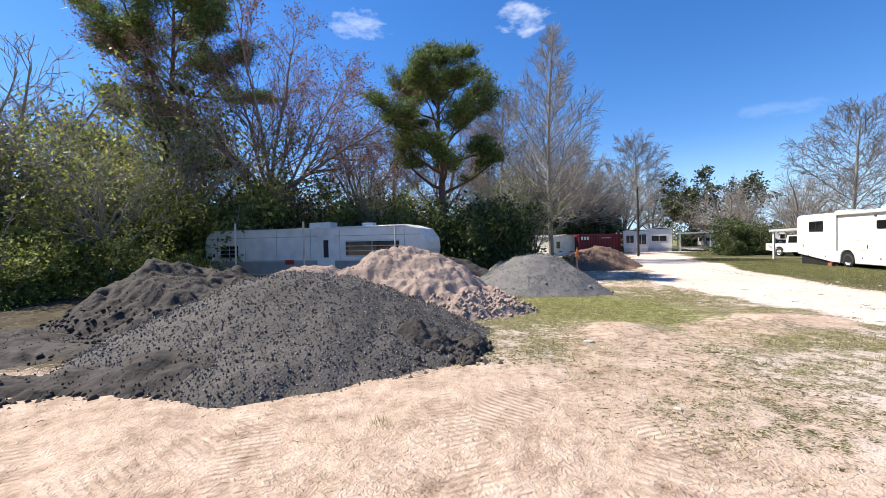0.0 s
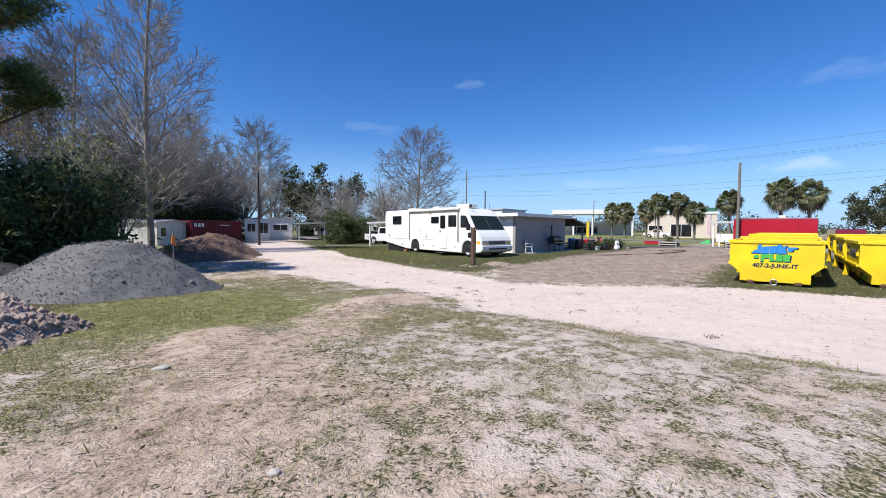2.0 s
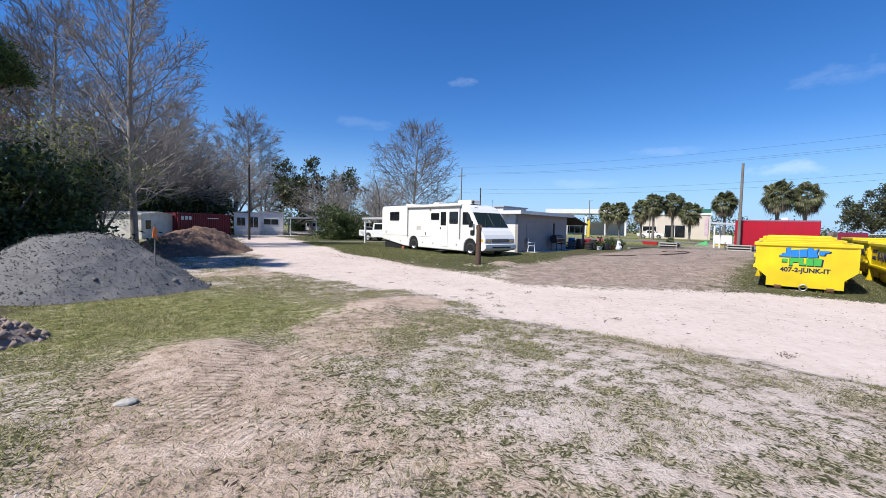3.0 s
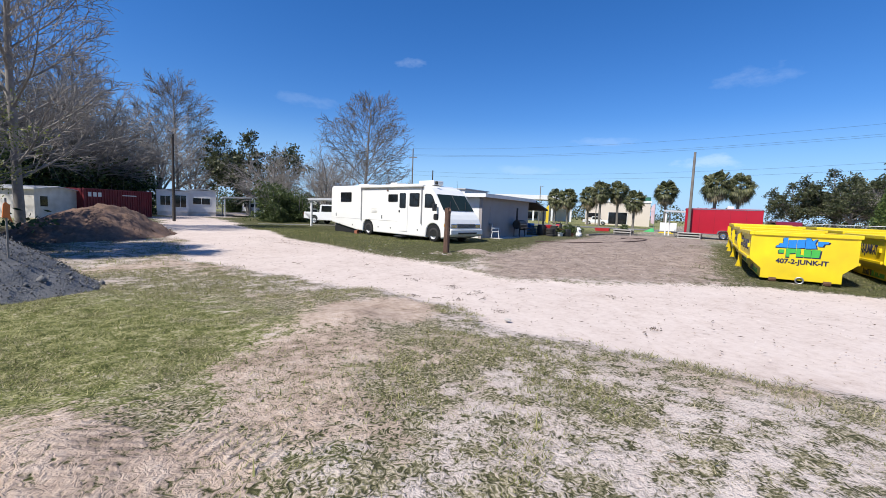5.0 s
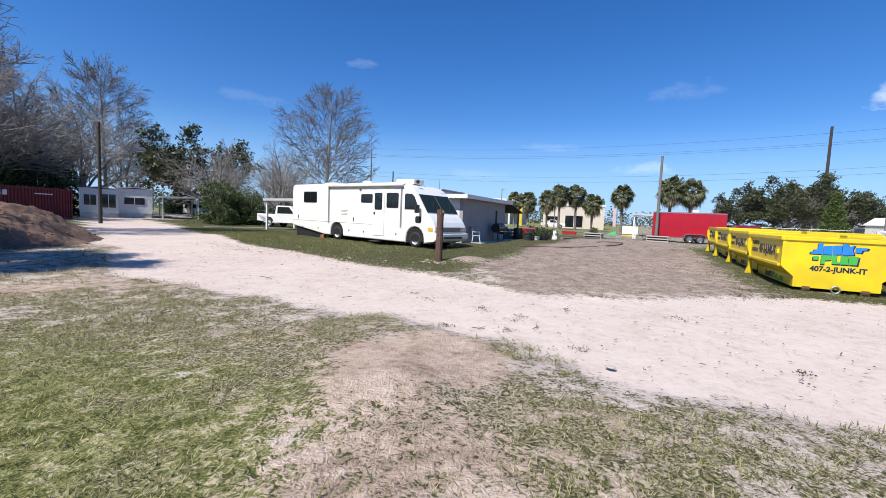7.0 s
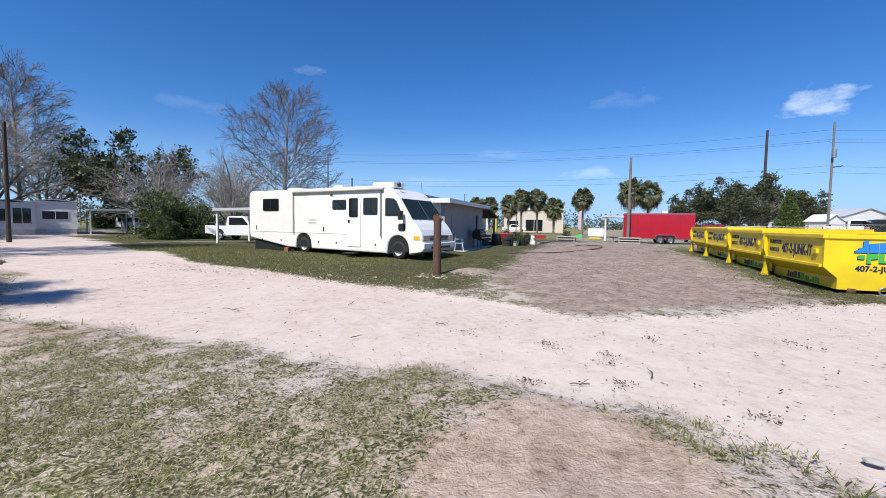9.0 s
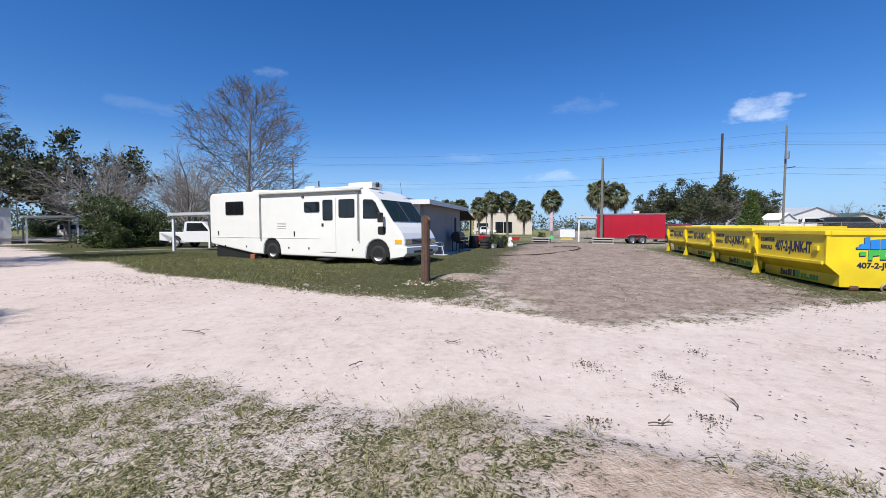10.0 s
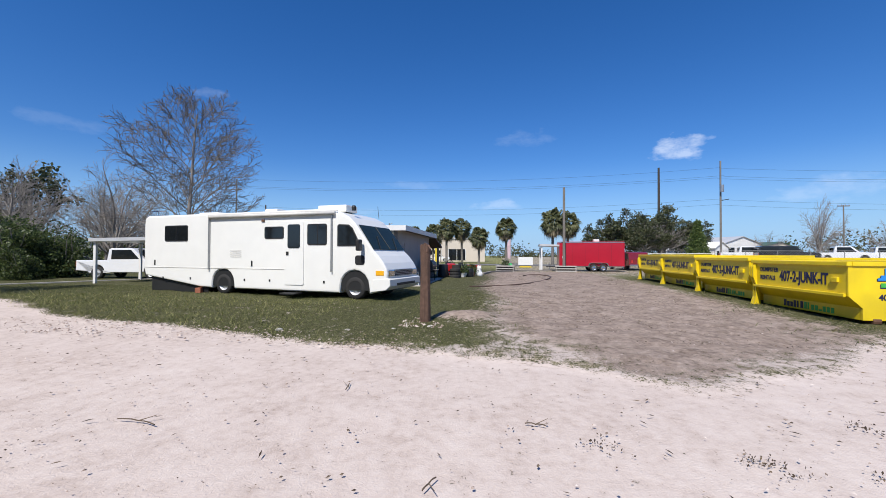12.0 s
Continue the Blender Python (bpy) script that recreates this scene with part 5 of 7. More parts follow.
def smoker(x, y, rz):
    ob = thing("barrel_smoker", at(x, y, rz, 0.02), "black barrel smoker with a tall chimney", "grill")
    bm = tube((-0.55, 0, 0.85), (0.55, 0, 0.85), 0.30, seg=20)
    part("barrel", bm, M_BLACK, ob, smooth=False)
    part("lid_seam", box(-0.56, 0.56, -0.31, -0.29, 0.86, 0.89), M_STEEL, ob)
    part("chimney", tube((-0.42, 0.05, 1.1), (-0.42, 0.05, 1.95), 0.06, seg=10), M_BLACK, ob)
    part("firebox", box(0.55, 0.95, -0.2, 0.2, 0.45, 0.85, 0.02), M_BLACK, ob)
    for sx_ in (-0.45, 0.45):
        for sy_ in (-0.2, 0.2):
            part("leg", box(sx_ - 0.02, sx_ + 0.02, sy_ - 0.02, sy_ + 0.02, 0, 0.65), M_BLACK, ob)
    part("shelf", box(-0.5, 0.5, -0.45, -0.22, 0.62, 0.65), M_TIMBER, ob)
    return ob


smoker(29.6, 15.55, 0)


# clutter under and beside the awning
def barrel(x, y, r, h, m_, label):
    ob = thing("barrel", at(x, y), label, "barrel", "clutter beside the awning")
    part("shell", lathe_z([(0.001, 0), (r * 0.94, 0), (r, h * 0.1), (r * 1.03, h * 0.34), (r, h * 0.36), (r * 1.03, h * 0.66), (r, h * 0.68), (r * 0.95, h), (r * 0.85, h), (r * 0.8, h * 0.9), (0.001, h * 0.9)], 16), m_, ob, smooth=False)
    return ob


def pot_plant(x, y, r, h, m_, seed, label):
    ob = thing("potted_plant", at(x, y), label, "plant", "clutter beside the awning")
    part("pot", lathe_z([(0.001, 0), (r * 0.7, 0), (r, h), (r * 1.08, h), (r * 1.08, h * 0.9), (r * 0.9, h * 0.9), (0.001, h * 0.88)], 14), m_, ob)
    nr = np.random.RandomState(seed)
    v, f = leaves_at(nr, [(nr.normal(0, r * 0.6), nr.normal(0, r * 0.6), h + abs(nr.normal(0.15, 0.15))) for i in range(40)], 10, 0.08, 0.06)
    part("leaf_canopy", raw("pot_leaves", v, f, M_LEAFD), None, ob)
    return ob


def lawn_mower(x, y, rz):
    ob = thing("riding_mower", at(x, y, rz), "red riding mower parked beside the awning", "mower", "riding mowers")
    part("hood", slab([(0.1, 0.4), (0.1, 0.75), (0.25, 0.85), (0.85, 0.8), (0.95, 0.6), (0.95, 0.4)], "y", -0.25, 0.25, 0.05), M_REDTOY, ob)
    part("deck", box(-0.5, 0.35, -0.45, 0.45, 0.15, 0.28, 0.04), M_REDTOY, ob)
    part("rear_body", box(-0.75, 0.1, -0.32, 0.32, 0.3, 0.55, 0.05), M_REDTOY, ob)
    part("seat", slab([(-0.6, 0.55), (-0.6, 0.95), (-0.5, 0.95), (-0.45, 0.65), (-0.1, 0.62), (-0.1, 0.55)], "y", -0.22, 0.22, 0.03), M_BLACK, ob)
    part("steering_wheel", lathe_ring(0.17, 0.015), M_BLACK, ob, m=pose(0.05, 0, 0.98, 0, 60, 0))
    for wx, wy, r in ((0.7, 0.36, 0.19), (0.7, -0.36, 0.19), (-0.5, 0.38, 0.26), (-0.5, -0.38, 0.26)):
        wheel(ob, wx, wy, r, 0.18, M_WHITE, -1 if wy < 0 else 1)
    return ob


lawn_mower(38.5, 15.6, 200)
barrel(33.6, 15.4, 0.32, 0.85, M_BLACK, "black plastic barrel under the awning")
barrel(35.0, 13.9, 0.36, 0.55, M_BLACK, "squat black tub on the grass")
barrel(34.2, 14.6, 0.30, 0.8, M_SHADE, "dark steel drum under the awning")
barrel(36.9, 17.5, 0.3, 0.85, M_LBLUE, "blue plastic drum under the awning")
for i, (x, y) in enumerate(((35.8, 13.7), (36.6, 14.2), (34.4, 14.2), (37.4, 14.6), (39.2, 14.0), (40.0, 14.8))):
    pot_plant(x, y, 0.2 + 0.04 * (i % 3), 0.3 + 0.05 * (i % 2), (M_TERRA, M_BLACK, M_PLASTIC)[i % 3], 100 + i, "potted plant in a worn tub on the grass")


def tyre_stack(x, y, n, label):
    ob = thing("tyre_stack", at(x, y), label, "tyres", "clutter beside the awning")
    me = finish(lathe([(0.19, -0.09), (0.29, -0.1), (0.32, -0.06), (0.32, 0.06), (0.29, 0.1), (0.19, 0.09), (0.19, -0.09)], 18), "tyre")
    for k in range(n):
        part("tyre", me, M_TYRE, ob, m=pose(0.02 * (k % 2), 0, 0.10 + 0.2 * k, 90, 0, 0))
    return ob


def crate(x, y, rz, w, h, m_, label):
    """A slatted box."""
    ob = thing("crate", at(x, y, rz), label, "crate", "clutter beside the awning")
    for s in (-1, 1):
        for k in range(3):
            z = 0.03 + (h - 0.1) * k / 2
            part("slat", box(-w / 2, w / 2, s * w * 0.35 - 0.012, s * w * 0.35 + 0.012, z, z + h * 0.24), m_, ob)
            part("slat", box(s * w / 2 - 0.012, s * w / 2 + 0.012, -w * 0.35 + 0.02, w * 0.35 - 0.02, z, z + h * 0.24), m_, ob)
    part("base", box(-w / 2, w / 2, -w * 0.35, w * 0.35, 0.0, 0.03), m_, ob)
    return ob


def rack(x, y, rz, label):
    ob = thing("storage_rack", at(x, y, rz), label, "shelf", "clutter beside the awning")
    for a in (-0.75, 0.75):
        for b in (-0.22, 0.22):
            part("upright", box(a - 0.02, a + 0.02, b - 0.02, b + 0.02, 0, 1.5), M_STEEL, ob)
    for k, z in enumerate((0.25, 0.8, 1.35)):
        part("shelf", box(-0.78, 0.78, -0.25, 0.25, z, z + 0.03), M_STEEL, ob)
    return ob


tyre_stack(33.3, 14.6, 3, "stack of worn black tyres by the wall")
tyre_stack(37.8, 13.9, 2, "two worn tyres lying on the grass")
rack(35.2, 18.6, 90, "bare steel storage rack under the awning")
for i, (x, y, w, h, m_) in enumerate(((34.2, 16.4, 0.7, 0.5, M_TIMBER), (35.4, 15.9, 0.6, 0.4, M_PLASTIC), (36.2, 16.8, 0.8, 0.6, M_TIMBER), (34.0, 18.2, 0.6, 0.7, M_REDTOY), (35.9, 14.9, 0.5, 0.35, M_LGREEN))):
    crate(x, y, 20 * i, w, h, m_, "slatted storage crate under the awning")
lawn_mower(35.0, 14.9, 120)


def ornament(x, y, rz):
    """A pale animal ornament."""
    bm = lathe_z([(0.001, 0), (0.2, 0), (0.22, 0.1), (0.16, 0.32), (0.11, 0.48), (0.13, 0.56), (0.10, 0.66), (0.001, 0.7)], 12)
    for s in (-1, 1):
        tube((s * 0.07, 0, 0.62), (s * 0.09, 0, 0.76), 0.035, 0.01, 6, bm)
        tube((s * 0.1, -0.12, 0.3), (s * 0.1, -0.16, 0.0), 0.045, 0.05, 8, bm)
    tube((0, -0.08, 0.58), (0, -0.22, 0.54), 0.06, 0.04, 8, bm)
    return solid("garden_ornament", bm, M_PLASTIC, "pale seated garden ornament on the grass", "ornament", m=at(x, y, rz), smooth=True)


ornament(35.9, 13.2, -60)
ornament(36.4, 13.3, -30)


def stack(name, x, y, rz, n, label, cat, w=1.3, d=1.0, t=0.11, m_=None):
    """Courses of timber laid crosswise."""
    ob = thing(name, at(x, y, rz), label, cat, "timber beds")
    for k in range(n):
        for s in (0, 1):
            z = t * k
            if k % 2 == 0:
                b = box(-w / 2, w / 2, -d / 2 if s else d / 2 - t, -d / 2 + t if s else d / 2, z, z + t - 0.012, 0.01)
            else:
                b = box(-w / 2 if s else w / 2 - t, -w / 2 + t if s else w / 2, -d / 2, d / 2, z, z + t - 0.012, 0.01)
            part("timber", b, m_ or (M_TIMBER if k % 2 else M_CONC), ob)
    part("soil", box(-w / 2 + t, w / 2 - t, -d / 2 + t, d / 2 - t, 0, t * n - 0.05), M_SOILD, ob, "dark soil filling")
    return ob


stack("timber_planter", 45.2, 11.4, 85, 5, "raised bed of stacked pale timbers", "planter", 1.6)
stack("timber_planter", 46.1, 6.0, 85, 5, "raised bed of stacked timbers round the pole", "planter", 1.8, 1.3)
pot_plant(45.2, 11.4, 0.3, 0.55, M_TIMBER, 131, "low plant in the raised timber bed")
solid("timber_kerb", slab([(38.5, 13.0), (42, 12.4), (45.5, 10.2), (46.4, 7.2), (46.6, 7.3), (45.7, 10.4), (42.1, 12.65), (38.5, 13.25)], "z", -0.05, 0.14), M_TIMBER, "low dark timber edging round the bare earth", "edging", m=pose(0, 0, gz(44, 10)))


M_HOSE = mat("brown_rubber_hose", (0.10, 0.062, 0.05), 0.7, scale=8, var=0.3)


def hose(pts, r, m_, label):
    W = Wood()
    W.stem([Vector((x, y, gz(x, y) + 0.03)) for x, y in pts], [r] * len(pts), 6)
    return solid("hose", W.mesh("hose", m_), None, label, "hose")


hose([(26.1, 13.1), (26.4, 12.4), (27.1, 11.4), (28.6, 10.4), (30.8, 9.5), (33.5, 8.8), (35.7, 8.45), (37.6, 8.5), (38.7, 8.95), (38.4, 9.7), (36.8, 10.2)], 0.035, M_HOSE, "dark garden hose lying across bare earth")


# ---- red cargo trailer and its porch ----


def trailer_red():
    """x runs along its length, from the drawbar end."""
    p0, p1 = Vector((46.42, 6.5)), Vector((46.3, 0.85))
    rz = math.degrees(math.atan2(p1.y - p0.y, p1.x - p0.x))
    ob = thing("cargo_trailer", at(p0.x, p0.y, rz), "shiny red enclosed cargo trailer with twin axles", "trailer")
    L = (p1 - p0).length
    part("body", box(0, L, 0, 2.2, 0.42, 2.72, 0.06), M_RED, ob, "glossy red sheet-metal box")
    part("top_trim", box(-0.01, L + 0.01, -0.015, 0.0, 2.62, 2.68), M_CHROME, ob)
    part("bottom_trim", box(0.05, L - 0.05, -0.015, 0.0, 0.42, 0.50), M_CHROME, ob, "bright lower trim")
    for k in range(1, 5):
        part("panel_seam", box(L * k / 5 - 0.008, L * k / 5 + 0.008, -0.006, 0.0, 0.5, 2.62), M_CONT, ob)
    for wx in (L * 0.53, L * 0.53 + 0.80):
        wheel(ob, wx, -0.02, 0.34, 0.2, M_CHROME)
        wheel(ob, wx, 2.2, 0.34, 0.2, M_CHROME, 1)
    part("fender", slab([(L * 0.53 - 0.5, 0.5), (L * 0.53 - 0.4, 0.75), (L * 0.53 - 0.2, 0.82), (L * 0.53 + 1.0, 0.82), (L * 0.53 + 1.2, 0.75), (L * 0.53 + 1.3, 0.5), (L * 0.53 + 1.22, 0.5), (L * 0.53 + 1.12, 0.7), (L * 0.53 + 0.98, 0.76), (L * 0.53 - 0.18, 0.76), (L * 0.53 - 0.32, 0.7), (L * 0.53 - 0.42, 0.5)], "y", -0.16, 0.0), M_CHROME, ob, "polished twin-axle fender")
    part("drawbar", box(-1.1, 0.02, 1.02, 1.16, 0.38, 0.48), M_BLACK, ob)
    part("jack", tube((-0.8, 1.09, 0.0), (-0.8, 1.09, 0.7), 0.04, seg=8), M_STEEL, ob)
    part("roof_vent", box(L * 0.55, L * 0.55 + 0.5, 0.6, 1.1, 2.72, 2.95, 0.04), M_WHITE, ob, "white roof vent")
    part("badge", box(0.25, 0.45, -0.012, 0.0, 1.2, 1.42), M_WHITE, ob)
    return ob


trailer_red()


def carport(x, y, rz, w, d, h, label):
    ob = thing("carport", at(x, y, rz), label, "carport")
    for px in (0.05, w - 0.05):
        for py in (0.05, d - 0.05):
            part("post", box(px - 0.06, px + 0.06, py - 0.06, py + 0.06, -0.05, h), M_WHITE, ob, "white square post")
    part("roof", slab([(-0.15, h), (-0.15, h + 0.16), (w + 0.15, h + 0.26), (w + 0.15, h + 0.1)], "y", -0.15, d + 0.15), M_METALROOF, ob, "pale sheet-metal roof")
    return ob


carport(49.6, 5.4, 88, 2.6, 3.0, 2.25, "small white carport beside the red trailer")
carport(25.05, 31.5, -84, 4.2, 3.0, 2.05, "white porch frame behind the motorhome")


# ---- vehicles ----
def pickup(x, y, rz, m_, label, group="", cap=False):
    """x runs from tail to nose."""
    ob = thing("pickup_truck", at(x, y, rz), label, "pickup", group)
    low = [(0.0, 0.5), (0.9, 0.42)] + arch(1.25, 0.40, 0.42) + [(1.68, 0.38), (3.75, 0.38)] + arch(4.35, 0.40, 0.42) + [(4.8, 0.42), (5.4, 0.5)]
    top = [(5.45, 0.7), (5.42, 0.95), (5.25, 1.06), (3.95, 1.14), (3.35, 1.72), (3.2, 1.78), (2.05, 1.78), (1.92, 1.72), (1.8, 1.08), (0.02, 1.08)]
    if cap:
        top = top[:6] + [(0.35, 1.78), (0.1, 1.7), (0.0, 1.08)]
    part("body", slab(low + top, "y", 0.0, 1.85, 0.05), m_, ob)
    for yy in (-0.006, 1.846):
        w = part("side_window", slab([(2.05, 1.14), (2.1, 1.68), (3.2, 1.68), (3.68, 1.16)], "y", yy, yy + 0.01), M_GLASS, ob)
        if cap:
            part("rear_side_window", slab([(0.2, 1.14), (0.4, 1.66), (1.85, 1.68), (1.85, 1.14)], "y", yy, yy + 0.01), M_GLASS, ob)
    bm = bmesh.new()
    vs = [bm.verts.new(p) for p in ((3.93, 0.12, 1.17), (3.93, 1.73, 1.17), (3.40, 1.62, 1.70), (3.40, 0.23, 1.70))]
    bm.faces.new(vs)
    bmesh.ops.solidify(bm, geom=bm.faces[:], thickness=0.02)
    part("windscreen", bm, M_GLASS, ob, m=Matrix.Translation((0.02, 0, 0.02)))
    if not cap:
        part("rear_window", box(1.80, 1.86, 0.3, 1.55, 1.2, 1.62), M_GLASS, ob)
        part("bed", box(0.08, 1.76, 0.1, 1.75, 1.083, 1.09), M_SHADE, ob, "dark open load bed")
    for wx in (1.25, 4.35):
        wheel(ob, wx, 0.1, 0.36, 0.24, M_STEEL)
        wheel(ob, wx, 1.75, 0.36, 0.24, M_STEEL, 1)
    part("front_bumper", box(5.38, 5.55, 0.05, 1.8, 0.42, 0.62, 0.03), M_CHROME, ob)
    part("rear_bumper", box(-0.12, 0.02, 0.05, 1.8, 0.42, 0.58, 0.03), M_CHROME, ob)
    for yy in (0.06, 1.5):
        part("headlight", box(5.40, 5.47, yy, yy + 0.3, 0.74, 0.94, 0.01), M_CHROME, ob, "clear headlight")
        part("tail_light", box(-0.02, 0.02, yy - 0.02, yy + 0.12, 0.72, 1.02), M_REDTOY, ob, "red tail light")
    return ob


pickup(28.0, 36.0, -82, M_WCAR, "white pickup truck parked under the porch frame")
FAR = "vehicles parked beyond the fence"
pickup(49.6, -2.2, 8, M_MAROON, "maroon sport utility wagon beside the red trailer", FAR, True)
pickup(60.5, -13.8, -110, M_WCAR, "white pickup truck behind the chain fence", FAR)
pickup(57.0, -16.0, -102, M_DARKCAR, "black wagon parked behind the dumpsters", FAR, True)
pickup(60.0, -23.2, -112, M_WCAR, "white pickup truck behind the chain fence", FAR)
pickup(62.0, -28.8, -112, M_WCAR, "white pickup truck behind the chain fence", FAR)
pickup(100.0, 29.0, -85, M_WCAR, "white pickup truck outside the cream building", FAR)
pickup(44.0, 66.0, -40, M_WCAR, "white pickup truck at the end of the track", "vehicles at the end of the track")
pickup(49.0, 67.0, -30, M_DARKCAR, "dark car at the end of the track", "vehicles at the end of the track", True)
pickup(40.5, 66.0, -60, M_WCAR, "white van at the end of the track", "vehicles at the end of the track", True)


# ---- shipping container and shed ----
def container():
    p0, p1 = Vector((15.1, 46.1)), Vector((20.95, 48.85))
    rz = math.degrees(math.atan2(p1.y - p0.y, p1.x - p0.x))
    ob = thing("shipping_container", at(p0.x, p0.y, rz), "dark red corrugated shipping container", "container")
    L, H = (p1 - p0).length, 2.35
    pts, n = [], 26
    for i in range(n):
        a = 0.08 + (L - 0.16) * i / n
        b = (L - 0.16) / n
        pts += [(a, 0.0), (a + b * 0.4, 0.0), (a + b * 0.5, 0.05), (a + b * 0.9, 0.05)]
    part("side_wall", slab(pts + [(L - 0.08, 0.2), (0.08, 0.2)], "z", 0.1, H - 0.1), M_CONT, ob, "corrugated red steel wall")
    part("box_core", box(0.02, L - 0.02, 0.21, 2.38, 0.05, H - 0.02), M_CONT, ob)
    for a in (0, L - 0.14):
        part("corner_post", box(a, a + 0.14, -0.02, 0.14, 0, H, 0.01), M_CONT, ob)
    part("top_rail", box(0.14, L - 0.14, -0.02, 0.1, H - 0.1, H, 0.01), M_CONT, ob)
    part("bottom_rail", box(0.14, L - 0.14, -0.02, 0.1, 0, 0.12, 0.01), M_CONT, ob)
    for k, w in enumerate((0.28, 0.3, 0.3)):
        part("lettering_bar", box(0.35 + 0.42 * k, 0.35 + 0.42 * k + w, -0.012, -0.002, 1.7, 2.05), M_WHITE, ob, "white block of lettering")
    part("lettering_bar", box(3.4, 4.8, -0.012, -0.002, 1.85, 1.92), M_WHITE, ob)
    return ob


container()


def gable_shed(x, y, rz, w, d, h, rise, m_, roof_m, label, name="shed"):
    ob = thing(name, at(x, y, rz), label, "shed")
    part("wall", slab([(0, -0.1), (0, h), (w / 2, h + rise), (w, h), (w, -0.1)], "y", 0, d), m_, ob)
    for s in (0, 1):
        a, b = ((-0.2, h - 0.08), (w / 2, h + rise + 0.02)) if not s else ((w + 0.2, h - 0.08), (w / 2, h + rise + 0.02))
        part("roof", slab([a, b, (b[0], b[1] + 0.07), (a[0], a[1] + 0.07)], "y", -0.2, d + 0.2), roof_m, ob, "sheet-metal roof slope")
    for k in range(6):
        part("siding_board", box(0.02, w - 0.02, -0.02, 0.0, 0.1 + h * k / 6, 0.1 + h * (k + 1) / 6 - 0.03), m_, ob)
    part("window", box(w * 0.12, w * 0.28, -0.03, -0.02, h * 0.4, h * 0.75), M_GLASS, ob, "small dark window")
    return ob


gable_shed(11.9, 44.6, 36, 3.7, 4.5, 2.1, 0.15, M_OLDWHITE, M_METALROOF, "white sided shed beside the red container")
gable_shed(8.2, 51.5, 30, 3.6, 6, 1.9, 1.2, M_WHITE, M_METALROOF, "white gabled shed behind the evergreens")
gable_shed(90.0, -28.5, -66, 9, 14, 3.0, 1.3, M_WHITE, M_METALROOF, "white barn with a pale metal roof")
gable_shed(94.5, -37.5, -66, 9, 12, 2.4, 1.0, M_CREAM, M_GREENROOF, "low barn with a green metal roof")
gable_shed(76.0, -20.5, -66, 2.6, 3, 1.9, 0.9, M_WHITE, M_WHITE, "small white gabled hut beyond the fence")


# ---- mobile homes ----
def mobile_home(x, y, rz, w, d, h, label, wins):
    ob = thing("mobile_home", at(x, y, rz), label, "mobile home", "mobile homes along the track")
    part("body", slab(rounded(0, w, 0.45, h, 0.12), "y", 0, d), M_WHITE, ob, "white aluminium siding")
    part("skirting", box(0.05, w - 0.05, 0.05, d - 0.05, -0.1, 0.45), M_OLDWHITE, ob)
    part("roof", slab([(-0.1, h - 0.04), (w / 2, h + 0.14), (w + 0.1, h - 0.04), (w + 0.1, h + 0.03), (w / 2, h + 0.22), (-0.1, h + 0.03)], "y", -0.12, d + 0.1), M_METALROOF, ob)
    for a, b, c, e in wins:
        wn = part("window", box(a, b, -0.03, 0.0, c, e), M_WHITE, ob)
        part("pane", box(a + 0.05, b - 0.05, -0.038, -0.03, c + 0.05, e - 0.05), M_GLASS, wn)
        part("mullion", box((a + b) / 2 - 0.02, (a + b) / 2 + 0.02, -0.046, -0.038, c + 0.05, e - 0.05), M_WHITE, wn)
    for k in range(3):
        wn = part("window", box(w, w + 0.03, 1.5 + 3 * k, 2.7 + 3 * k, 1.3, 2.1), M_GLASS, ob, "dark side window")
    return ob


mobile_home(24.2, 55.6, -24, 3.0, 10, 2.75, "white mobile home with wide windows", [(0.3, 1.3, 1.1, 2.2), (1.6, 2.8, 0.9, 2.3)])
mobile_home(27.3, 55.6, -27, 3.0, 11, 2.95, "white mobile home with an awning", [(0.6, 2.4, 1.3, 2.1)])
carport(30.6, 53.6, -27, 3.4, 6, 2.2, "white awning beside the mobile home")
mobile_home(50, 72, -38, 9, 3.5, 3.0, "long white mobile home at the end of the track", [(1, 2.4, 1.2, 2.0), (4, 5.4, 1.2, 2.0), (6.6, 8, 1.2, 2.0)])


def flatbed(x, y, rz):
    ob = thing("flatbed_trailer", at(x, y, rz), "low dark flatbed trailer parked under the oaks", "trailer")
    part("deck", box(0, 5.2, 0, 2.0, 0.55, 0.68, 0.02), M_SHADE, ob)
    part("side_board", box(0, 5.2, -0.04, 0.0, 0.3, 0.85), M_SHADE, ob)
    part("drawbar", box(-1.2, 0, 0.9, 1.1, 0.45, 0.55), M_BLACK, ob)
    for wx in (2.4, 3.2):
        wheel(ob, wx, 0.0, 0.32, 0.2, M_BLACK)
    return ob


flatbed(29.6, 43.0, -68)
solid("concrete_kerb", box(0, 9, 0, 0.16, -0.05, 0.06, 0.01), M_CONC, "thin pale concrete edging in the grass", "kerb", m=at(22.5, 34.6, -28))


# ---- old travel trailer ----
M_GRIME = mat("grimy_grey_aluminium", (0.30, 0.285, 0.26), 0.7, scale=2.5, var=0.35)

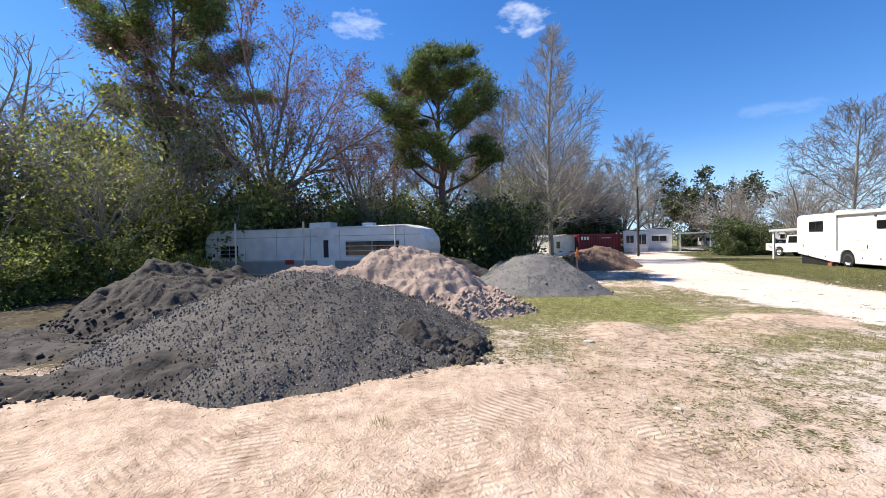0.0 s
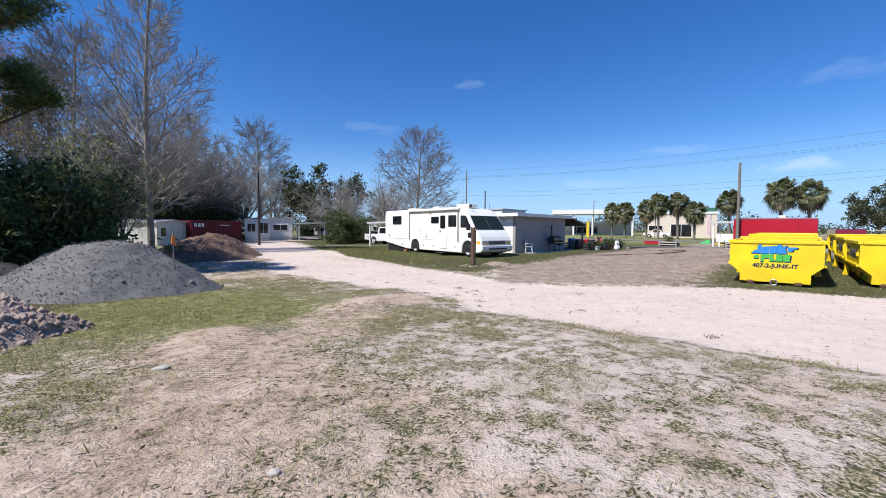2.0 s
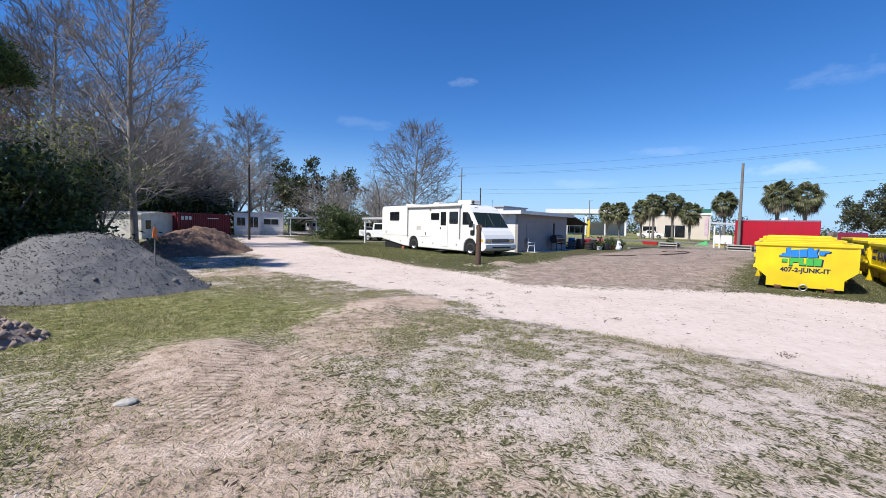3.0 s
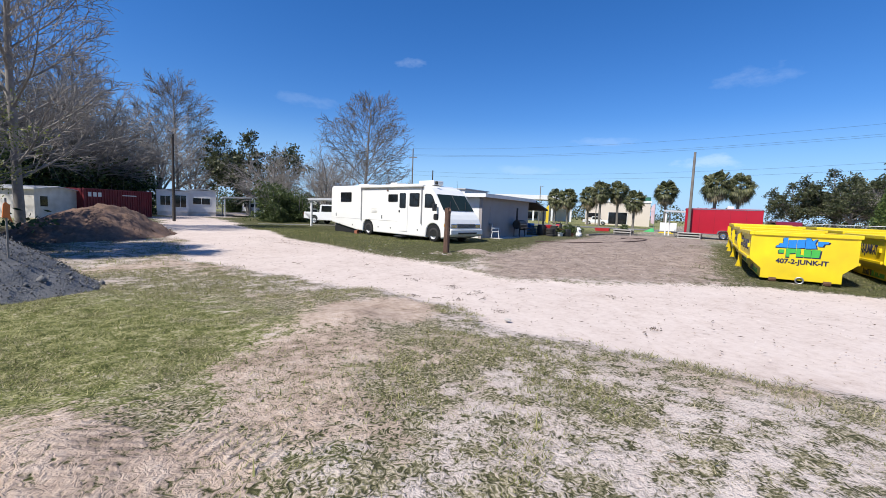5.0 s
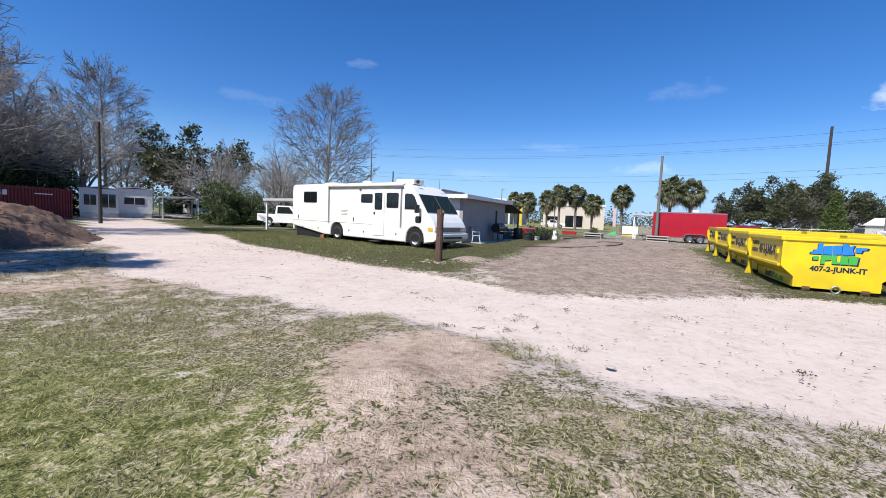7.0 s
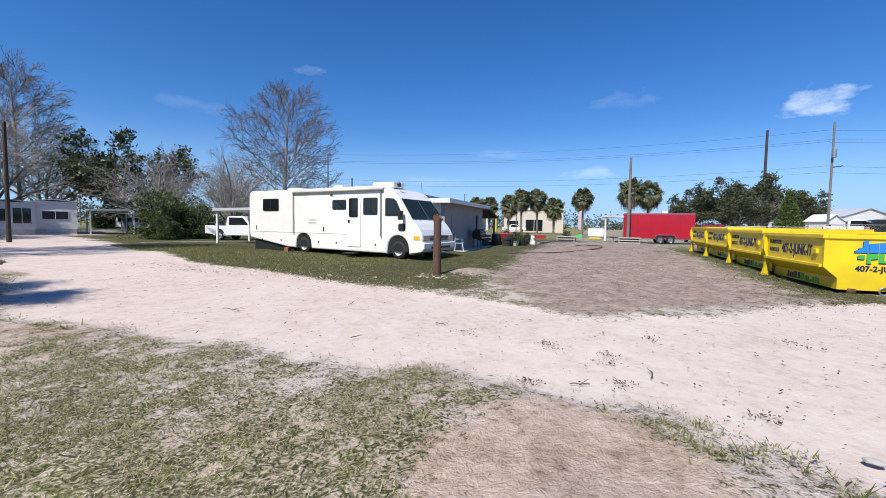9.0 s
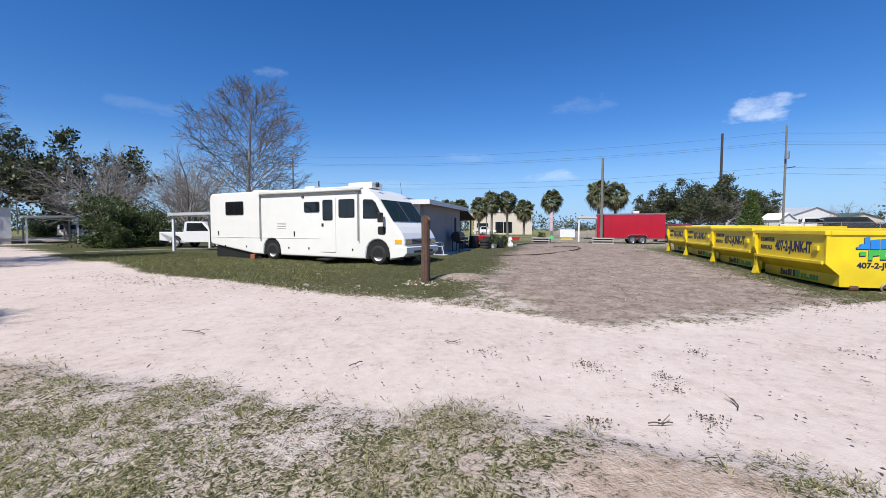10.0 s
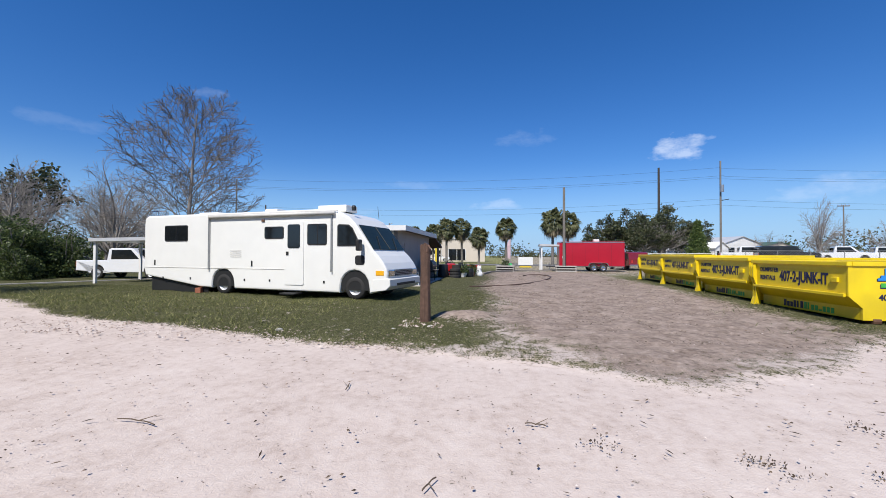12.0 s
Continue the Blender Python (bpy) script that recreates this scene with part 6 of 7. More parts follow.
def old_trailer():
    p0, p1 = Vector((-11.3, 20.0)), Vector((-0.5, 17.2))
    rz = math.degrees(math.atan2(p1.y - p0.y, p1.x - p0.x))
    L = (p1 - p0).length
    ob = thing("travel_trailer", at(p0.x - 0.2, p0.y, rz, -0.22), "old weathered white travel trailer behind the heaps", "trailer")
    prof = [(0.35, 0.45), (0.05, 1.2), (0.0, 1.9), (0.15, 2.35), (0.5, 2.55), (L - 0.9, 2.62), (L - 0.35, 2.45), (L - 0.05, 2.05), (L, 1.6), (L - 0.1, 1.1), (L - 0.55, 0.45)]
    part("body", slab(prof, "y", 0, 2.35, 0.06), M_OLDWHITE, ob, "stained white ribbed aluminium body")
    part("lower_panel", box(0.35, L - 0.55, -0.008, 0.0, 0.5, 1.1), M_GRIME, ob, "grimy grey lower panel")
    for z in (0.85, 1.12, 2.18):
        part("rib", box(0.25, L - 0.2, -0.014, 0.0, z, z + 0.02), M_GRIME, ob)
    for xx in (0.75, 2.3, 4.0, 5.75, 7.2, 10.2):
        part("seam", box(xx, xx + 0.015, -0.012, 0.0, 1.14, 2.5), M_GRIME, ob)
    part("roof_edge", box(0.5, L - 0.9, -0.03, 0.02, 2.52, 2.57), M_RVTRIM, ob, "pale roof gutter")
    for x0, x1, z0, z1, rows_, cols in ((0.95, 1.95, 1.28, 1.85, 3, 2), (7.5, 10.0, 1.32, 1.95, 3, 2)):
        w = part("window", box(x0 - 0.05, x1 + 0.05, -0.03, 0.0, z0 - 0.05, z1 + 0.05), M_RVTRIM, ob, "louvred window with pale frame")
        for r in range(rows_):
            for c in range(cols):
                a, b = x0 + (x1 - x0) * c / cols + 0.02, x0 + (x1 - x0) * (c + 1) / cols - 0.02
                e, f = z0 + (z1 - z0) * r / rows_ + 0.015, z0 + (z1 - z0) * (r + 1) / rows_ - 0.015
                part("pane", box(a, b, -0.042, -0.03, e, f), M_GLASS, w)
    d = part("door", box(6.1, 6.95, -0.025, 0.0, 0.55, 2.2), M_OLDWHITE, ob, "weathered entrance door")
    part("door_window", box(6.42, 6.66, -0.035, -0.025, 1.25, 2.02), M_SHADE, d, "tall dark door window")
    part("hatch", box(3.1, 3.7, -0.015, 0.0, 1.3, 1.75), M_OLDWHITE, ob)
    part("hatch", box(5.0, 5.6, -0.015, 0.0, 1.32, 1.75), M_OLDWHITE, ob)
    part("red_sign", box(4.45, 4.9, -0.02, 0.0, 0.95, 1.15), M_REDTOY, ob, "small red reflector plate")
    part("lamp", box(6.98, 7.16, -0.05, 0.0, 2.15, 2.25), M_RVTRIM, ob)
    part("roof_unit", box(5.2, 6.3, 0.8, 1.5, 2.6, 2.86, 0.05), M_RVTRIM, ob, "rooftop air conditioner")
    part("roof_vent", box(7.9, 8.4, 0.8, 1.3, 2.6, 2.78, 0.04), M_WHITE, ob, "white roof vent")
    part("awning_pole", tube((10.4 - 0.6, -0.05, 0.6), (10.4 - 0.6, -0.05, 2.5), 0.025, seg=8), M_WHITE, ob)
    part("end_window", slab([(L - 0.08, 1.25), (L + 0.01, 1.55), (L - 0.04, 1.95), (L - 0.12, 1.9)], "y", 0.3, 2.0), M_RVTRIM, ob)
    for wx in (6.0, 6.9):
        wheel(ob, wx, 0.12, 0.34, 0.2, M_STEEL)
    part("chassis", box(0.5, L - 0.6, 0.3, 2.0, 0.25, 0.45), M_BLACK, ob)
    return ob


old_trailer()
for x, y, h in ((-7.3, 14.6, 2.4), (-5.0, 14.9, 2.45)):
    solid("pipe_post", tube((0, 0, -0.2), (0, 0, h), 0.035, seg=8), M_PIPE, "thin grey pipe post before the old trailer", "post", "pipe posts", m=at(x, y))


# ---- post, stake, poles and wires ----
def timber_post():
    """A weathered pole stump: grooved round shaft with a notched, splintered head."""
    rg, seg, rows_ = random.Random(3), 28, 26
    groove = [1 + rg.uniform(-0.09, 0.05) for k in range(seg)]
    crown_ = [0.07 * math.cos(4 * math.pi * k / seg) + rg.uniform(-0.03, 0.02) for k in range(seg)]
    bm = bmesh.new()
    rings = []
    for i in range(rows_ + 1):
        u = i / rows_
        r = 0.125 - 0.012 * min(1, u * 1.3) + 0.016 * max(0, (u - 0.9) / 0.1)
        ring = []
        for k in range(seg):
            a = 2 * math.pi * k / seg
            q = r * groove[k] * (1 + 0.02 * math.sin(u * 9 + k * 1.7) + 0.012 * math.sin(u * 23 + k))
            z = -0.25 + (1.76 + 0.25) * u + crown_[k] * max(0, (u - 0.92) / 0.08)
            ring.append(bm.verts.new((q * math.cos(a) + 0.015 * u, q * math.sin(a), z)))
        rings.append(ring)
    for a, b in zip(rings, rings[1:]):
        for k in range(seg):
            bm.faces.new((a[k], a[(k + 1) % seg], b[(k + 1) % seg], b[k]))
    hub = bm.verts.new((0.015, 0, 1.66))
    for k in range(seg):
        bm.faces.new((rings[-1][k], rings[-1][(k + 1) % seg], hub))
    ob = thing("timber_post", at(16.75, 13.38), "weathered reddish timber post with a split top", "post")
    part("shaft", bm, M_WOODPOLE, ob)
    for k, (x, y, h) in enumerate(((0.09, 0.03, 0.09), (-0.07, -0.04, 0.06), (-0.02, 0.09, 0.05))):
        part("splinter", slab([(x - 0.03, y - 0.025), (x + 0.03, y - 0.02), (x + 0.02, y + 0.03), (x - 0.025, y + 0.02)], "z", 1.62, 1.76 + h, 0.006), M_WOODPOLE, ob)
    return ob


timber_post()
st = thing("marker_stake", at(4.62, 14.3), "thin wooden marker stake tied with orange ribbon", "stake")
part("stick", box(-0.012, 0.012, -0.012, 0.012, 0.0, 1.62), M_TIMBER, st)
part("ribbon", slab([(-0.05, 1.30), (-0.03, 1.52), (0.0, 1.56), (0.05, 1.50), (0.04, 1.36), (0.07, 1.22), (0.01, 1.3)], "y", -0.02, 0.02), M_ORANGE, st, "orange marking ribbon")


def pole(x, y, h, r, label, arms=(), lamp=False, dark=False, group=""):
    ob = thing("utility_pole", at(x, y), label, "pole", group)
    m_ = M_DARKPOLE if dark else M_GREYPOLE
    part("shaft", tube((0, 0, -0.3), (0, 0, h), r, r * 0.7, 12), m_, ob)
    for z, w in arms:
        a = part("crossarm", box(-0.06, 0.06, -w / 2, w / 2, z, z + 0.12), m_, ob)
        for s in (-0.9, -0.3, 0.3, 0.9):
            part("insulator", tube((0, s * w / 2, z + 0.12), (0, s * w / 2, z + 0.26), 0.04, 0.03, 8), M_STEEL, a)
    if lamp:
        part("lamp_arm", tube((0, 0, h - 0.3), (-0.35, -0.45, h - 0.1), 0.03, seg=8), M_STEEL, ob)
        part("lamp_head", box(-0.55, -0.25, -0.6, -0.4, h - 0.16, h - 0.04, 0.03), M_STEEL, ob, "grey lamp head")
    return ob


pole(46.0, 6.15, 7.62, 0.14, "weathered wooden pole beside the red trailer")
pole(19.3, 41.0, 6.9, 0.12, "dark lamp pole beside the track", lamp=True, dark=True)
POLES = [(65.6, -84, 13), (66.0, -16.5, 13.1), (65.4, 51.9, 13.0), (65.4, 118, 13)]
for i, (x, y, h) in enumerate(POLES):
    ob = pole(x, y, h, 0.14, "tall wooden power pole beside the far road", ((11.3, 1.8),) if i != 1 else (), group="power poles")
    if i == 1:
        part("transformer", tube((-0.35, 0, 9.0), (-0.35, 0, 9.9), 0.24, seg=14), M_STEEL, ob, "grey pole transformer")
        part("bracket", tube((0, 0, 7.9), (0.2, -1.1, 8.1), 0.05, seg=8), M_BLACK, ob)
pole(100.5, -21.0, 19.3, 0.3, "tall dark pole behind the trees", dark=True)
pole(67.5, -31.8, 7.3, 0.1, "parking lot lamp pole beyond the fence", ((7.1, 1.4),))
pole(76, 30.8, 6.9, 0.09, "road lamp pole among the palms", lamp=True)
pole(90, 24.0, 8.2, 0.1, "road lamp pole among the palms", lamp=True)
pole(62.0, 45.0, 8.5, 0.13, "dark wooden pole beyond the oaks", dark=True)
for j, (dz, dx) in enumerate(((-0.1, 0.0), (-1.3, -0.8), (-1.3, 0.8), (-4.2, 0.0), (-4.9, 0.1))):
    for i in range(3):
        (x0, y0, h0), (x1, y1, h1) = POLES[i], POLES[i + 1]
        W = Wood()
        W.stem([Vector((x0 + (x1 - x0) * k / 16 + dx, y0 + (y1 - y0) * k / 16, gz(66, 0) + h0 + dz - 1.1 * (1 - (k / 8 - 1) ** 2))) for k in range(17)], [0.010] * 17, 4)
        solid("power_cable", W.mesh("cable", M_BLACK), None, "black power cable strung between the poles", "cable", "power cables")


# ---- chain fence ----
def chain_fence(x0, y0, x1, y1, h, n):
    ob = thing("chain_fence", pose(x0, y0, gz(x0, y0), 0, 0, math.degrees(math.atan2(y1 - y0, x1 - x0))), "grey chain-link fence on thin posts", "fence")
    L = math.hypot(x1 - x0, y1 - y0)
    post = finish(tube((0, 0, -0.1), (0, 0, h), 0.035, seg=8), "fence_post")
    for i in range(n + 1):
        part("post", post, M_PIPE, ob, m=Matrix.Translation((L * i / n, 0, 0)))
    part("top_rail", tube((0, 0, h - 0.03), (L, 0, h - 0.03), 0.025, seg=6), M_PIPE, ob)
    W = Wood()
    step = 0.22
    for i in range(int(L / step)):
        a = i * step
        for s in (1, -1):
            b = min(L, max(0, a + s * h))
            W.stem([Vector((a, 0, 0.03)), Vector((b, 0, 0.03 + abs(b - a) * (h - 0.06) / h))], [0.006, 0.006], 3)
    tagged(part("wire_mesh", W.mesh("wire", M_PIPE), None, ob), kind="stuff")
    return ob


chain_fence(54.5, 0.0, 51.5, -9.0, 1.7, 4)
chain_fence(51.5, -9.0, 48.0, -46.0, 1.7, 14)

# conifer behind the fence
def conifer(x, y, h):
    nr, rg = np.random.RandomState(8), random.Random(8)
    W = Wood()
    W.stem([Vector((0, 0, -0.1)), Vector((0, 0, h))], [0.12, 0.02], 8)
    c = [(r * math.cos(a), r * math.sin(a), z) for z, a, r in ((z, nr.uniform(0, 6.28), (h - z) * 0.36 * nr.uniform(0.3, 1.0)) for z in nr.uniform(0.25, h, 900))]
    v, f = leaves_at(nr, c, 12, 0.12, 0.09)
    v[:, 2] = np.maximum(v[:, 2], 0.02)
    ob = thing("conifer", at(x, y), "small dense dark green conifer by the fence", "tree")
    part("trunk", W.mesh("conifer_trunk", M_BARK), None, ob)
    part("crown", raw("conifer_crown", v, f, M_NEEDLE), None, ob)


conifer(53.3, -8.2, 4.5)


# ---- far road and buildings ----
solid("far_road", box(67.5, 74.5, -400, 400, -0.02, 0.02), mat("old_asphalt", (0.16, 0.155, 0.15), 0.9, scale=1, var=0.2), "grey asphalt road past the lot", "road", kind="structure", m=pose(0, 0, gz(70, 0)))


def building(x, y, rz, w, d, h, wall_m, label, cat, openings, band=None):
    ob = thing("building", at(x, y, rz), label, cat)
    part("wall", box(0, w, 0, d, -0.2, h), wall_m, ob, "plain stuccoed wall")
    part("parapet", box(-0.15, w + 0.15, -0.15, d + 0.15, h, h + 0.45), band or M_WHITE, ob, "flat roof parapet")
    for a, b, c, e in openings:
        o = part("window", box(a, b, -0.05, 0.0, c, e), M_GLASS, ob, "dark shopfront window")
        n = max(1, int((b - a) / 1.6))
        for k in range(n + 1):
            q = a + (b - a) * k / n
            part("mullion", box(q - 0.05, q + 0.05, -0.1, -0.05, c, e), M_WHITE, o)
    return ob


shop = building(102.9, 29.2, -79.5, 13.6, 16, 5.2, M_CREAM, "cream flat-roofed commercial building across the road", "building", [(5, 9, 0.3, 2.9), (0.6, 3.4, 1.6, 2.6)])
part("roof_block", box(11.3, 13.6, 0.4, 5.0, 5.65, 6.5), M_GREENROOF, shop, "low green and white roof block")
cp = thing("canopy", at(118, 60, -69), "long white flat canopy across the road", "canopy")
part("roof", box(0, 23, 0, 12, 6.3, 7.6, 0.03), M_WHITE, cp)
for k in range(5):
    part("column", box(0.6 + 5.4 * k, 1.1 + 5.4 * k, 0.5, 1.0, -0.2, 6.3), M_WHITE, cp)
building(125, 70, -69, 30, 10, 3.6, M_CREAM, "low cream building behind the canopy", "building", [(2, 8, 0.5, 2.6), (12, 20, 0.5, 2.6)])
solid("white_sign_board", box(-0.05, 0.05, -0.9, 0.9, 0.25, 1.25, 0.01), M_PLASTIC, "plain white board standing on the grass", "sign", m=at(60.3, 8.8))
solid("yellow_ramp", slab([(-0.8, 0.0), (0.8, 0.0), (0.6, 0.15), (-0.6, 0.15)], "x", -0.3, 0.3), M_YELP, "low yellow plastic play piece", "toy", m=at(58.8, 8.9))
solid("green_slide", slab([(-0.6, 0.0), (-0.5, 0.42), (-0.25, 0.46), (0.5, 0.08), (0.6, 0.0)], "x", -0.2, 0.2), M_GRNP, "green plastic play slide on the grass", "toy", m=at(61.5, 11.0))
solid("red_wagon", slab([(-0.7, 0.05), (-0.8, 0.4), (0.8, 0.4), (0.7, 0.05)], "x", -0.3, 0.3), M_REDTOY, "small red garden cart on the grass", "cart", m=at(52.5, 14.8))
fl = thing("feather_flag", at(62.5, 10.6), "tall pale pink feather flag on a pole", "flag")
part("pole", tube((0, 0, 0), (0, 0, 3.6), 0.03, seg=6), M_STEEL, fl)
part("cloth", slab([(0.03, 1.0), (0.4, 1.1), (0.45, 3.0), (0.3, 3.4), (0.03, 3.6)], "x", -0.01, 0.01), mat("pink_cloth", (0.62, 0.45, 0.48), 0.8, scale=2, var=0.3), fl)
yf = thing("feather_flag", at(38.2, 16.4), "narrow yellow flag beside the awning", "flag")
part("pole", tube((0, 0, 0), (0, 0, 2.5), 0.025, seg=6), M_STEEL, yf)
part("cloth", slab([(0.03, 0.9), (0.28, 1.0), (0.26, 2.3), (0.03, 2.5)], "x", -0.01, 0.01), M_YELP, yf)

# low far woods round the whole horizon
nr = np.random.RandomState(4)
ang = nr.uniform(0, 2 * math.pi, 5200)
far = nr.uniform(170, 260, 5200)
hh = nr.uniform(0.0, 1.0, 5200) ** 1.3 * (5.5 + 3.0 * np.sin(ang * 7) + 2.0 * np.sin(ang * 17 + 1))
c = np.stack((40 + far * np.cos(ang), 10 + far * np.sin(ang), -0.2 + np.abs(hh)), -1)
v, f = leaves_at(nr, c, 14, 1.6, 0.55)
v[:, 2] = np.maximum(v[:, 2], -0.3)
solid("far_woods", raw("far_woods", v, f, M_LEAFO), None, "low dark belt of far woods", "woods", kind="stuff")


# ---- grass, litter and stones on the ground ----
def blades(name, count, x0, x1, y0, y1, seed, size, label, m_, bias):
    nr = np.random.RandomState(seed)
    x, y = nr.uniform(x0, x1, count), nr.uniform(y0, y1, count)
    road, lot, earth, wood = masks(x, y)
    clump = fbm(x, y, 0.9, 61) * 0.6 + fbm(x, y, 0.25, 71) * 0.4
    green = np.exp(-(((x - 3.9) / 3.4) ** 2 + ((y - 11.0) / 4.2) ** 2)) + 0.9 * ss(14.2, 15.0, x) * ss(11.2, 12.8, y)
    dens = (1 - road) * (1 - 0.93 * lot) * (1 - 0.9 * earth) * (1 - 0.7 * wood) * np.clip((clump - 0.46 + bias * green) * 9, 0, 1)
    k = nr.rand(count) < dens
    x, y = x[k], y[k]
    n = len(x)
    z = lay(x, y) + (fbm(x, y, 0.55, 21) - 0.5) * 0.05 + (fbm(x, y, 2.6, 31) - 0.5) * 0.10 + 0.018
    p = np.stack((x, y, z - 0.01), -1)
    a = nr.uniform(0, 6.28, n)
    up = nr.uniform(0.1, 0.75, n)
    L = size * np.exp(nr.normal(0, 0.35, n))
    d = np.stack((np.cos(a) * np.sqrt(1 - up ** 2), np.sin(a) * np.sqrt(1 - up ** 2), up), -1) * L[:, None]
    s = np.stack((-np.sin(a), np.cos(a), np.zeros(n)), -1) * (0.003 + 0.035 * L[:, None])
    v = np.stack((p - s, p + s, p + d), 1).reshape(-1, 3)
    return solid(name, raw(name, v, np.arange(3 * n).reshape(n, 3), m_), None, label, "grass", kind="stuff")


M_GRASS = leaf_mat("short_mixed_grass", (0.09, 0.10, 0.03), (0.25, 0.225, 0.105), (0.48, 0.42, 0.27), 0.7, 0.3)
M_GRASSG = leaf_mat("short_green_grass", (0.07, 0.088, 0.022), (0.21, 0.222, 0.064), (0.48, 0.44, 0.21), 0.7, 0.4)
M_VERGE = leaf_mat("verge_grass", (0.04, 0.054, 0.014), (0.11, 0.122, 0.036), (0.27, 0.25, 0.11), 0.7, 0.25)
blades("dry_grass", 1250000, -2, 11, -3.5, 17, 1, 0.042, "short dry patchy grass on sand", M_GRASS, 0.05)
blades("green_grass", 340000, -1, 9, 5, 17, 2, 0.05, "short green grass beside the heaps", M_GRASSG, 0.25)
blades("verge_grass", 230000, 14, 24, 11, 34, 3, 0.065, "short green verge round the motorhome", M_VERGE, 0.25)
blades("far_grass", 60000, 2, 20, 16, 34, 4, 0.12, "rough grass beyond the heaps", M_GRASSG, 0.15)
blades("edge_grass", 110000, 16, 34, -6, 6, 5, 0.10, "tufted grass round the dumpsters", M_VERGE, 0.3)


def litter(name, count, region, seed, size, slim, m_, label):
    """Twigs, dead leaves and crumbs lying loose."""
    nr = np.random.RandomState(seed)
    x, y = nr.uniform(region[0], region[1], count), nr.uniform(region[2], region[3], count)
    z = lay(x, y) + (fbm(x, y, 0.55, 21) - 0.5) * 0.03 + (fbm(x, y, 2.6, 31) - 0.5) * 0.07 + 0.012
    a = nr.uniform(0, 3.14, count)
    s = size * np.minimum(2.0, np.exp(nr.normal(0, 0.6, count)))
    ax = np.stack((np.cos(a), np.sin(a), nr.normal(0, 0.15, count)), -1) * s[:, None]
    bx = np.stack((-np.sin(a), np.cos(a), nr.normal(0, 0.15, count)), -1) * (s * slim)[:, None]
    p = np.stack((x, y, z), -1)
    t = np.array((0, 0, 1.0)) * (s * slim * 0.9)[:, None]
    v = np.stack((p - ax, p + bx, p + ax, p - bx, p + t), 1).reshape(-1, 3)
    f = (np.arange(count)[:, None, None] * 5 + np.array(((0, 1, 4), (1, 2, 4), (2, 3, 4), (3, 0, 4)))[None]).reshape(-1, 3)
    return solid(name, raw(name, v, f, m_), None, label, "litter", kind="stuff")


M_LITTER = leaf_mat("dead_leaf_brown", (0.035, 0.026, 0.02), (0.09, 0.065, 0.045), (0.20, 0.15, 0.10), 0.9, 0.0)
M_CRUMB = leaf_mat("pale_crumbs", (0.20, 0.15, 0.12), (0.38, 0.30, 0.25), (0.60, 0.53, 0.48), 0.9, 0.0)
litter("twig_litter", 900, (5, 16, -3, 22), 11, 0.028, 0.16, M_LITTER, "thin dark twigs strewn over the sand")
litter("leaf_litter", 1500, (5, 17, -3, 22), 12, 0.011, 0.6, M_LITTER, "small dead leaves strewn over the sand")
litter("lot_litter", 5200, (-8, 4, 0.5, 6), 13, 0.024, 0.28, M_LITTER, "crumbs of bark and twigs on bare sand")
litter("pale_stones", 5000, (-6, 18, -3, 20), 14, 0.010, 0.7, M_CRUMB, "small pale stones and crumbs")
litter("post_stones", 260, (16.2, 17.2, 12.9, 13.9), 18, 0.03, 0.7, M_CRUMB, "pale broken stones round the timber post")
litter("verge_stones", 900, (14.2, 15.6, 12.8, 24), 17, 0.02, 0.7, M_CRUMB, "pale stones along the verge's edge")
litter("earth_crumbs", 16000, (15.5, 40, 4, 13.5), 15, 0.013, 0.6, M_LITTER, "dark crumbs over the bare earth")
litter("earth_stones", 4000, (15.5, 30, 4, 13.5), 16, 0.009, 0.7, M_CRUMB, "pale crumbs over the bare earth")


def leaf_clump(x, y, seed, r):
    nr = np.random.RandomState(seed)
    v, f = leaves_at(nr, [(nr.normal(0, r), nr.normal(0, r), abs(nr.normal(0, 0.006))) for i in range(30)], 2, 0.02, 0.013, 0.3)
    v[:, 2] = np.maximum(v[:, 2] + 0.01, 0.0)
    solid("leaf_clump", raw("leaf_clump", v, f, M_LITTER), None, "small clump of dead leaves on sand", "leaves", "dead leaf clumps", "stuff", m=at(x, y, 0, -0.01))


rng = random.Random(5)
for i, (x, y, r) in enumerate(((8.8, 8.1, 0.17), (8.8, 9.1, 0.05), (9.1, 9.5, 0.05), (8.1, 8.2, 0.12), (12.4, 6.3, 0.14), (10.8, 8.8, 0.06), (7.3, 6.8, 0.05), (9.5, 9.6, 0.05), (10.5, 8.8, 0.09),
                               (9.8, 8.7, 0.08), (11.0, 9.6, 0.06), (10.9, 9.5, 0.1), (11.1, 10.8, 0.1), (8.4, 8.9, 0.1), (9.4, 7.6, 0.08), (11.9, 8.2, 0.08), (9.9, 5.2, 0.06), (8.9, 2.6, 0.06))):
    leaf_clump(x, y, 300 + i, r)


def twig(x, y, rz, L, seed):
    rg = random.Random(seed)
    W = Wood()
    a, b = bough(rg, Vector((0, 0, 0.015)), Vector((1, 0, 0)), L, 0.006, 6, 0.18, 0.0)
    a = [Vector((p.x, p.y, 0.012 + 0.01 * abs(math.sin(i)))) for i, p in enumerate(a)]
    W.stem(a, b, 5)
    W.stem([a[3], a[3] + Vector((0.12, 0.09, 0.03))], [0.005, 0.003], 4)
    solid("twig", W.mesh("twig", M_LITTER), None, "thin fallen twig lying on sand", "twig", "fallen twigs", m=at(x, y, rz, -0.015))


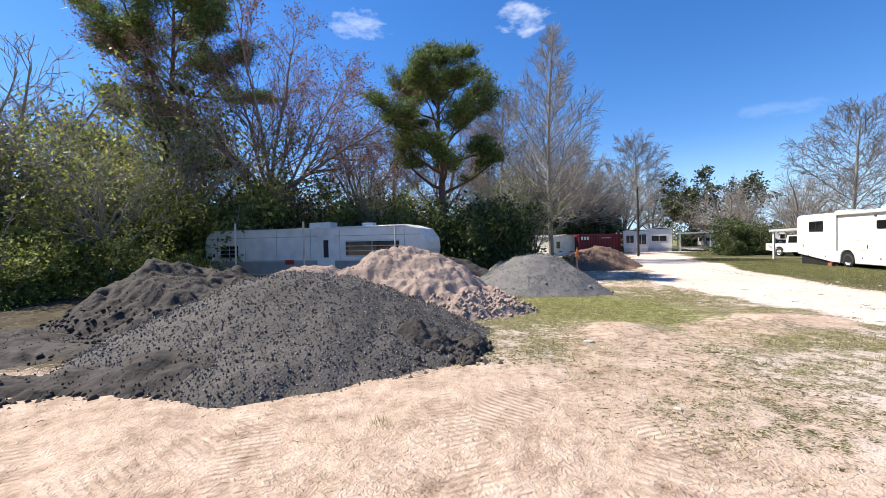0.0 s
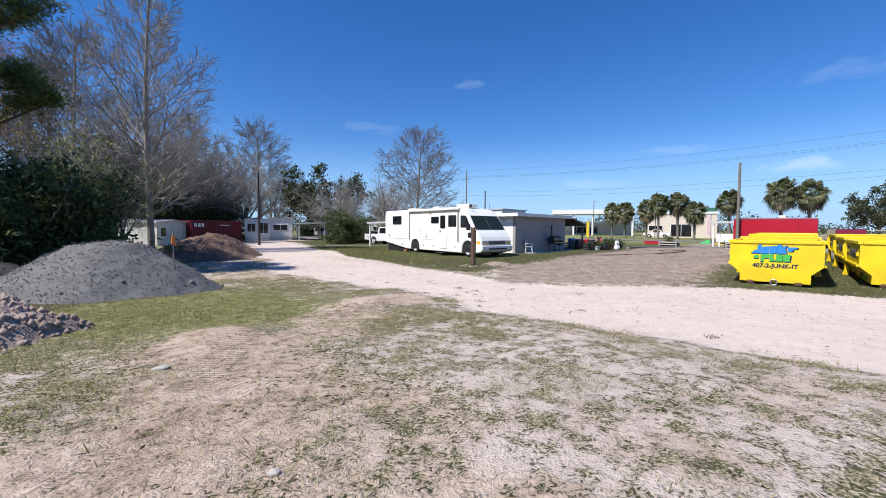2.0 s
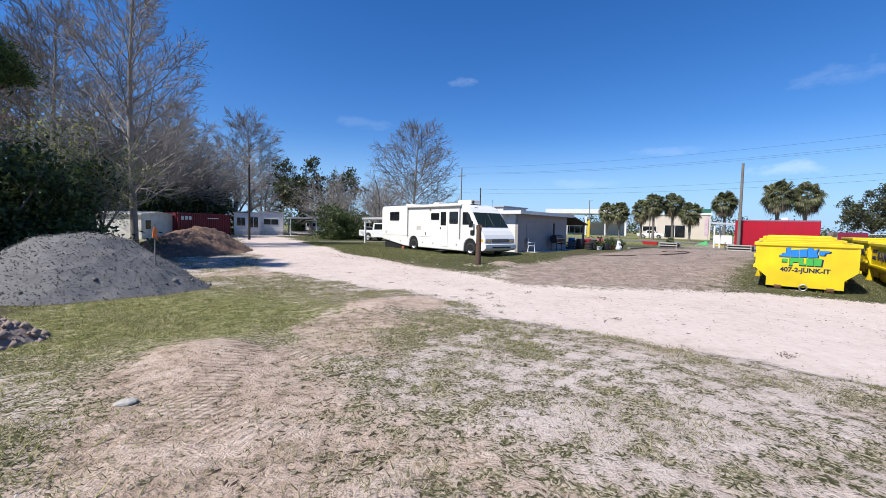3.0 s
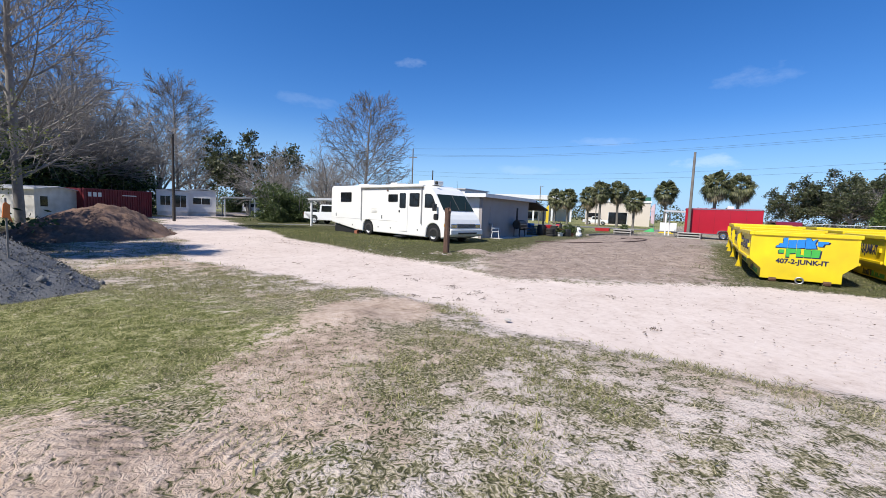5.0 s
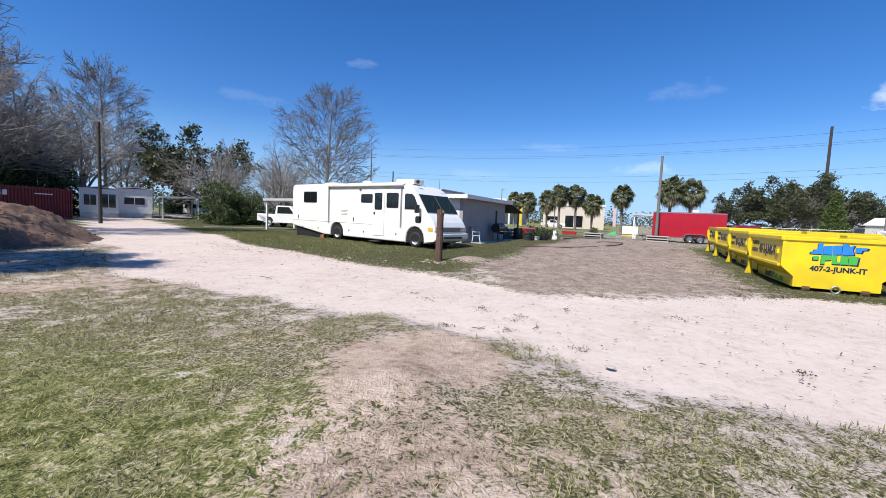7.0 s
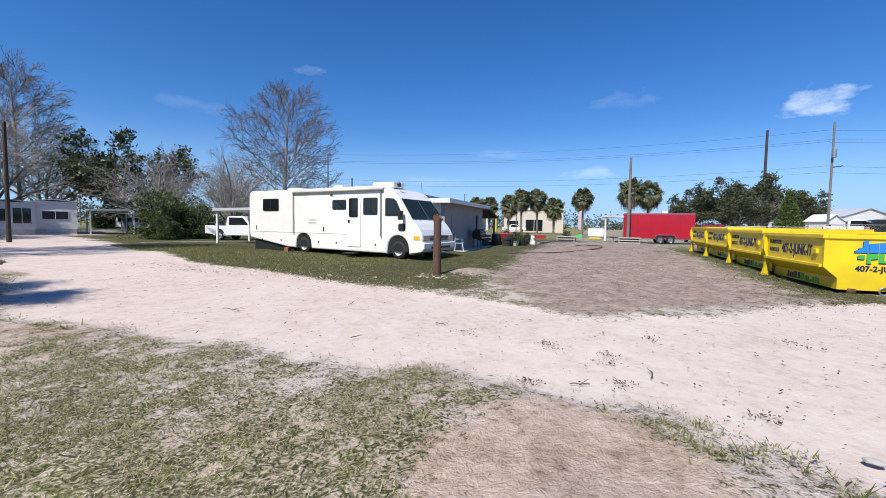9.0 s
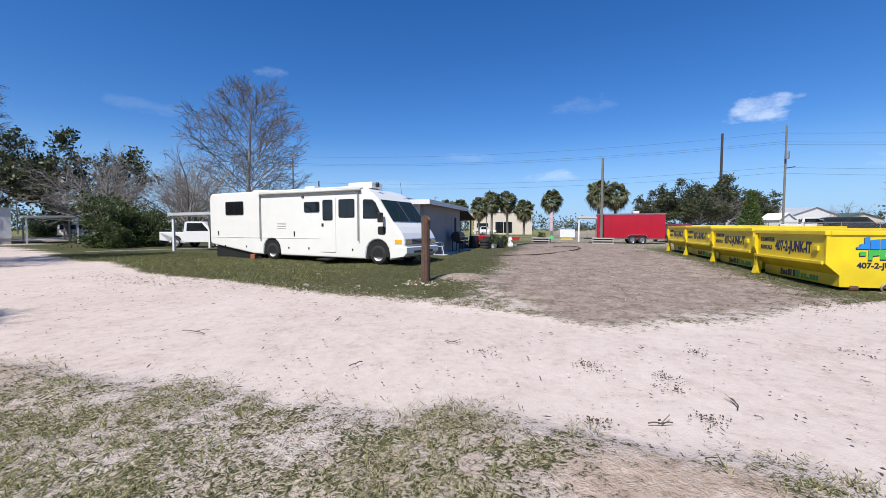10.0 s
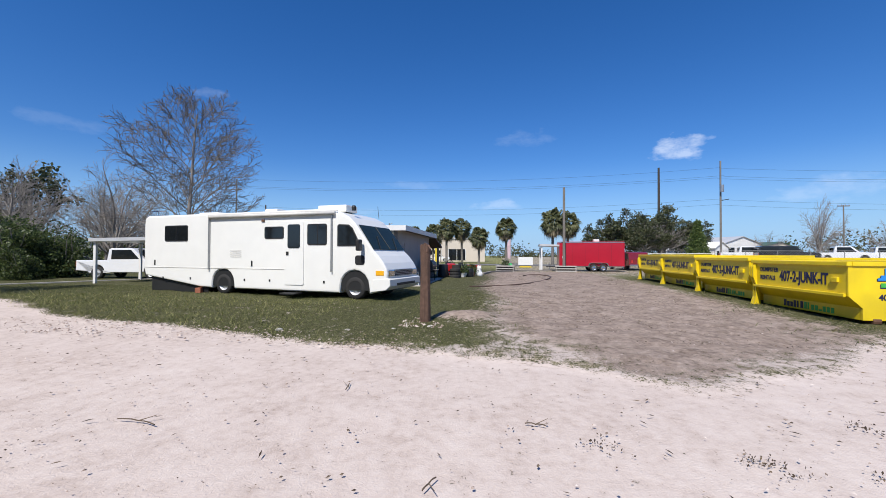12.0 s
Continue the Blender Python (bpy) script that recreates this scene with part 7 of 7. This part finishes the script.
for i, (x, y, L) in enumerate(((5.8, 11.5, 0.35), (11.0, 15.4, 0.5), (9.6, 9.2, 0.2), (10.1, 8.4, 0.25), (11.5, 11.4, 0.2), (8.2, 7.6, 0.3), (12.2, 13.5, 0.25), (10.4, 12.1, 0.2), (6.1, 6.9, 0.25), (4.9, 9.9, 0.3), (3.9, 6.2, 0.2))):
    twig(x, y, rng.uniform(0, 360), L, 400 + i)


STONES = [(2.35, 6.75, 0.07), (3.1, 8.6, 0.06), (8.8, 7.2, 0.05), (2.2, 3.9, 0.045), (16.3, 13.2, 0.08), (16.9, 12.9, 0.07), (17.1, 13.6, 0.06), (16.5, 13.75, 0.07), (17.5, 12.6, 0.11), (18.2, 12.3, 0.09), (15.9, 13.9, 0.06), (15.6, 14.8, 0.06), (15.4, 16.2, 0.07)]


def weed(x, y, seed, n, h, m_, label):
    """A tuft of thin stalks."""
    nr = np.random.RandomState(seed)
    a, up = nr.uniform(0, 6.28, n), nr.uniform(0.35, 0.95, n)
    L = h * nr.uniform(0.5, 1.1, n)
    d = np.stack((np.cos(a) * np.sqrt(1 - up ** 2), np.sin(a) * np.sqrt(1 - up ** 2), up), -1) * L[:, None]
    s = np.stack((-np.sin(a), np.cos(a), np.zeros(n)), -1) * 0.006
    p = np.stack((nr.normal(0, 0.05, n), nr.normal(0, 0.05, n), np.full(n, -0.01)), -1)
    v = np.stack((p - s, p + s, p + d), 1).reshape(-1, 3)
    return solid("weed_tuft", raw("weed", v, np.arange(3 * n).reshape(n, 3), m_), None, label, "weed", "weed tufts", "stuff", at(x, y))


for i, (x, y, h) in enumerate(((-0.55, 3.55, 0.18), (1.9, 3.1, 0.1), (-2.6, 3.4, 0.08), (9.0, 8.2, 0.09), (5.1, 3.2, 0.08), (17.2, 13.0, 0.2), (16.4, 13.7, 0.15))):
    weed(x, y, 500 + i, 70, h, M_GRASS, "dry weed tuft standing on bare sand")


def chunk(x, y, r, seed, m_, label):
    bm = bmesh.new()
    bmesh.ops.create_icosphere(bm, subdivisions=2, radius=r)
    rg = random.Random(seed)
    ax = Vector((rg.uniform(0.8, 1.3), rg.uniform(0.6, 1.0), rg.uniform(0.35, 0.55)))
    for v in bm.verts:
        v.co = Vector((v.co.x * ax.x, v.co.y * ax.y, v.co.z * ax.z)) * (1 + 0.22 * noise.noise(v.co * (2.2 / r) + Vector((seed, 0, 0))))
    return solid("stone", bm, m_, label, "stone", "loose stones", m=at(x, y, 40 * seed, 0.015))


for i, (x, y, r) in enumerate(STONES):
    chunk(x, y, r, i, M_CONC, "loose pale stone lying on the ground")

solid("brick_block", box(-0.12, 0.12, -0.1, 0.1, 0.0, 0.2, 0.012), M_TERRA, "red brick block standing under the motorhome", "brick", m=at(21.3, 22.75, 12))
